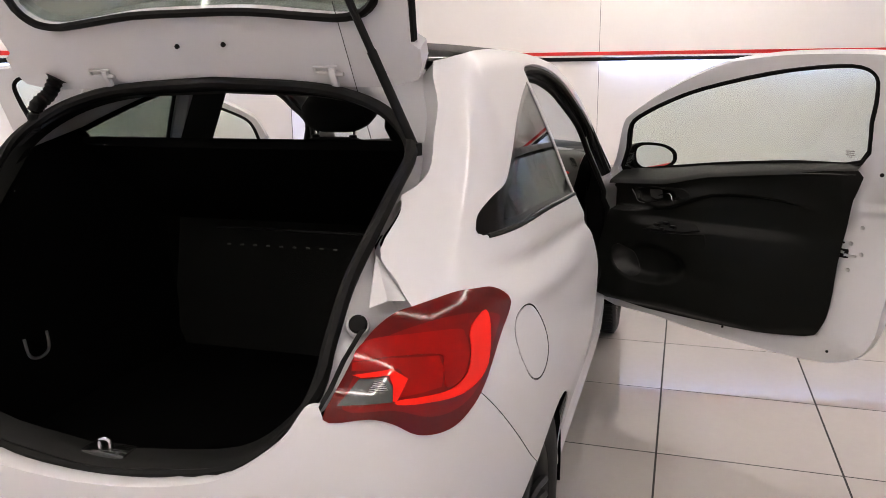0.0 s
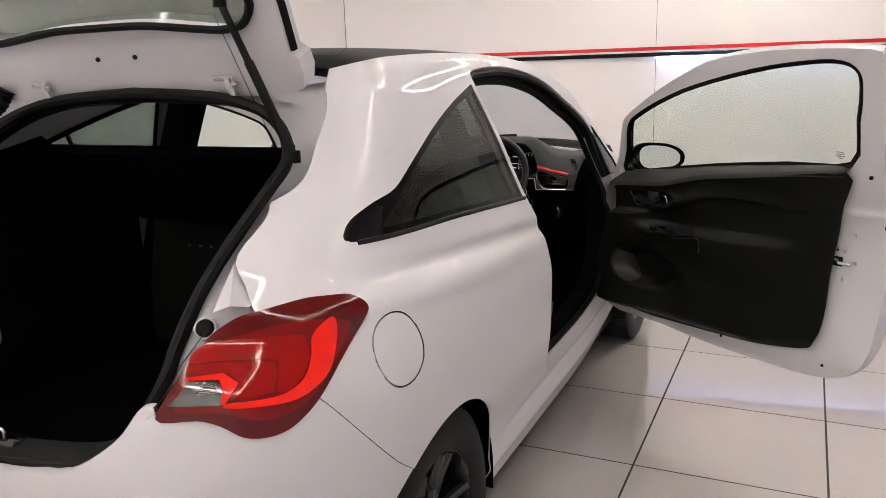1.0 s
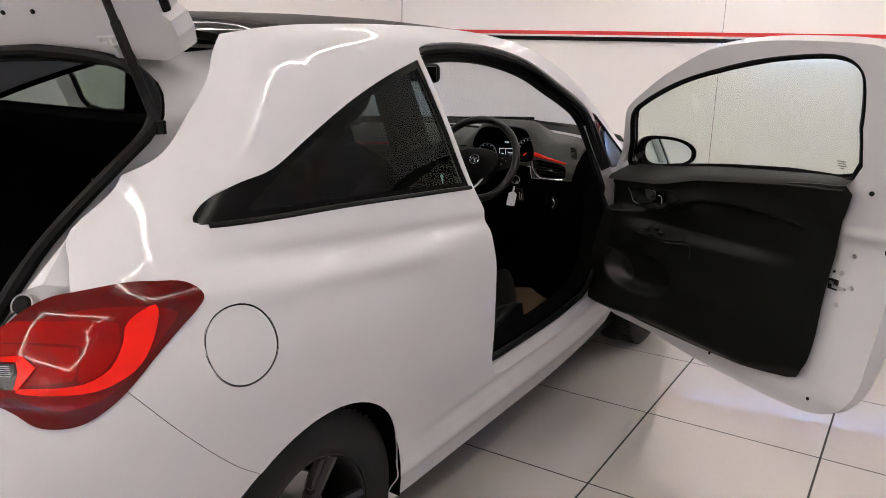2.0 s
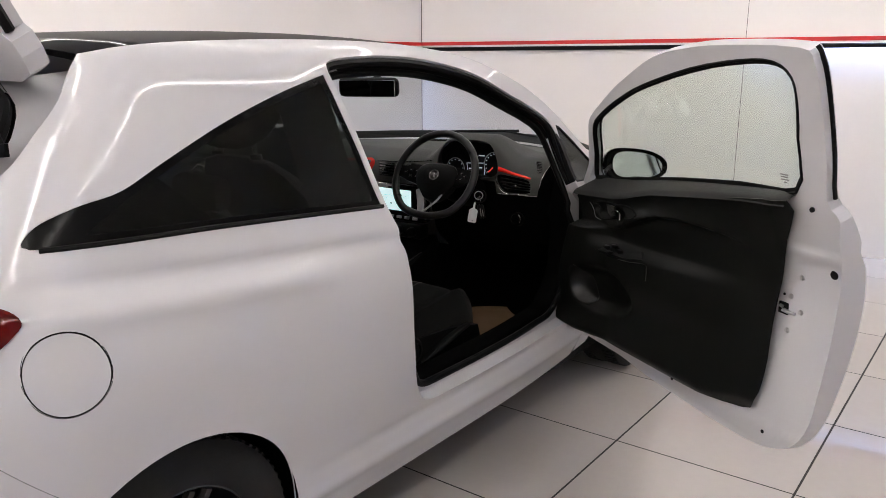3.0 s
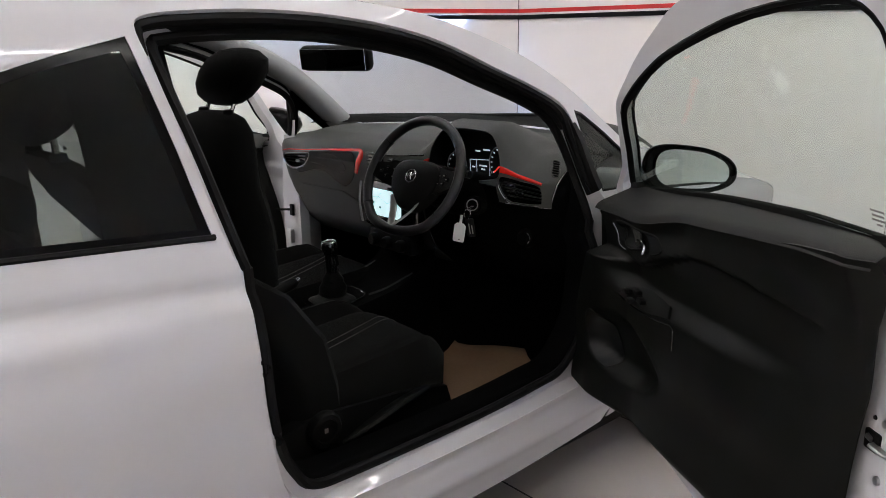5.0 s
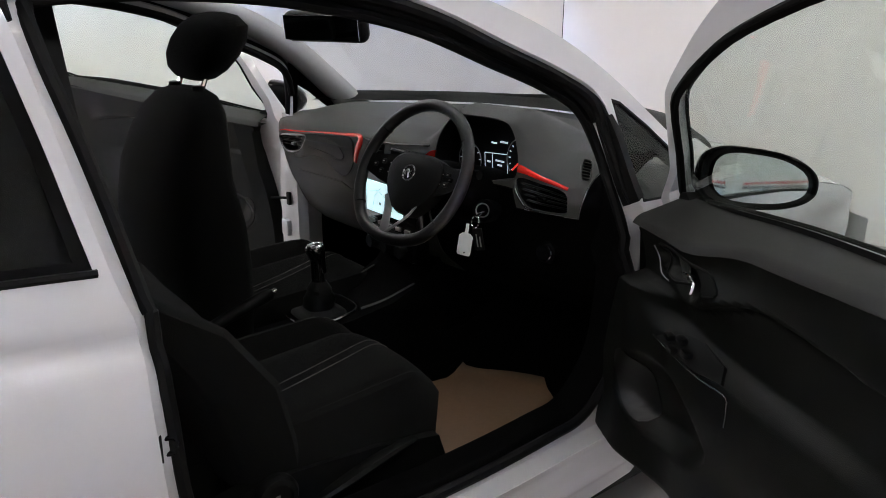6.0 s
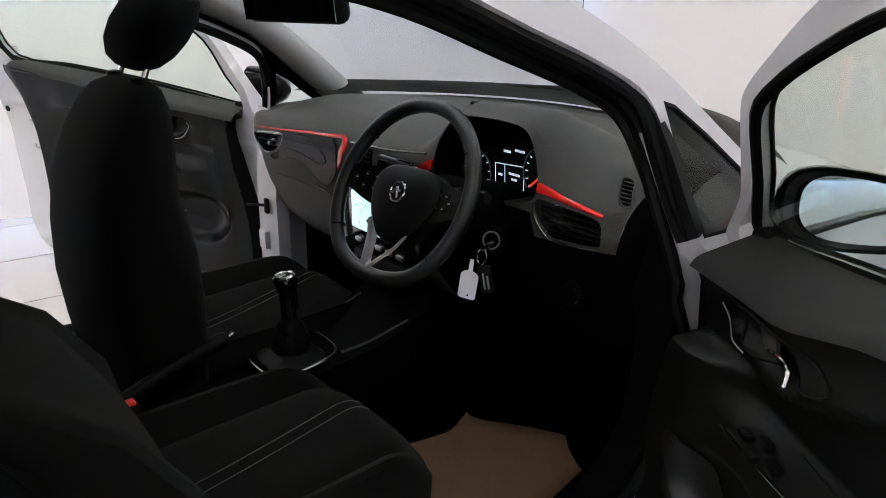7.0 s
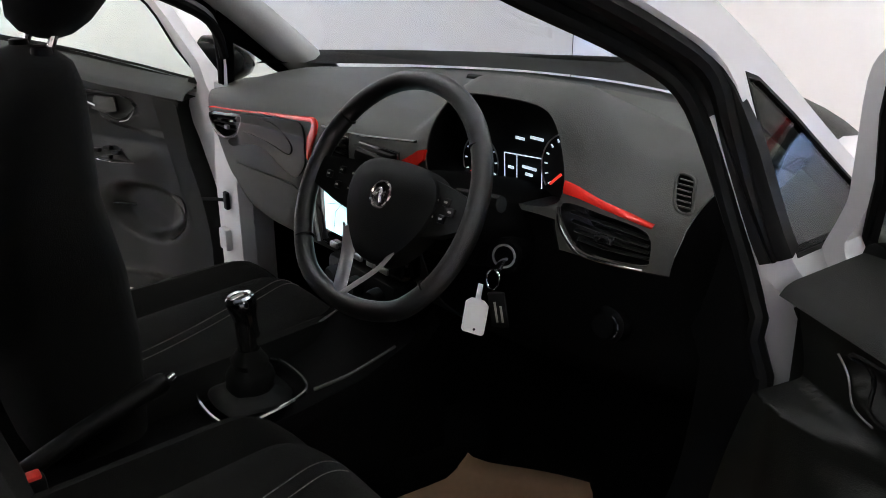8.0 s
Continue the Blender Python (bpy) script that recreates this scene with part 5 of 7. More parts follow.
for k in range(60):
    x = -0.40 + 0.0135 * k
    if abs(x) > 0.09:
        box(bm, (x, -0.603, 0.656), (x + 0.005, -0.560, 0.6585))
part("sill_ribs", bm, SOFT, car, smooth=False)
bm = bmesh.new()
box(bm, (-0.055, -0.615, 0.648), (0.055, -0.565, 0.672), 0.01)
striker_base = part("striker_housing", bm, GLOSSBLACK, car, "black housing of the tailgate striker")
bm = bmesh.new()
sweep(bm, spline([(-0.012, -0.60, 0.665), (-0.012, -0.60, 0.69), (0.012, -0.60, 0.69), (0.012, -0.60, 0.665)], 4), 0.004, 8)
part("striker", bm, CHROME, striker_base, "bright steel striker loop")
bm = bmesh.new()
rows = []
for s in [-1 + 2 * k / 12 for k in range(13)]:
    x = 0.50 * s
    rows.append([Vector((x, y, z)) for y, z in ((0.30, 0.55), (0.36, 0.80), (0.40, 0.985), (0.43, 1.0), (0.46, 0.985), (0.45, 0.80), (0.50, 0.55))])
loft(bm, rows, caps=True)
part("rear_seat_back", bm, FABRIC, car, "black cloth rear seat back")
bm = bmesh.new()
box(bm, (-0.52, 0.45, 0.35), (0.52, 0.92, 0.55), 0.05)
part("rear_seat_cushion", bm, FABRIC, car, "black cloth rear seat cushion")
for x in (-0.25, 0.25):
    bm = bmesh.new()
    box(bm, (x - 0.11, 0.42, 1.0), (x + 0.11, 0.49, 1.10), 0.03)
    part("rear_headrest", bm, FABRIC, car, "low black rear headrest")
bm = bmesh.new()
ring = spline([(-0.452, -0.335, 0.772), (-0.446, -0.330, 0.728), (-0.444, -0.300, 0.715), (-0.446, -0.268, 0.728), (-0.452, -0.263, 0.772)], 5)
sweep(bm, ring, 0.004, 6)
part("tie_ring", bm, STEEL, car, "grey metal tie-down ring")
bm = bmesh.new()
sweep(bm, [(-0.30, 0.30, 0.945), (0.36, 0.30, 0.945)], 0.004, 6)
part("shelf_edge_rail", bm, GLOSSBLACK, car, "shiny black rail below the shelf")
for k in range(9):
    bm = bmesh.new()
    box(bm, (-0.26 + 0.045 * k, 0.285, 0.893), (-0.248 + 0.045 * k, 0.290, 0.898), 0.0015)
    part("rail_clip", bm, SOFT, car)

# latch striker on the driver's pillar
bm = bmesh.new()
sp, sn = body(0.716, 0.765)
box(bm, (-0.010, -0.004, -0.024), (0.010, 0.004, 0.024), 0.003, Matrix.Translation(sp - sn * 0.052))
striker_plate = part("striker_plate", bm, RUBBER, car, "black striker plate on the pillar")
bm = bmesh.new()
sweep(bm, spline([sp - sn * 0.052 + Vector(d) for d in ((0, 0.0, -0.012), (0.006, 0.020, -0.012), (0.008, 0.024, 0.0), (0.006, 0.020, 0.012), (0, 0.0, 0.012))], 4), 0.0045, 8)
part("striker_loop", bm, SURROUND, striker_plate, "dark striker loop")

# white hinge post on the passenger side, with hinge and check strap
bm = bmesh.new()
loft(bm, [[Vector(p) + Vector((0, 0.02 * step(0.80, 0.97, z), 0)) for p in ((-0.645, 1.735, z), (-0.655, 1.700, z), (-0.695, 1.686, z), (-0.765, 1.690, z), (-0.800, 1.735, z))] for z in (0.42, 0.6, 0.75, 0.88, 0.97, 1.0)])
post = part("hinge_post", bm, JAMB, car, "white painted door hinge post")
bm = bmesh.new()
box(bm, (-0.035, -0.02, -0.03), (0.01, 0.015, 0.03), 0.005, Matrix.Translation((-0.700, 1.690, 0.590)))
part("door_hinge", bm, JAMB, post, "white painted door hinge")
bm = bmesh.new()
sweep(bm, [(-0.690, 1.690, 0.702), (-0.715, 1.668, 0.702), (-0.745, 1.640, 0.701)], 0.005, 6)
box(bm, (-0.011, -0.006, -0.024), (0.011, 0.006, 0.024), 0.004, Matrix.Translation((-0.690, 1.683, 0.702)))
part("check_strap", bm, RUBBER, post, "dark door check strap")

# floor pan and side trims of the cabin
bm = bmesh.new()
rows = []
for y, z in ((0.5, 0.33), (1.0, 0.31), (1.55, 0.30), (1.85, 0.31), (2.05, 0.42), (2.15, 0.60)):
    rows.append([Vector((x, y, z + h)) for x, h in ((-0.68, 0.10), (-0.62, 0.02), (-0.20, 0.0), (-0.13, 0.14), (0.13, 0.14), (0.20, 0.0), (0.62, 0.02), (0.68, 0.10))])
loft(bm, rows)
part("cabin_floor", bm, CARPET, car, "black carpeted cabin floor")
for side in (1, -1):
    bm = bmesh.new()
    rows = []
    for y, x0, z0 in ((0.74, 0.70, 0.425), (0.9, 0.70, 0.405), (1.4, 0.70, 0.40), (1.70, 0.70, 0.41), (1.86, 0.68, 0.46)):
        rows.append([Vector((side * x, y, z)) for x, z in ((x0 + 0.004, z0 - 0.006), (x0 - 0.03, z0 + 0.012), (x0 - 0.06, z0 + 0.004), (x0 - 0.07, z0 - 0.03), (x0 - 0.075, 0.30))])
    loft(bm, rows)
    part("sill_trim", bm, SHADEBLACK, car, "black ribbed sill trim")
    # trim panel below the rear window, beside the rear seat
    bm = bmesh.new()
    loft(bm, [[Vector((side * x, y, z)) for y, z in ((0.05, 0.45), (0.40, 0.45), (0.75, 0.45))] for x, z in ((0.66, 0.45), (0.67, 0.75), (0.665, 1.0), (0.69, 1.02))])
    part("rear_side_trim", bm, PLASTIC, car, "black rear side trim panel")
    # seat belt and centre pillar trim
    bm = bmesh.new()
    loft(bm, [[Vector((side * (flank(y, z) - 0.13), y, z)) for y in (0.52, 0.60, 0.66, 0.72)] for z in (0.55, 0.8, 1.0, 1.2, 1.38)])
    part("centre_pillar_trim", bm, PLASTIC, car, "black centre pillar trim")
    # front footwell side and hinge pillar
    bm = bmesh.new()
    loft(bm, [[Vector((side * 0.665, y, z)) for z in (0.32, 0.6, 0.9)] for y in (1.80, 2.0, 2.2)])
    part("kick_panel", bm, SHADEBLACK, car, "black kick panel")


def add_stitches(parent, fn, n, name="stitching"):
    bm = bmesh.new()
    for i in range(n):
        a, b = fn(i / n), fn((i + 0.65) / n)
        sweep(bm, [a, b], 0.0009, 4)
    return part(name, bm, STITCH, parent, "row of grey stitching")


def front_seat(x, y, label, lean, line=None, deep=1.3, side_roll=0.045, head=0.0, seam=(0.1, -0.18), wide=1.0):
    """Seat with its pivot at (x, y): cushion ahead of y, backrest leaning back over it."""
    seat = new("front_seat")
    seat.parent = car
    seat["label"] = label

    def cushion_point(u, v):
        """u across -1..1, v from rear 0 to front 1."""
        h = 0.540 + 0.045 * v - 0.085 * max(0.0, (v - 0.78) / 0.22) ** 2.5 - 0.008 * math.exp(-((abs(u) - 0.56) / 0.05) ** 2) + 0.044 * step(0.56, 0.82, abs(u)) * (1 - 0.45 * v) - 0.080 * max(0.0, (abs(u) - 0.80) / 0.20) ** 2.2
        return Vector((x + 0.262 * u * (1 - 0.06 * v ** 3), y + 0.02 + (0.548 - 0.10 * abs(u) ** 3) * v, h))
    bm = bmesh.new()
    rows = []
    for j in range(25):
        v = j / 24
        row = [cushion_point(-1 + 2 * k / 28, v) for k in range(29)]
        lo = [Vector((p.x, p.y - 0.02 * v, 0.40)) for p in (row[-1], row[0])]
        rows.append(row + lo)
    loft(bm, rows, closed=True, caps=True)
    bmesh.ops.recalc_face_normals(bm, faces=bm.faces)
    cushion = part("seat_cushion", bm, FABRIC, seat, "black cloth seat cushion with grey double stitching")
    for k in (-0.06, 0.06):
        add_stitches(cushion, lambda t, k=k: cushion_point(k + seam[0] + (seam[1] - seam[0]) * t ** 1.3, 0.15 + 0.78 * t) + Vector((0, 0, 0.001)), 56)
    # backrest
    bm = bmesh.new()
    rows = []
    prof = [(0.50, 0.262, 0.05), (0.58, 0.270, 0.055), (0.70, 0.270, 0.06), (0.82, 0.262, 0.058), (0.94, 0.245, 0.05), (1.04, 0.215, 0.042), (1.10, 0.185, 0.035), (1.14, 0.135, 0.026), (1.155, 0.08, 0.016)]
    for z, w, d in prof:
        yc = y + 0.06 - (z - 0.5) * lean if line is None else curve(line[0], line[1], z)
        row = []
        for k in range(28):
            a = k * math.tau / 28
            c, q = math.cos(a), math.sin(a)
            bol = side_roll * step(0.55, 0.9, abs(c)) * (1 if q > 0 else 0) * (1 - step(0.78, 0.94, z))
            row.append(Vector((x + w * wide * (abs(c) ** 0.7) * (1 if c > 0 else -1), yc + d * deep * (abs(q) ** 0.6) * (1 if q > 0 else -1) + bol, z)))
        rows.append(row)
    loft(bm, rows, closed=True, caps=True)
    bmesh.ops.recalc_face_normals(bm, faces=bm.faces)
    part("backrest", bm, FABRIC, seat, "black cloth backrest with side bolsters")
    ytop = y + 0.06 - 0.655 * lean if line is None else line[1][-1]
    for s in (-1, 1):
        bm = bmesh.new()
        sweep(bm, [(x + s * 0.085, ytop, 1.13), (x + s * 0.085, ytop - 0.008 + 0.8 * head, 1.22 - 0.1 * head)], 0.007, 8)
        part("headrest_post", bm, CHROME, seat, "chrome headrest post")
        bm = bmesh.new()
        lathe(bm, [(0.018, -0.004), (0.016, 0.012), (0.008, 0.014), (0.0, 0.014)], Matrix.Translation((x + s * 0.085, ytop, 1.152)), 14)
        part("post_guide", bm, PLASTIC, seat, "black post guide")
    bm = bmesh.new()
    rows = []
    for z, w, d in ((1.176, 0.055, 0.018), (1.184, 0.090, 0.036), (1.205, 0.126, 0.056), (1.24, 0.150, 0.070), (1.28, 0.155, 0.074), (1.318, 0.136, 0.066), (1.344, 0.088, 0.042), (1.352, 0.03, 0.014)):
        yc = ytop - 0.03 + 0.075 * step(1.16, 1.37, z) + head
        z += 0.004 - 0.1 * head
        rows.append([Vector((x + w * wide * (abs(math.cos(a)) ** 0.85) * (1 if math.cos(a) > 0 else -1), yc + d * (abs(math.sin(a)) ** 0.75) * (1 if math.sin(a) > 0 else -1), z)) for a in [k * math.tau / 24 for k in range(24)]])
    loft(bm, rows, closed=True, caps=True)
    bmesh.ops.recalc_face_normals(bm, faces=bm.faces)
    part("headrest", bm, FABRIC, seat, "rounded black cloth headrest")
    # side plastics and rails
    for s in (-1, 1):
        bm = bmesh.new()
        pts = [(y - 0.10, 0.40), (y - 0.06, 0.50), (y + 0.06, 0.52), (y + 0.30, 0.50), (y + 0.46, 0.47), (y + 0.48, 0.41), (y + 0.1, 0.37)]
        loft(bm, [[Vector((x + s * w, a, b)) for a, b in pts] for w in (0.235, 0.268, 0.272)], closed=True, caps=True)
        bmesh.ops.recalc_face_normals(bm, faces=bm.faces)
        part("seat_side_cover", bm, PLASTIC, seat, "black plastic seat side cover")
        bm = bmesh.new()
        box(bm, (x + s * 0.21 - 0.02, y - 0.1, 0.315), (x + s * 0.21 + 0.02, y + 0.5, 0.35), 0.004)
        part("seat_rail", bm, STEEL, seat, "dark seat rail")
    return seat, cushion_point


front_seat(0.34, 0.90, "black cloth driver's seat slid fully back", 0.42, ([0.5, 0.68, 0.805, 0.90, 1.0, 1.15], [0.955, 0.915, 0.845, 0.74, 0.64, 0.52]))
front_seat(-0.31, 1.195, "black cloth passenger seat with headrest raised", 0.07, ([0.5, 0.7, 0.9, 1.0, 1.15], [1.15, 1.145, 1.145, 1.16, 1.205]), 1.95, 0.02, 0.055, (0.15, -0.36), 1.10)
seat_lever = bmesh.new()
mk = Matrix.Translation((0.612, 0.965, 0.485)) @ pose(0, 0, 0, 0, 90, 0)
lathe(seat_lever, [(0.046, 0.0), (0.046, 0.012), (0.040, 0.020), (0.030, 0.022), (0.028, 0.016), (0.0, 0.016)], mk, 28)
knob = part("recline_knob", seat_lever, PLASTIC, car, "round black seat adjuster")
bm = bmesh.new()
box(bm, (-0.006, -0.005, 0.016), (0.006, 0.005, 0.018), 0.001, mk)
part("knob_mark", bm, STITCH, knob, "pale mark on the adjuster", smooth=False)
bm = bmesh.new()
sweep(bm, spline([(0.612, 1.02, 0.425), (0.622, 1.10, 0.455), (0.624, 1.20, 0.482), (0.615, 1.29, 0.490)], 6), [0.010 + 0.008 * math.sin(math.pi * k / 18) for k in range(19)], 8, False, 0.6)
part("height_lever", bm, DOORTRIM, car, "dark grey seat height lever")

# ---- dashboard ----


FX = [-0.72, -0.66, -0.55, -0.40, -0.15, 0.20, 0.45, 0.54, 0.60, 0.65, 0.69]
FY = [1.672, 1.655, 1.655, 1.66, 1.664, 1.672, 1.708, 1.73, 1.755, 1.79, 1.84]
DV = [0.0, 0.14, 0.26, 0.34, 0.40, 0.44, 0.46, 0.50, 0.57, 0.66, 0.76, 0.84]


def dash_at(x, v):
    f = curve(FX, FY, x)
    back = 2.37 - 0.44 * (abs(x) / 0.69) ** 2.2
    h = 0.083 * step(0.10, 0.24, x) * (1 - step(0.40, 0.53, x))
    low = 0.020 * step(0.40, 0.62, x) + 0.012 * step(-0.3, -0.62, x)
    end = 0.042 * step(-0.50, -0.70, x)
    ys = [max(back, f + 0.05), max((back * 0.6 + f * 0.4), f + 0.045), max(f + 0.20, f + 0.04), f + 0.10, f + 0.040, f + 0.010, f + 0.002, f, f + 0.012, f + 0.035, f + 0.075, f + 0.16]
    zs = [1.030 - end, 1.046 - end, 1.052 + 0.5 * h - end, 1.045 + h - 0.2 * low - 0.8 * end, 1.022 + 1.0 * h - 0.6 * low - 0.5 * end, 1.000 + 0.45 * h - low, 0.985 + 0.1 * h - low, 0.955 - low, 0.89, 0.80, 0.70, 0.62]
    return x, curve(DV, ys, v), curve(DV, zs, v)


def dash_surface(x, v):
    e = 0.004
    p = Vector(dash_at(x, v))
    n = (Vector(dash_at(x, v + e)) - Vector(dash_at(x, v - e))).cross(Vector(dash_at(x + e, v)) - Vector(dash_at(x - e, v))).normalized()
    return p, n


def on_dash(x, v, off=0.0):
    p, n = dash_surface(x, v)
    return p + n * off


def strip(name, pts, radius, mat, parent, label, flat=0.5, per=6, up=(0, -1, 0)):
    bm = bmesh.new()
    line = spline(pts, per)
    n = len(line)
    r = radius if not isinstance(radius, tuple) else [radius[0] + (radius[1] - radius[0]) * i / (n - 1) for i in range(n)]
    sweep(bm, line, r, 8, False, flat, up)
    return part(name, bm, mat, parent, label)


def ribbon(name, line, mat, parent, label, lift=0.004, per=5):
    """A softly domed band on the dash: (x, v, half width) along its middle."""
    mid = spline(line, per)
    rows = []
    for i, q in enumerate(mid):
        a, b = mid[max(0, i - 1)], mid[min(len(mid) - 1, i + 1)]
        t = Vector((b.x - a.x, b.y - a.y)).normalized()
        rows.append([on_dash(q.x - t.y * k * q.z, q.y + t.x * k * q.z, h) for k, h in ((-1, -0.002), (-1, lift * 0.5), (-0.6, lift * 0.9), (0, lift), (0.6, lift * 0.9), (1, lift * 0.5), (1, -0.002))])
    bm = bmesh.new()
    loft(bm, rows, caps=True)
    bmesh.ops.recalc_face_normals(bm, faces=bm.faces)
    return part(name, bm, mat, parent, label)


def recess(name, loop, depth, mat, parent, label):
    """A pocket behind an opening in the dash."""
    bm = bmesh.new()
    rim = [on_dash(x, v, 0.0005) for x, v in loop]
    low = [on_dash(x, v, -depth) for x, v in loop]
    loft(bm, [rim, low], closed=True)
    bm.faces.new([bm.verts.new(p) for p in low])
    return part(name, bm, mat, parent, label)


CLUSTER = curve2([(0.198, 0.482), (0.186, 0.45), (0.186, 0.425), (0.205, 0.408), (0.25, 0.402), (0.30, 0.400), (0.35, 0.401), (0.395, 0.407), (0.430, 0.419), (0.454, 0.438), (0.460, 0.458), (0.448, 0.480), (0.40, 0.497), (0.24, 0.497)], 4, True)
VENT_R = curve2([(0.462, 0.472), (0.524, 0.465), (0.586, 0.476), (0.590, 0.535), (0.578, 0.553), (0.52, 0.556), (0.490, 0.548), (0.470, 0.52)], 4, True)
VENT_L = curve2([(-0.490, 0.486), (-0.57, 0.490), (-0.65, 0.500), (-0.690, 0.522), (-0.685, 0.556), (-0.63, 0.576), (-0.555, 0.556), (-0.505, 0.520)], 4, True)
VENT_CORNER = curve2([(0.583, 0.374), (0.604, 0.379), (0.617, 0.405), (0.626, 0.432), (0.609, 0.429), (0.594, 0.402)], 3, True)
DASH = [(-0.715, 0.0), (-0.35, 0.0), (0.0, 0.0), (0.35, 0.0), (0.69, 0.0), (0.69, 0.28), (0.645, 0.345), (0.634, 0.42), (0.626, 0.48), (0.612, 0.566), (0.455, 0.561), (0.452, 0.506), (0.13, 0.506), (0.13, 0.84), (-0.715, 0.84), (-0.715, 0.4)]
dash = sheet("dashboard", DASH, [CLUSTER, VENT_R, VENT_L, VENT_CORNER], dash_surface, SOFT, car, "dark grey soft-grain dashboard", 0.003, 0.02)
sheet("knee_panel", [(0.134, 0.510), (0.448, 0.510), (0.451, 0.565), (0.611, 0.570), (0.627, 0.482), (0.635, 0.42), (0.646, 0.346), (0.69, 0.285), (0.69, 0.84), (0.134, 0.84)], [], dash_surface, SHADEBLACK, dash, "black lower dash and knee panel", 0.003, 0.03, 1, -0.002)
# glossy red bands
ribbon("red_band", [(-0.690, 0.490, 0.002), (-0.64, 0.479, 0.003), (-0.60, 0.475, 0.0032), (-0.50, 0.469, 0.0035), (-0.403, 0.464, 0.004), (-0.30, 0.457, 0.005), (-0.22, 0.449, 0.006), (-0.180, 0.446, 0.007), (-0.168, 0.464, 0.012), (-0.184, 0.50, 0.012), (-0.208, 0.546, 0.008)], RED, dash, "glossy red trim band turning down at its end")
sheet("red_band_centre", [(0.110, 0.486), (0.128, 0.472), (0.150, 0.459), (0.170, 0.452), (0.187, 0.451), (0.186, 0.462), (0.168, 0.476)], [], dash_surface, RED, dash, "glossy red trim by the dials", 0.006, 0.012, 1, 0.005)
ribbon("red_band_side", [(0.462, 0.452, 0.0058), (0.49, 0.449, 0.006), (0.524, 0.4495, 0.006), (0.56, 0.454, 0.0056), (0.592, 0.462, 0.0048)], RED, dash, "glossy red trim over the side vent")
# air vents
VR = recess("side_vent", VENT_R, 0.035, GLOSSBLACK, dash, "black side air vent")
for k in range(4):
    strip("slat", [on_dash(0.474 + 0.004 * k, 0.484 + 0.017 * k, -0.008), on_dash(0.53, 0.482 + 0.018 * k, -0.006), on_dash(0.588, 0.489 + 0.017 * k, -0.008)], 0.0055, PLASTIC, VR, "", 0.35, 4, (0, 0, 1))
bm = bmesh.new()
box(bm, (-0.014, -0.006, -0.006), (0.014, 0.006, 0.006), 0.003, Matrix.Translation(on_dash(0.530, 0.512, 0.0)) @ pose(0, 0, 0, 0, 0, 15))
part("vent_tab", bm, GLOSSBLACK, VR, "gloss black vent tab")
strip("vent_trim", [on_dash(x, v, 0.002) for x, v in ((0.457, 0.480), (0.461, 0.510), (0.477, 0.544), (0.496, 0.558), (0.54, 0.561), (0.580, 0.560))], 0.0026, CHROME, VR, "chrome vent trim", 1.0, 5)
VL = recess("passenger_vent", VENT_L, 0.03, GLOSSBLACK, dash, "black passenger air vent")
for k in range(3):
    strip("slat", [on_dash(-0.51, 0.500 + 0.018 * k, -0.006), on_dash(-0.59, 0.507 + 0.019 * k, -0.006), on_dash(-0.675, 0.521 + 0.015 * k, -0.008)], 0.005, PLASTIC, VL, "", 0.35, 4, (0, 0, 1))
bm = bmesh.new()
box(bm, (-0.008, -0.005, -0.005), (0.008, 0.005, 0.005), 0.002, Matrix.Translation(on_dash(-0.585, 0.535, 0.0)))
part("vent_tab", bm, SILVER, VL, "satin vent tab")
strip("vent_surround", [on_dash(x, v, 0.001) for x, v in VENT_L[::2]] + [on_dash(*VENT_L[0], 0.001)], 0.005, GLOSSBLACK, VL, "gloss black vent surround", 0.7, 3)
VC = recess("corner_vent", VENT_CORNER, 0.02, RUBBER, dash, "small black corner vent")
for k in range(6):
    v = 0.381 + 0.0085 * k
    x = curve([0.375, 0.402, 0.432], [0.586, 0.595, 0.610], v)
    strip("slat", [on_dash(x, v - 0.001, -0.002), on_dash(x + 0.018, v + 0.002, -0.002)], 0.0022, SOFT, VC, "", 0.6, 2, (0, 0, 1))
strip("corner_vent_rim", [on_dash(x, v, 0.0) for x, v in VENT_CORNER] + [on_dash(*VENT_CORNER[0], 0.0)], 0.0022, SOFT, VC, "", 1.0, 2)


def vent(name, cx, cy, cz, w, h, turn, slats, parent, label):
    m = Matrix.Translation((cx, cy, cz)) @ pose(0, 0, 0, 0, 0, turn)
    bm = bmesh.new()
    box(bm, (-w / 2, 0.004, -h / 2), (w / 2, 0.03, h / 2), 0.004, m)
    v = part(name, bm, GLOSSBLACK, parent, label)
    for k in range(slats):
        z = -h / 2 + h * (k + 0.5) / slats
        bm = bmesh.new()
        box(bm, (-w / 2 + 0.004, -0.006, z - 0.0035), (w / 2 - 0.004, 0.008, z + 0.0015), 0.001, m)
        part("slat", bm, PLASTIC, v)
    bm = bmesh.new()
    box(bm, (-0.012, -0.014, -0.006), (0.012, 0.0, 0.006), 0.003, m)
    part("vent_tab", bm, GLOSSBLACK, v, "gloss black vent tab")
    return v


vent("centre_vent", -0.085, 1.660, 0.958, 0.085, 0.060, 0, 5, dash, "black centre air vent")
vent("centre_vent", 0.055, 1.660, 0.958, 0.125, 0.060, 0, 5, dash, "black centre air vent")
strip("centre_vent_trim", [on_dash(-0.14, 0.452, 0.002), on_dash(0.0, 0.446, 0.002), on_dash(0.155, 0.441, 0.002)], 0.0025, GLOSSBLACK, dash, "thin gloss line over the vents", 1.0)
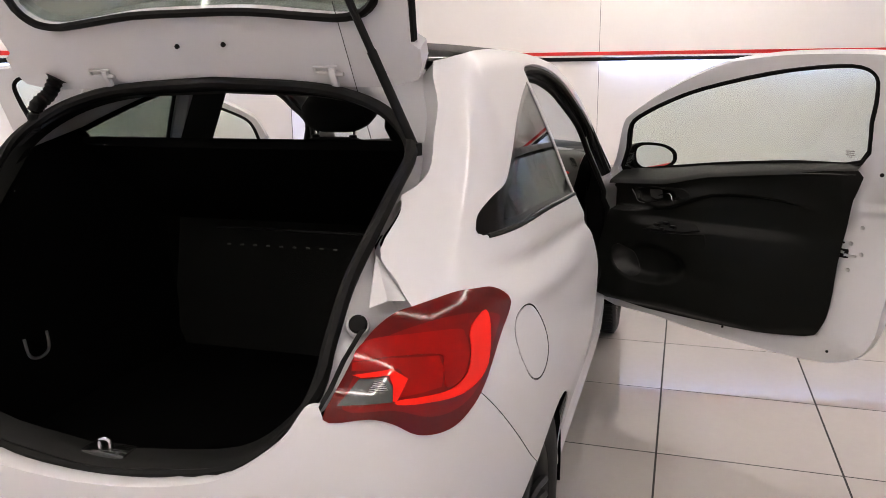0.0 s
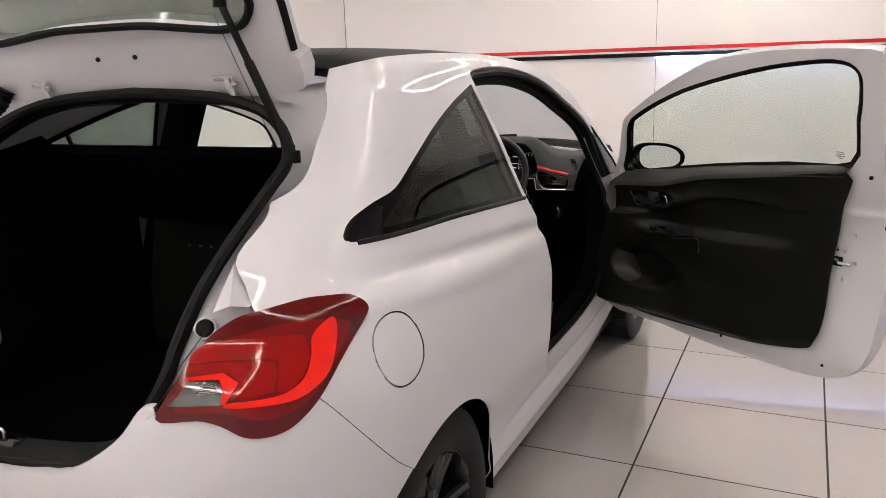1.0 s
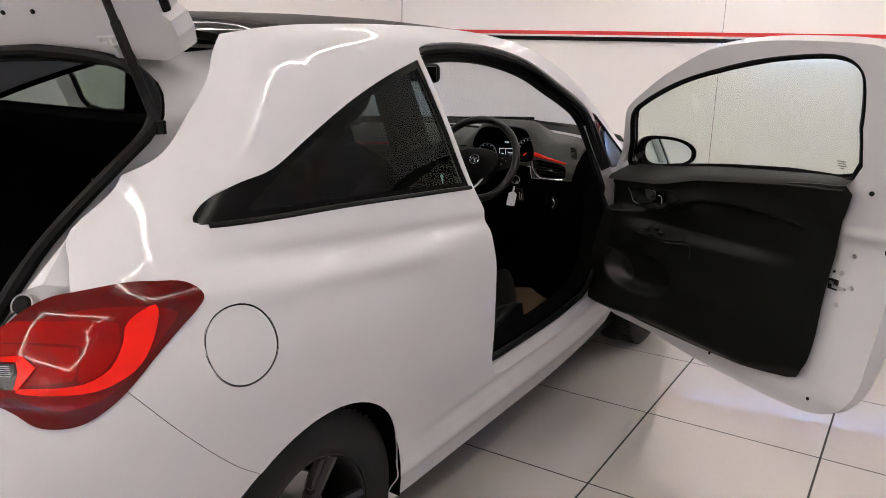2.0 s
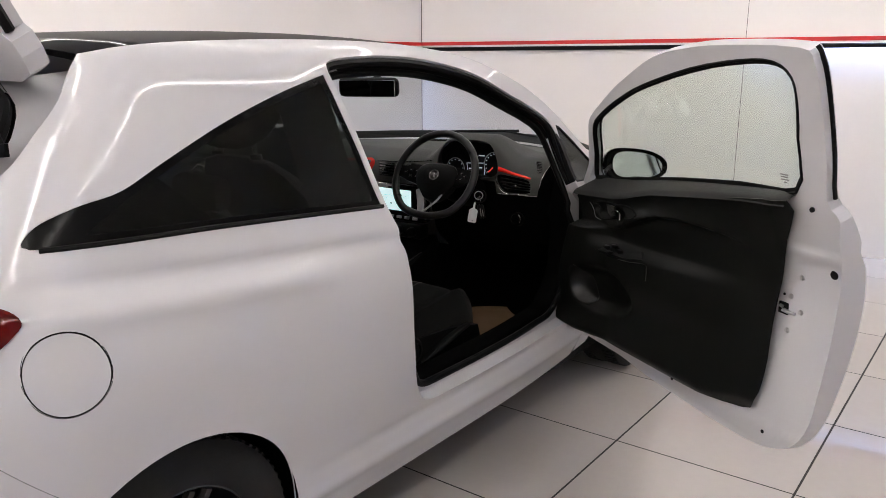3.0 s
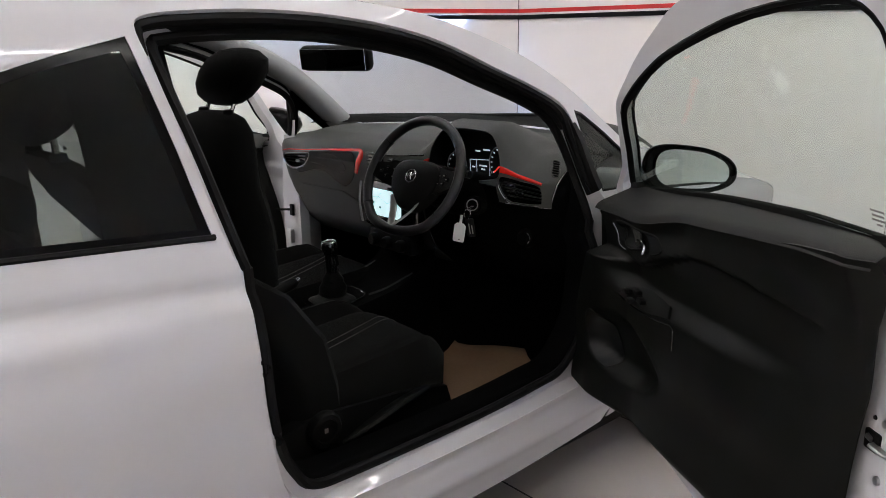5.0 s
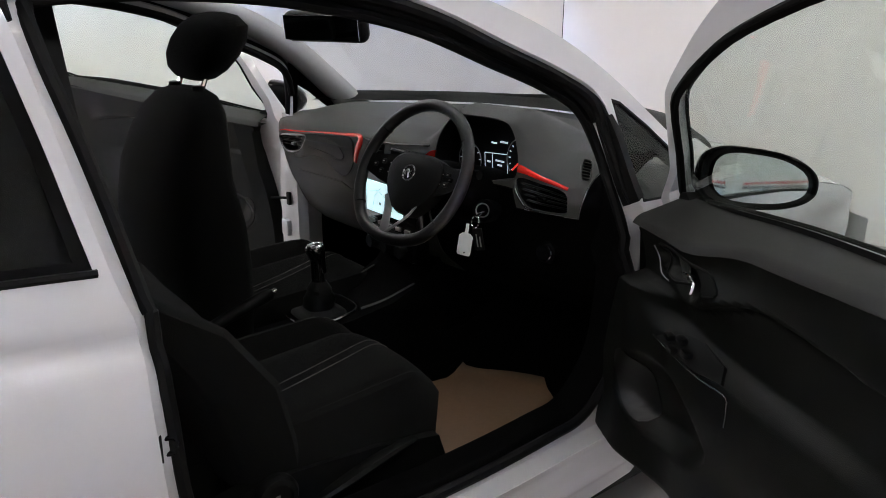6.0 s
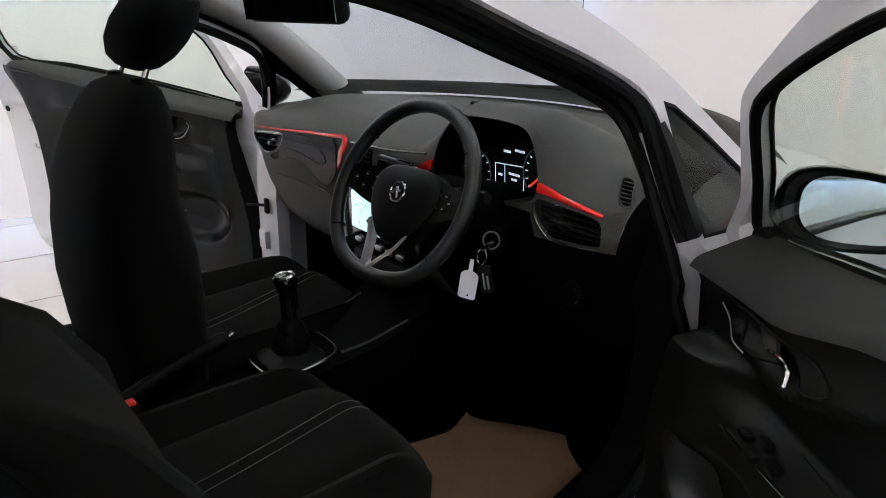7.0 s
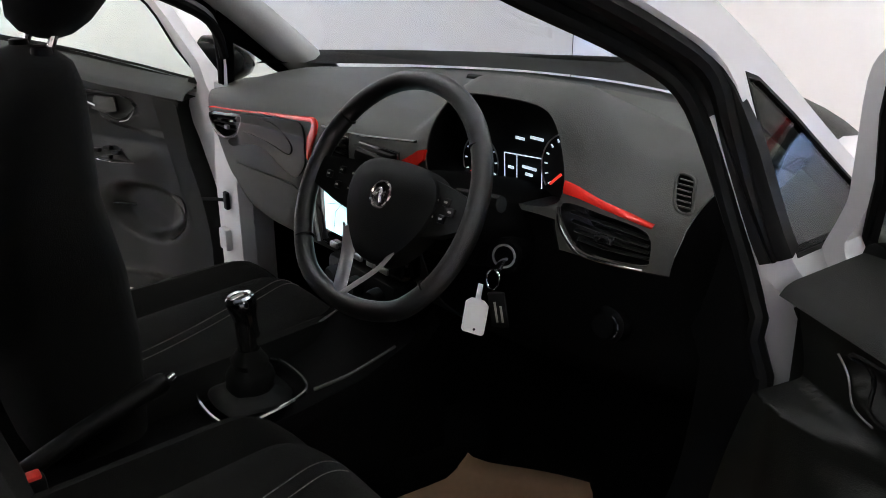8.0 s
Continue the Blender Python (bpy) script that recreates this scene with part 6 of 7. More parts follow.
# gloss facing on the passenger side
sheet("gloss_panel", curve2([(-0.50, 0.484), (-0.403, 0.474), (-0.30, 0.467), (-0.225, 0.460), (-0.205, 0.50), (-0.225, 0.56), (-0.287, 0.606), (-0.347, 0.592), (-0.403, 0.564), (-0.47, 0.562), (-0.58, 0.590), (-0.60, 0.578), (-0.53, 0.55)], 4, True), [], dash_surface, SURROUND, dash, "gloss black passenger facing", 0.005, 0.02, 1, 0.004)
ribbon("facing_line", [(-0.42, 0.478, 0.0015), (-0.32, 0.490, 0.0015), (-0.265, 0.525, 0.0015), (-0.29, 0.552, 0.0015), (-0.37, 0.540, 0.0015), (-0.48, 0.528, 0.0015)], PLASTIC, dash, "fine line round the lid in the facing", 0.0055)
sheet("glovebox", [(-0.60, 0.635), (-0.32, 0.630), (-0.22, 0.66), (-0.20, 0.80), (-0.60, 0.80)], [], dash_surface, SOFT, dash, "dark grey glovebox lid", 0.005, 0.03, 1, 0.004)
# demister slots along the top
for pts in ([(-0.175, 0.140, 0.005), (-0.10, 0.131, 0.005), (-0.033, 0.126, 0.005)], [(0.011, 0.132, 0.007), (0.11, 0.128, 0.007), (0.214, 0.128, 0.007)]):
    ribbon("demister_slot", pts, RUBBER, dash, "black demister slot", 0.010)

# dials, deep under the cowl
PANEL_Y = 1.785
bm = bmesh.new()
rim = [on_dash(x, v, -0.0005) for x, v in CLUSTER]
deep = [Vector((0.322 + (p.x - 0.322) * 0.98 - 0.012 - 0.050 * max(0.0, (0.40 - p.x) / 0.214), PANEL_Y + 0.004, 1.02 + (p.z - 1.02) * 0.95 - 0.012)) for p in rim]
loft(bm, [rim, deep], closed=True)
part("dial_hood", bm, PLASTIC, dash, "black lining under the dial cowl")
bm = bmesh.new()
bm.faces.new([bm.verts.new(p) for p in deep])
loft(bm, [deep, [p + Vector((0, 0.01, 0)) for p in deep]], closed=True)
cluster = part("instrument_panel", bm, RUBBER, dash, "black instrument panel with lit dials", smooth=False)


def dial(x, z, r, a0, a1, needle):
    bm = bmesh.new()
    sweep(bm, [(x + r * math.cos(radians(a)), PANEL_Y - 0.004, z + r * math.sin(radians(a))) for a in [a0 + (a1 - a0) * k / 24 for k in range(25)]], 0.0013, 6)
    part("dial_ring", bm, SILVER, cluster, "pale dial ring")
    bm = bmesh.new()
    for k in range(11):
        a = radians(a0 + (a1 - a0) * k / 10)
        box(bm, (r * 0.80, -0.001, -0.001), (r * 0.90, 0.001, 0.001), 0, Matrix.Translation((x, PANEL_Y - 0.003, z)) @ Matrix.Rotation(-a, 4, "Y"))
    part("dial_marks", bm, DIALGLOW, cluster, "lit white dial marks", smooth=False)
    bm = bmesh.new()
    box(bm, (r * 0.25, -0.0012, -0.0018), (r * 0.80, 0.0012, 0.0018), 0, Matrix.Translation((x, PANEL_Y - 0.006, z)) @ Matrix.Rotation(-radians(needle), 4, "Y"))
    part("needle", bm, REDGLOW, cluster, "lit red needle", smooth=False)


dial(0.203, 0.972, 0.046, 235, -50, 225)
dial(0.405, 1.000, 0.055, 218, 20, 222)
bm = bmesh.new()
y_d = PANEL_Y - 0.003
for a, b in (((0.262, 1.000), (0.349, 1.006)), ((0.266, 0.944), (0.352, 0.957)), ((0.262, 1.000), (0.266, 0.944)), ((0.349, 1.006), (0.352, 0.957)), ((0.292, 1.002), (0.295, 0.948))):
    sweep(bm, [(a[0], y_d, a[1]), (b[0], y_d, b[1])], 0.0011, 4)
part("display_frame", bm, DIALGLOW, cluster, "lit display frame", smooth=False)
for x, w, z in ((0.322, 0.032, 0.985), (0.322, 0.016, 0.974), (0.298, 0.020, 1.030), (0.336, 0.028, 1.036), (0.316, 0.030, 0.936), (0.279, 0.012, 0.978)):
    bm = bmesh.new()
    box(bm, (x - w / 2, y_d - 0.001, z - 0.0022), (x + w / 2, y_d + 0.001, z + 0.0022))
    part("display_bar", bm, DIALGLOW, cluster, "lit bar of small writing", smooth=False)


# centre stack: screen, buttons, heater knobs
bm = bmesh.new()
box(bm, (-0.175, 1.665, 0.735), (0.125, 1.72, 0.905), 0.02, Matrix.Identity(4), 3)
stack = part("console_face", bm, GLOSSBLACK, dash, "gloss black centre console face")
strip("stack_trim", [(-0.170, 1.662, 0.89), (-0.182, 1.662, 0.82), (-0.168, 1.662, 0.745)], 0.004, SILVER, stack, "satin stack trim", 1.0)
bm = bmesh.new()
box(bm, (-0.135, 1.6600, 0.782), (0.050, 1.6655, 0.875), 0.002)
part("touch_screen", bm, SCREENGLOW, stack, "lit pale blue touch screen", smooth=False)
bm = bmesh.new()
sweep(bm, [(-0.12, 1.6595, 0.84), (-0.07, 1.6595, 0.85), (-0.02, 1.6595, 0.83), (0.04, 1.6595, 0.855)], 0.0006, 4)
sweep(bm, [(-0.10, 1.6595, 0.79), (-0.09, 1.6595, 0.83), (-0.05, 1.6595, 0.865)], 0.0006, 4)
lathe(bm, [(0.0, 0.001), (0.005, 0.001), (0.005, 0.0)], Matrix.Translation((-0.06, 1.66, 0.812)) @ pose(0, 0, 0, 90, 0, 0), 10)
part("map_lines", bm, STITCH, stack, "thin map lines on the screen", smooth=False)
for k in range(5):
    bm = bmesh.new()
    box(bm, (-0.12 + 0.045 * k, 1.659, 0.748), (-0.095 + 0.045 * k, 1.666, 0.760), 0.002)
    part("button", bm, SILVER, stack, "satin button")
bm = bmesh.new()
box(bm, (-0.13, 1.655, 0.665), (0.11, 1.72, 0.735), 0.015)
heater = part("heater_panel", bm, PLASTIC, dash, "black heater control panel")
for x in (-0.085, -0.01, 0.065):
    bm = bmesh.new()
    lathe(bm, [(0.022, 0.0), (0.021, 0.018), (0.017, 0.023), (0.0, 0.023)], Matrix.Translation((x, 1.656, 0.698)) @ pose(0, 0, 0, 90, 0, 0), 20)
    knob = part("heater_knob", bm, PLASTIC, heater, "black heater knob")
# lower driver's side: column shroud, ignition, light switch
bm = bmesh.new()
sweep(bm, [(0.31, 1.79, 0.885), (0.31, 1.68, 0.915), (0.305, 1.60, 0.945), (0.302, 1.56, 0.96)], [0.105, 0.100, 0.085, 0.06], 18, False, 0.72, (0, 0, 1))
column = part("steering_column", bm, SHADEBLACK, dash, "black steering column shroud")
for s in (-1, 1):
    strip("column_stalk", [(0.30 + s * 0.06, 1.60, 0.985), (0.30 + s * 0.13, 1.59, 0.995), (0.30 + s * 0.175, 1.58, 1.0)], (0.008, 0.012), PLASTIC, column, "black control stalk", 0.7)
bm = bmesh.new()
mi = Matrix.Translation((0.418, 1.642, 0.895)) @ pose(0, 0, 0, 78, 0, 30)
lathe(bm, [(0.030, -0.06), (0.027, -0.004), (0.022, 0.0), (0.010, -0.002), (0.0, -0.002)], mi, 24)
lock = part("ignition_barrel", bm, SHADEBLACK, column, "black ignition lock")
bm = bmesh.new()
sweep(bm, [mi @ Vector((0.0165 * math.cos(a), 0.0165 * math.sin(a), 0.001)) for a in [k * math.tau / 24 for k in range(24)]], 0.0018, 6, True)
part("lock_ring", bm, SILVER, lock, "thin satin lock ring")
bm = bmesh.new()
ml = Matrix.Translation((0.532, 1.752, 0.795)) @ pose(0, 0, 0, 82, 0, 8)
lathe(bm, [(0.030, -0.02), (0.028, 0.004), (0.024, 0.006), (0.018, 0.016), (0.0, 0.018)], ml, 28)
switch = part("light_switch", bm, SHADEBLACK, dash, "round black headlamp switch")
bm = bmesh.new()
sweep(bm, [ml @ Vector((0.020 * math.cos(radians(a)), 0.020 * math.sin(radians(a)), 0.010)) for a in range(-60, 65, 12)], 0.0026, 6)
part("switch_crescent", bm, CHROME, switch, "bright crescent on the switch")

# ---- steering wheel ----
SW = Matrix.Translation((0.287, 1.522, 0.978)) @ pose(0, 0, 0, 90 - 28, 0, 5)
HUB = SW @ Matrix.Translation((0.003, 0, -0.020))


def dish(x, y, h):
    """A point of the wheel's middle, which lies deeper than its rim."""
    r = math.hypot(x, y)
    return SW @ Vector((x + 0.003 * (1 - step(0.09, 0.165, r)), y, h - 0.020 * (1 - step(0.09, 0.165, r))))


sw = new("steering_wheel")
sw.parent = car
sw["label"] = "black leather steering wheel with satin spokes"
bm = bmesh.new()
pts = []
for k in range(64):
    a = k * math.tau / 64
    r = 0.179 if math.sin(a) > -0.8 else 0.179 - 0.012 * ((-math.sin(a) - 0.8) / 0.2)
    pts.append(SW @ Vector((r * math.cos(a), r * math.sin(a), 0.0)))
sweep(bm, pts, 0.0150, 14, True, 1.0, SW.to_3x3() @ Vector((0, 0, 1)))
part("rim", bm, LEATHER, sw, "black leather rim")
for a in (35, 145, 215, 325):
    bm = bmesh.new()
    c = SW @ Vector((0.176 * math.cos(radians(a)), 0.176 * math.sin(radians(a)), 0))
    mt = Matrix.Translation(c) @ SW.to_3x3().to_4x4() @ Matrix.Rotation(radians(a), 4, "Z") @ pose(0, 0, 0, 90, 0, 0)
    lathe(bm, [(0.0152, -0.0012), (0.0157, 0.0), (0.0152, 0.0012)], mt, 20)
    part("rim_seam", bm, RUBBER, sw, "seam in the leather")
bm = bmesh.new()
rows = []
for k, h in ((1.0, -0.02), (1.0, 0.002), (0.96, 0.014), (0.82, 0.022), (0.5, 0.028), (0.2, 0.030)):
    row = []
    for j in range(36):
        a = j * math.tau / 36
        c, q = math.cos(a), math.sin(a)
        x = 0.098 * (abs(c) ** 0.7) * (1 if c > 0 else -1) * (1.0 if q > -0.05 else 1.0 + 0.40 * q)
        y = (0.058 if q > 0 else 0.100) * (abs(q) ** 0.75) * (1 if q > 0 else -1)
        row.append(HUB @ Vector((x * k, y * k, h)))
    rows.append(row)
loft(bm, rows, closed=True, caps=True)
bmesh.ops.recalc_face_normals(bm, faces=bm.faces)
part("airbag_cover", bm, PLASTIC, sw, "black airbag cover")
for s in (-1, 1):
    bm = bmesh.new()
    rows = [[dish(s * x, y, h) for x, y, h in r] for r in (
        [(0.07, 0.045, 0.006), (0.07, 0.045, -0.012), (0.07, -0.04, -0.012), (0.07, -0.04, 0.006)],
        [(0.12, 0.038, 0.004), (0.12, 0.038, -0.012), (0.12, -0.03, -0.012), (0.12, -0.03, 0.004)],
        [(0.166, 0.030, 0.004), (0.166, 0.030, -0.008), (0.166, -0.014, -0.008), (0.166, -0.014, 0.004)])]
    loft(bm, rows, closed=True, caps=True)
    bmesh.ops.recalc_face_normals(bm, faces=bm.faces)
    part("spoke", bm, PLASTIC, sw, "black spoke with buttons")
    for x, y in ((0.095, 0.018), (0.118, 0.018), (0.095, -0.006), (0.118, -0.006), (0.137, 0.006)):
        seat_m = SW @ Matrix.Translation((0, 0, 0.002 - 0.020 * (1 - step(0.09, 0.165, math.hypot(x, y)))))
        bm = bmesh.new()
        box(bm, (s * x - 0.007, y - 0.006, 0.003), (s * x + 0.007, y + 0.006, 0.008), 0.002, seat_m)
        part("button", bm, PLASTIC, sw)
        bm = bmesh.new()
        box(bm, (s * x - 0.003, y - 0.0015, 0.0075), (s * x + 0.003, y + 0.0015, 0.0085), 0, seat_m)
        part("button_symbol", bm, STITCH, sw, smooth=False)
    if s < 0:
        line, width = ((-0.062, -0.060, 0.012), (-0.046, -0.095, 0.010), (-0.028, -0.130, 0.008), (-0.018, -0.160, 0.004)), 0.015
    else:
        line, width = ((0.052, -0.064, 0.014), (0.034, -0.100, 0.013), (0.008, -0.138, 0.011), (-0.010, -0.158, 0.008)), 0.0045
    bm = bmesh.new()
    sweep(bm, spline([dish(*p) for p in line], 5), width, 8, False, 0.4, SW.to_3x3() @ Vector((0, 0, 1)))
    part("lower_spoke", bm, SILVER, sw, "satin silver lower spoke")
bm = bmesh.new()
lathe(bm, [(0.0, 0.0305), (0.019, 0.0305), (0.020, 0.029), (0.020, 0.02)], HUB, 28)
part("badge_disc", bm, GLOSSBLACK, sw, "dark round badge")
bm = bmesh.new()
sweep(bm, [HUB @ Vector((0.0195 * math.cos(a), 0.0195 * math.sin(a), 0.0305)) for a in [k * math.tau / 28 for k in range(28)]], 0.0024, 6, True)
sweep(bm, spline([HUB @ Vector(p) for p in ((-0.013, -0.004, 0.0315), (-0.004, 0.008, 0.0315), (0.004, 0.0, 0.0315), (0.012, 0.006, 0.0315))], 4), 0.003, 6)
sweep(bm, [HUB @ Vector((-0.002, 0.004, 0.0315)), HUB @ Vector((0.006, -0.012, 0.0315))], 0.0025, 6)
part("badge", bm, CHROME, sw, "bright plain badge")

# ---- console, gear lever, handbrake ----
bm = bmesh.new()
rows = []
for y, w, z in ((0.85, 0.085, 0.50), (1.0, 0.085, 0.52), (1.22, 0.09, 0.53), (1.32, 0.105, 0.535), (1.45, 0.12, 0.55), (1.58, 0.13, 0.575), (1.68, 0.135, 0.62), (1.74, 0.135, 0.68)):
    rows.append([Vector((x, y, zz)) for x, zz in ((-w - 0.03, 0.30), (-w - 0.01, z - 0.03), (-w + 0.01, z), (-w + 0.04, z - 0.006), (0, z - 0.012), (w - 0.04, z - 0.006), (w - 0.01, z), (w + 0.01, z - 0.03), (w + 0.03, 0.30))])
loft(bm, rows)
console = part("centre_console", bm, SHADEBLACK, car, "black plastic centre console")
ringp = spline([(0.075, 1.34, 0.548), (0.0, 1.325, 0.545), (-0.075, 1.34, 0.548), (-0.088, 1.41, 0.556), (-0.075, 1.485, 0.566), (0.0, 1.50, 0.568), (0.075, 1.485, 0.566), (0.088, 1.41, 0.556)], 5, True)
bm = bmesh.new()
sweep(bm, ringp, 0.004, 6, True)
part("gear_surround", bm, CHROME, console, "bright gear lever surround")
bm = bmesh.new()
gl_m = Matrix.Translation((0.0, 1.41, 0.55))
rows = []
for k, z, dy in ((0.98, 0.0, 0), (0.92, 0.005, 0), (0.70, 0.010, 0.0), (0.56, 0.018, 0.0), (0.55, 0.028, 0.0), (0.57, 0.040, 0.002), (0.52, 0.052, 0.004), (0.43, 0.062, 0.004), (0.44, 0.072, 0.004), (0.33, 0.084, 0.004), (0.26, 0.094, 0.004)):
    rows.append([gl_m @ Vector((0.074 * k * abs(math.cos(a)) ** 0.7 * (1 if math.cos(a) > 0 else -1) * (1 + 0.08 * math.sin(5 * a + z * 70)), 0.072 * k * abs(math.sin(a)) ** 0.7 * (1 if math.sin(a) > 0 else -1) + dy, z)) for a in [j * math.tau / 24 for j in range(24)]])
loft(bm, rows, closed=True)
part("gear_gaiter", bm, PLASTIC, console, "black leather gear gaiter")
bm = bmesh.new()
sweep(bm, [(0.0, 1.412, 0.63), (-0.005, 1.412, 0.70)], 0.018, 12)
lathe(bm, [(0.0185, -0.062), (0.0190, -0.045), (0.0215, -0.022), (0.0265, 0.0), (0.0265, 0.010), (0.024, 0.016)], Matrix.Translation((-0.008, 1.412, 0.725)) @ pose(0, 0, 0, 8, -4, 0), 20)
knob = part("gear_knob", bm, GLOSSBLACK, console, "gloss black gear knob")
bm = bmesh.new()
lathe(bm, [(0.0255, 0.011), (0.0255, 0.017), (0.0215, 0.021), (0.019, 0.0195)], Matrix.Translation((-0.008, 1.412, 0.725)) @ pose(0, 0, 0, 8, -4, 0), 20)
part("knob_ring", bm, CHROME, knob, "chrome ring round the knob cap")
bm = bmesh.new()
lathe(bm, [(0.0192, 0.0185), (0.012, 0.0205), (0.0, 0.021)], Matrix.Translation((-0.008, 1.412, 0.725)) @ pose(0, 0, 0, 8, -4, 0), 20)
part("knob_cap", bm, GLOSSBLACK, knob, "gloss black knob cap with the gear pattern")
bm = bmesh.new()
sweep(bm, spline([(0.02, 0.98, 0.545), (0.03, 1.10, 0.60), (0.04, 1.20, 0.64), (0.042, 1.25, 0.655)], 5), [0.014, 0.015, 0.016, 0.016, 0.016, 0.016, 0.016, 0.016, 0.017, 0.017, 0.017, 0.018, 0.018, 0.018, 0.017, 0.014], 10)
brake = part("handbrake", bm, PLASTIC, console, "black handbrake lever")
bm = bmesh.new()
lathe(bm, [(0.0, 0.012), (0.007, 0.012), (0.008, 0.0)], Matrix.Translation((0.0425, 1.254, 0.657)) @ pose(0, 0, 0, -62, 0, 0), 10)
part("brake_button", bm, CHROME, brake, "chrome release button")
strip("console_line", [(0.10, 0.95, 0.53), (0.095, 1.1, 0.535), (0.10, 1.25, 0.54)], 0.0025, SILVER, console, "faint bright console edge", 1.0)
bm = bmesh.new()
box(bm, (0.082, 0.985, 0.52), (0.112, 1.045, 0.60), 0.006)
buckle = part("belt_buckle", bm, PLASTIC, car, "black seat belt buckle")
bm = bmesh.new()
box(bm, (0.086, 0.99, 0.598), (0.108, 1.04, 0.606), 0.003)
part("buckle_button", bm, SEATRED, buckle, "red release button")
strip("tray_edge", [(0.085, 1.495, 0.568), (0.100, 1.56, 0.582), (0.108, 1.66, 0.612)], 0.0035, SOFT, console, "dark grey edge of the console tray", 0.6)
strip("tray_edge", [(-0.085, 1.495, 0.568), (-0.095, 1.56, 0.582), (-0.100, 1.66, 0.612)], 0.0035, SOFT, console, "dark grey edge of the console tray", 0.6)

# rear-view mirror
bm = bmesh.new()
mr = Matrix.Translation((0.005, 1.455, 1.316)) @ pose(0, 0, 0, 8, 0, 25)
box(bm, (-0.125, -0.012, -0.039), (0.125, 0.035, 0.039), 0.022, mr, 4)
rvm = part("rear_view_mirror", bm, PLASTIC, car, "black rear-view mirror")
bm = bmesh.new()
box(bm, (-0.113, -0.0145, -0.031), (0.113, -0.0118, 0.031), 0.001, mr)
part("mirror_glass", bm, MIRROR, rvm, "silvered mirror glass", smooth=False)
bm = bmesh.new()
sweep(bm, [mr @ Vector((0, 0.03, 0.0)), (0.0, 1.52, 1.36), (0.0, 1.55, 1.42)], [0.016, 0.012, 0.018], 10)
part("mirror_stem", bm, PLASTIC, rvm, "black mirror stem")
# wiper blades below the windscreen
for a, b in (((-0.50, 2.22, 1.050), (0.10, 2.465, 1.080)), ((-0.02, 2.465, 1.075), (0.55, 2.21, 1.045))):
    strip("wiper", [a, ((a[0] + b[0]) / 2, (a[1] + b[1]) / 2 + 0.02, (a[2] + b[2]) / 2 + 0.004), b], 0.007, RUBBER, car, "black wiper blade", 0.7)
bm = bmesh.new()
loft(bm, [[Vector((0.70 * s, 2.42 - 0.46 * abs(s) ** 2.2 - d - 0.05 * (1 - s), 1.046 + h)) for s in [-1 + k / 10 for k in range(21)]] for d, h in ((0.06, 0.0), (0.0, 0.014), (-0.06, 0.026), (-0.12, 0.020), (-0.20, -0.02))])
part("scuttle", bm, PLASTIC, car, "black scuttle panel")

# ---- loose things in the car ----
keys = thing("car_keys", "car key with a white paper tag hanging from the ignition", "keys", Matrix.Translation((0.427, 1.625, 0.893)))


def local(p):
    return Vector(p) - Vector((0.427, 1.625, 0.893))


bm = bmesh.new()
sweep(bm, [local((0.425, 1.636, 0.895)), local((0.444, 1.604, 0.890))], 0.006, 8, False, 0.4)
part("key_blade", bm, CHROME, keys, "bright key blade")
bm = bmesh.new()
sweep(bm, [local((0.447, 1.594, 0.880)) + Vector((0.013 * math.cos(a), 0.003 * math.sin(a), 0.014 * math.sin(a))) for a in [k * math.tau / 16 for k in range(16)]], 0.0016, 6, True)
part("key_ring", bm, CHROME, keys, "steel key ring")
TAG = Matrix.Translation(local((0.441, 1.568, 0.829))) @ pose(0, 0, 0, 4, 9, 34)
bm = bmesh.new()
loft(bm, [[TAG @ Vector((x, y, z)) for x, z in ((-0.017, -0.026), (-0.014, -0.030), (0.014, -0.030), (0.017, -0.026), (0.017, 0.020), (0.010, 0.027), (0.004, 0.028), (0.0035, 0.052), (-0.0035, 0.052), (-0.004, 0.028), (-0.010, 0.027), (-0.017, 0.020))] for y in (-0.0006, 0.0006)], closed=True, caps=True)
bmesh.ops.recalc_face_normals(bm, faces=bm.faces)
part("paper_tag", bm, CARD, keys, "white paper price tag", smooth=False)
bm = bmesh.new()
lathe(bm, [(0.0, 0.0), (0.0018, 0.0), (0.0018, 0.0016)], TAG @ Matrix.Translation((0.002, -0.0006, -0.022)) @ pose(0, 0, 0, 90, 0, 0), 8)
part("tag_hole", bm, RUBBER, keys, "small dark hole in the tag")
FOB = Matrix.Translation(local((0.470, 1.585, 0.846))) @ pose(0, 0, 0, 5, -8, 30)
bm = bmesh.new()
box(bm, (-0.013, -0.004, -0.030), (0.013, 0.004, 0.026), 0.004, FOB)
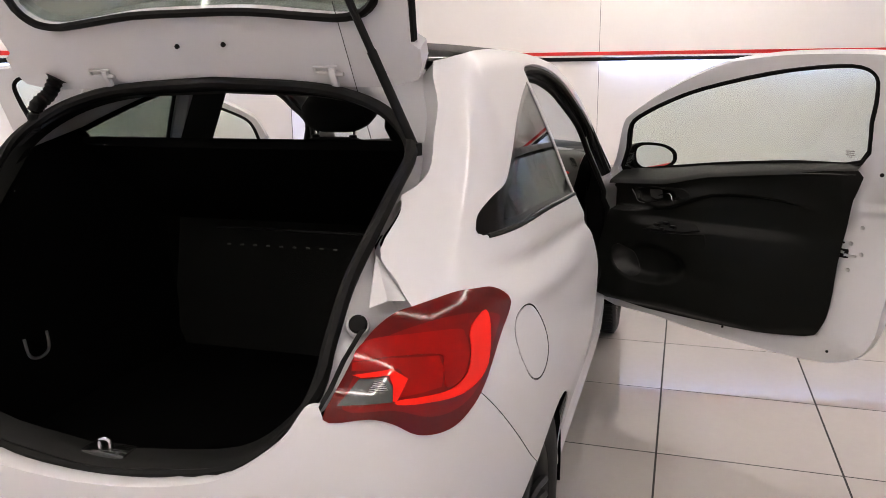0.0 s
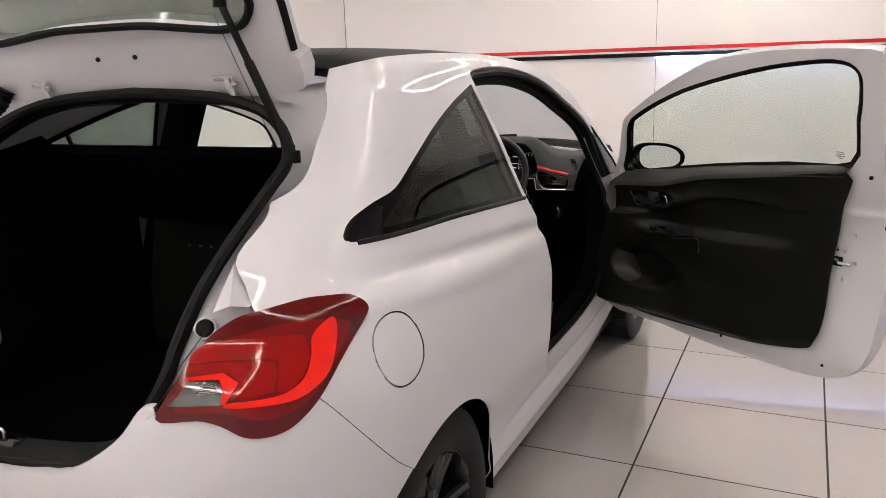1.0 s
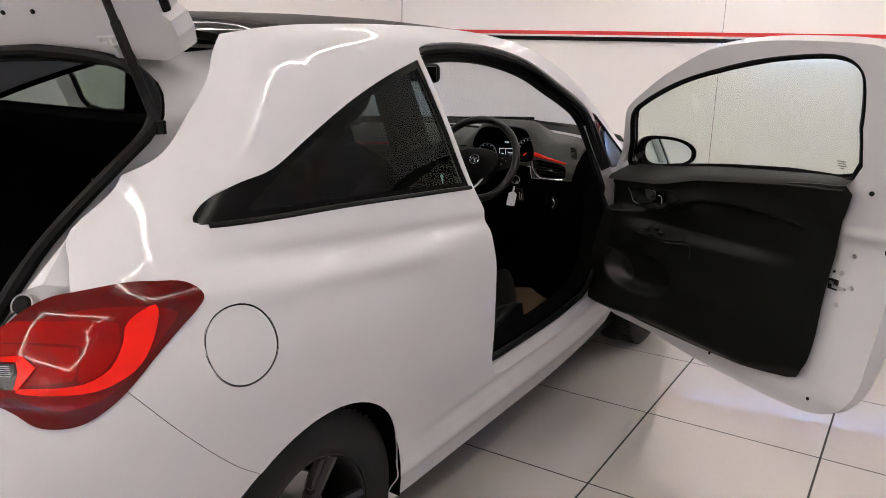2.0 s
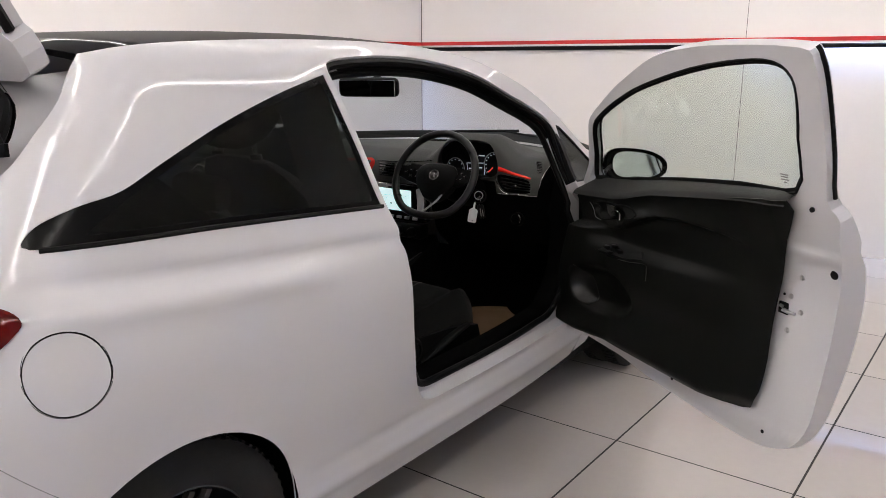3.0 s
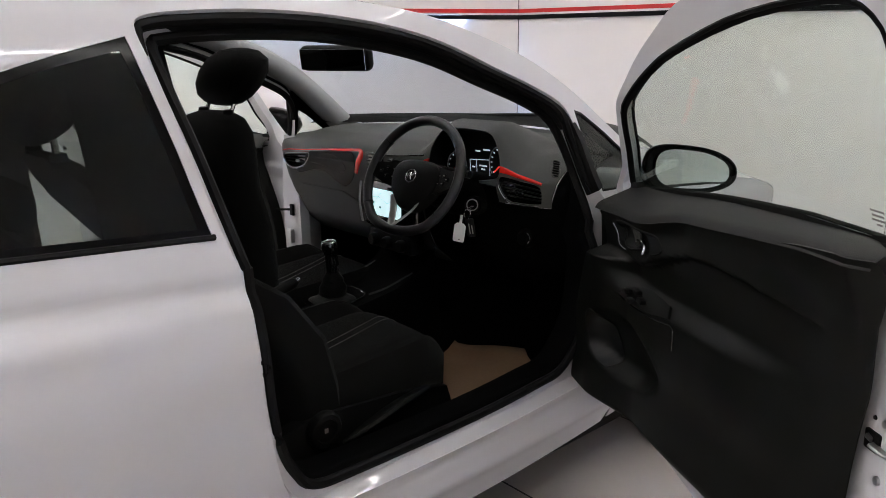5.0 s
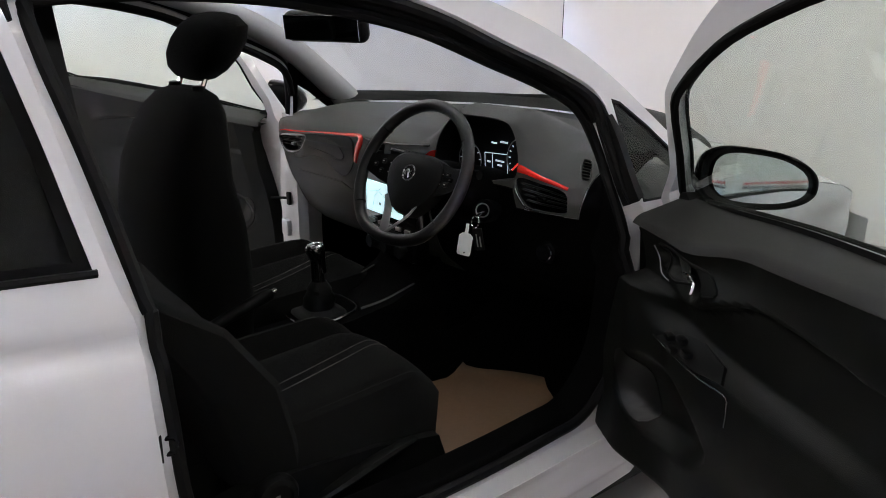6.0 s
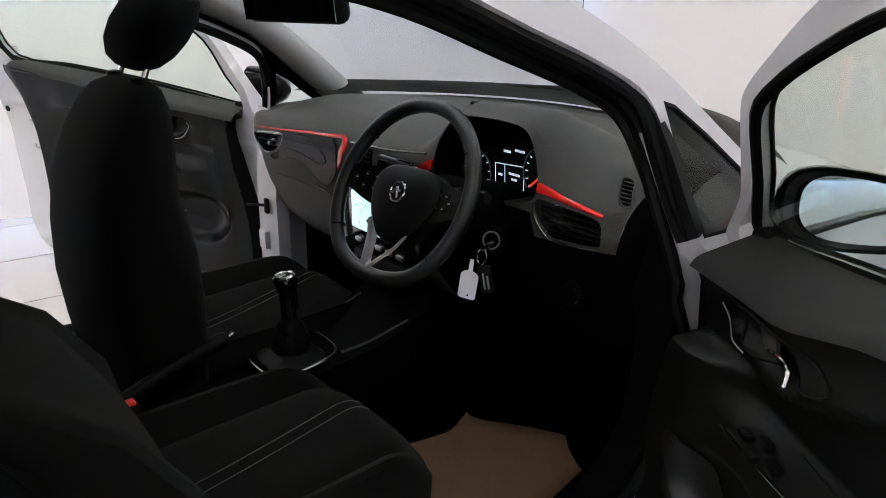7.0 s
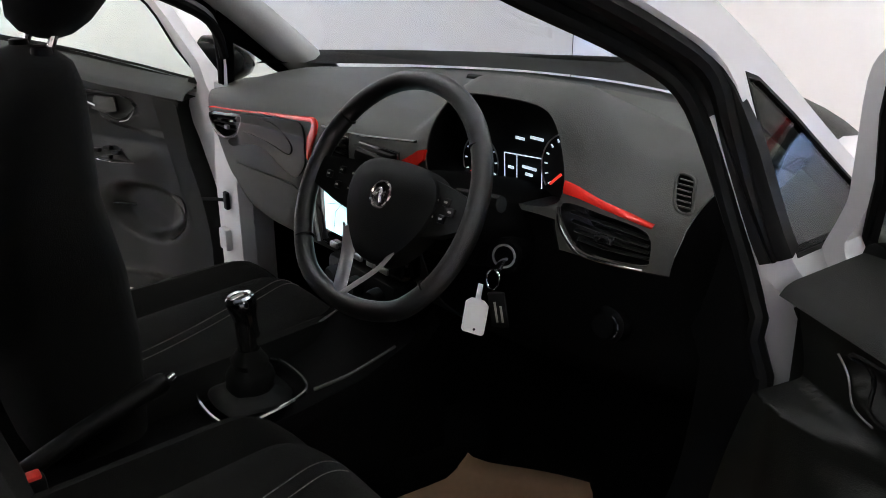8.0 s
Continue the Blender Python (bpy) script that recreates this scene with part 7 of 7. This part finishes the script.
fob = part("key_fob", bm, PLASTIC, keys, "black leather key fob")
bm = bmesh.new()
for k in range(2):
    box(bm, (-0.004 + 0.008 * k, -0.0046, -0.020), (-0.001 + 0.008 * k, -0.0038, 0.012 - 0.006 * k), 0, FOB)
part("fob_lettering", bm, STITCH, fob, smooth=False)

# brown paper mat in the driver's footwell
bm = bmesh.new()
n = 12
grid = []
for i in range(n + 1):
    row = []
    for j in range(n + 1):
        s, t = i / n, j / n
        a = Vector((0.12, 1.40)).lerp(Vector((0.09, 1.74)), t)
        b = Vector((0.60, 1.46)).lerp(Vector((0.47, 1.955)), t)
        p = a.lerp(b, s)
        z = 0.328 + 0.006 * math.sin(7 * s + 3 * t) + 0.008 * noise.noise((p.x * 6, p.y * 6, 0.3)) + 0.10 * step(0.20, 0.0, s) + 0.06 * step(0.3, 0.0, s) * step(0.7, 1.0, t) + 0.02 * step(0.85, 1.0, t)
        row.append(Vector((p.x, p.y, z)))
    grid.append(row)
loft(bm, grid)
mat_ob = part("paper_mat", bm, PAPER, None)
sol = mat_ob.modifiers.new("thickness", "SOLIDIFY")
sol.thickness = 0.0012
tagged(mat_ob, "creased brown kraft paper mat on the driver's footwell", "floor mat")

# ---- floor tiles ----
TILE_W, JOINT, X0, Y0 = 0.643, 0.0065, 1.045, 1.680
bm = bmesh.new()
box(bm, (-7.0, -4.6, -0.12), (5.6, 6.6, -0.0009))
floor = tagged(part("floor", bm, GROUT, smooth=False), "polished cream floor tiles with dark joints", "floor", kind="structure")
me = bpy.data.meshes.new("tile")
bm = bmesh.new()
h = TILE_W / 2 - JOINT / 2
box(bm, (-h, -h, -0.012), (h, h, 0.0), 0.0012, None, 1)
bm.to_mesh(me)
bm.free()
me.materials.append(TILE)
for i in range(-9, 7):
    for j in range(-9, 7):
        x, y = X0 + (i + 0.5) * TILE_W, Y0 + (j + 0.5) * TILE_W
        if x > 5.2 or y > 6.0 or x < -5.4 or y < -4.3:
            continue
        ob = new("tile", me)
        ob.location = (x, y, 0.0)
        ob.parent = floor
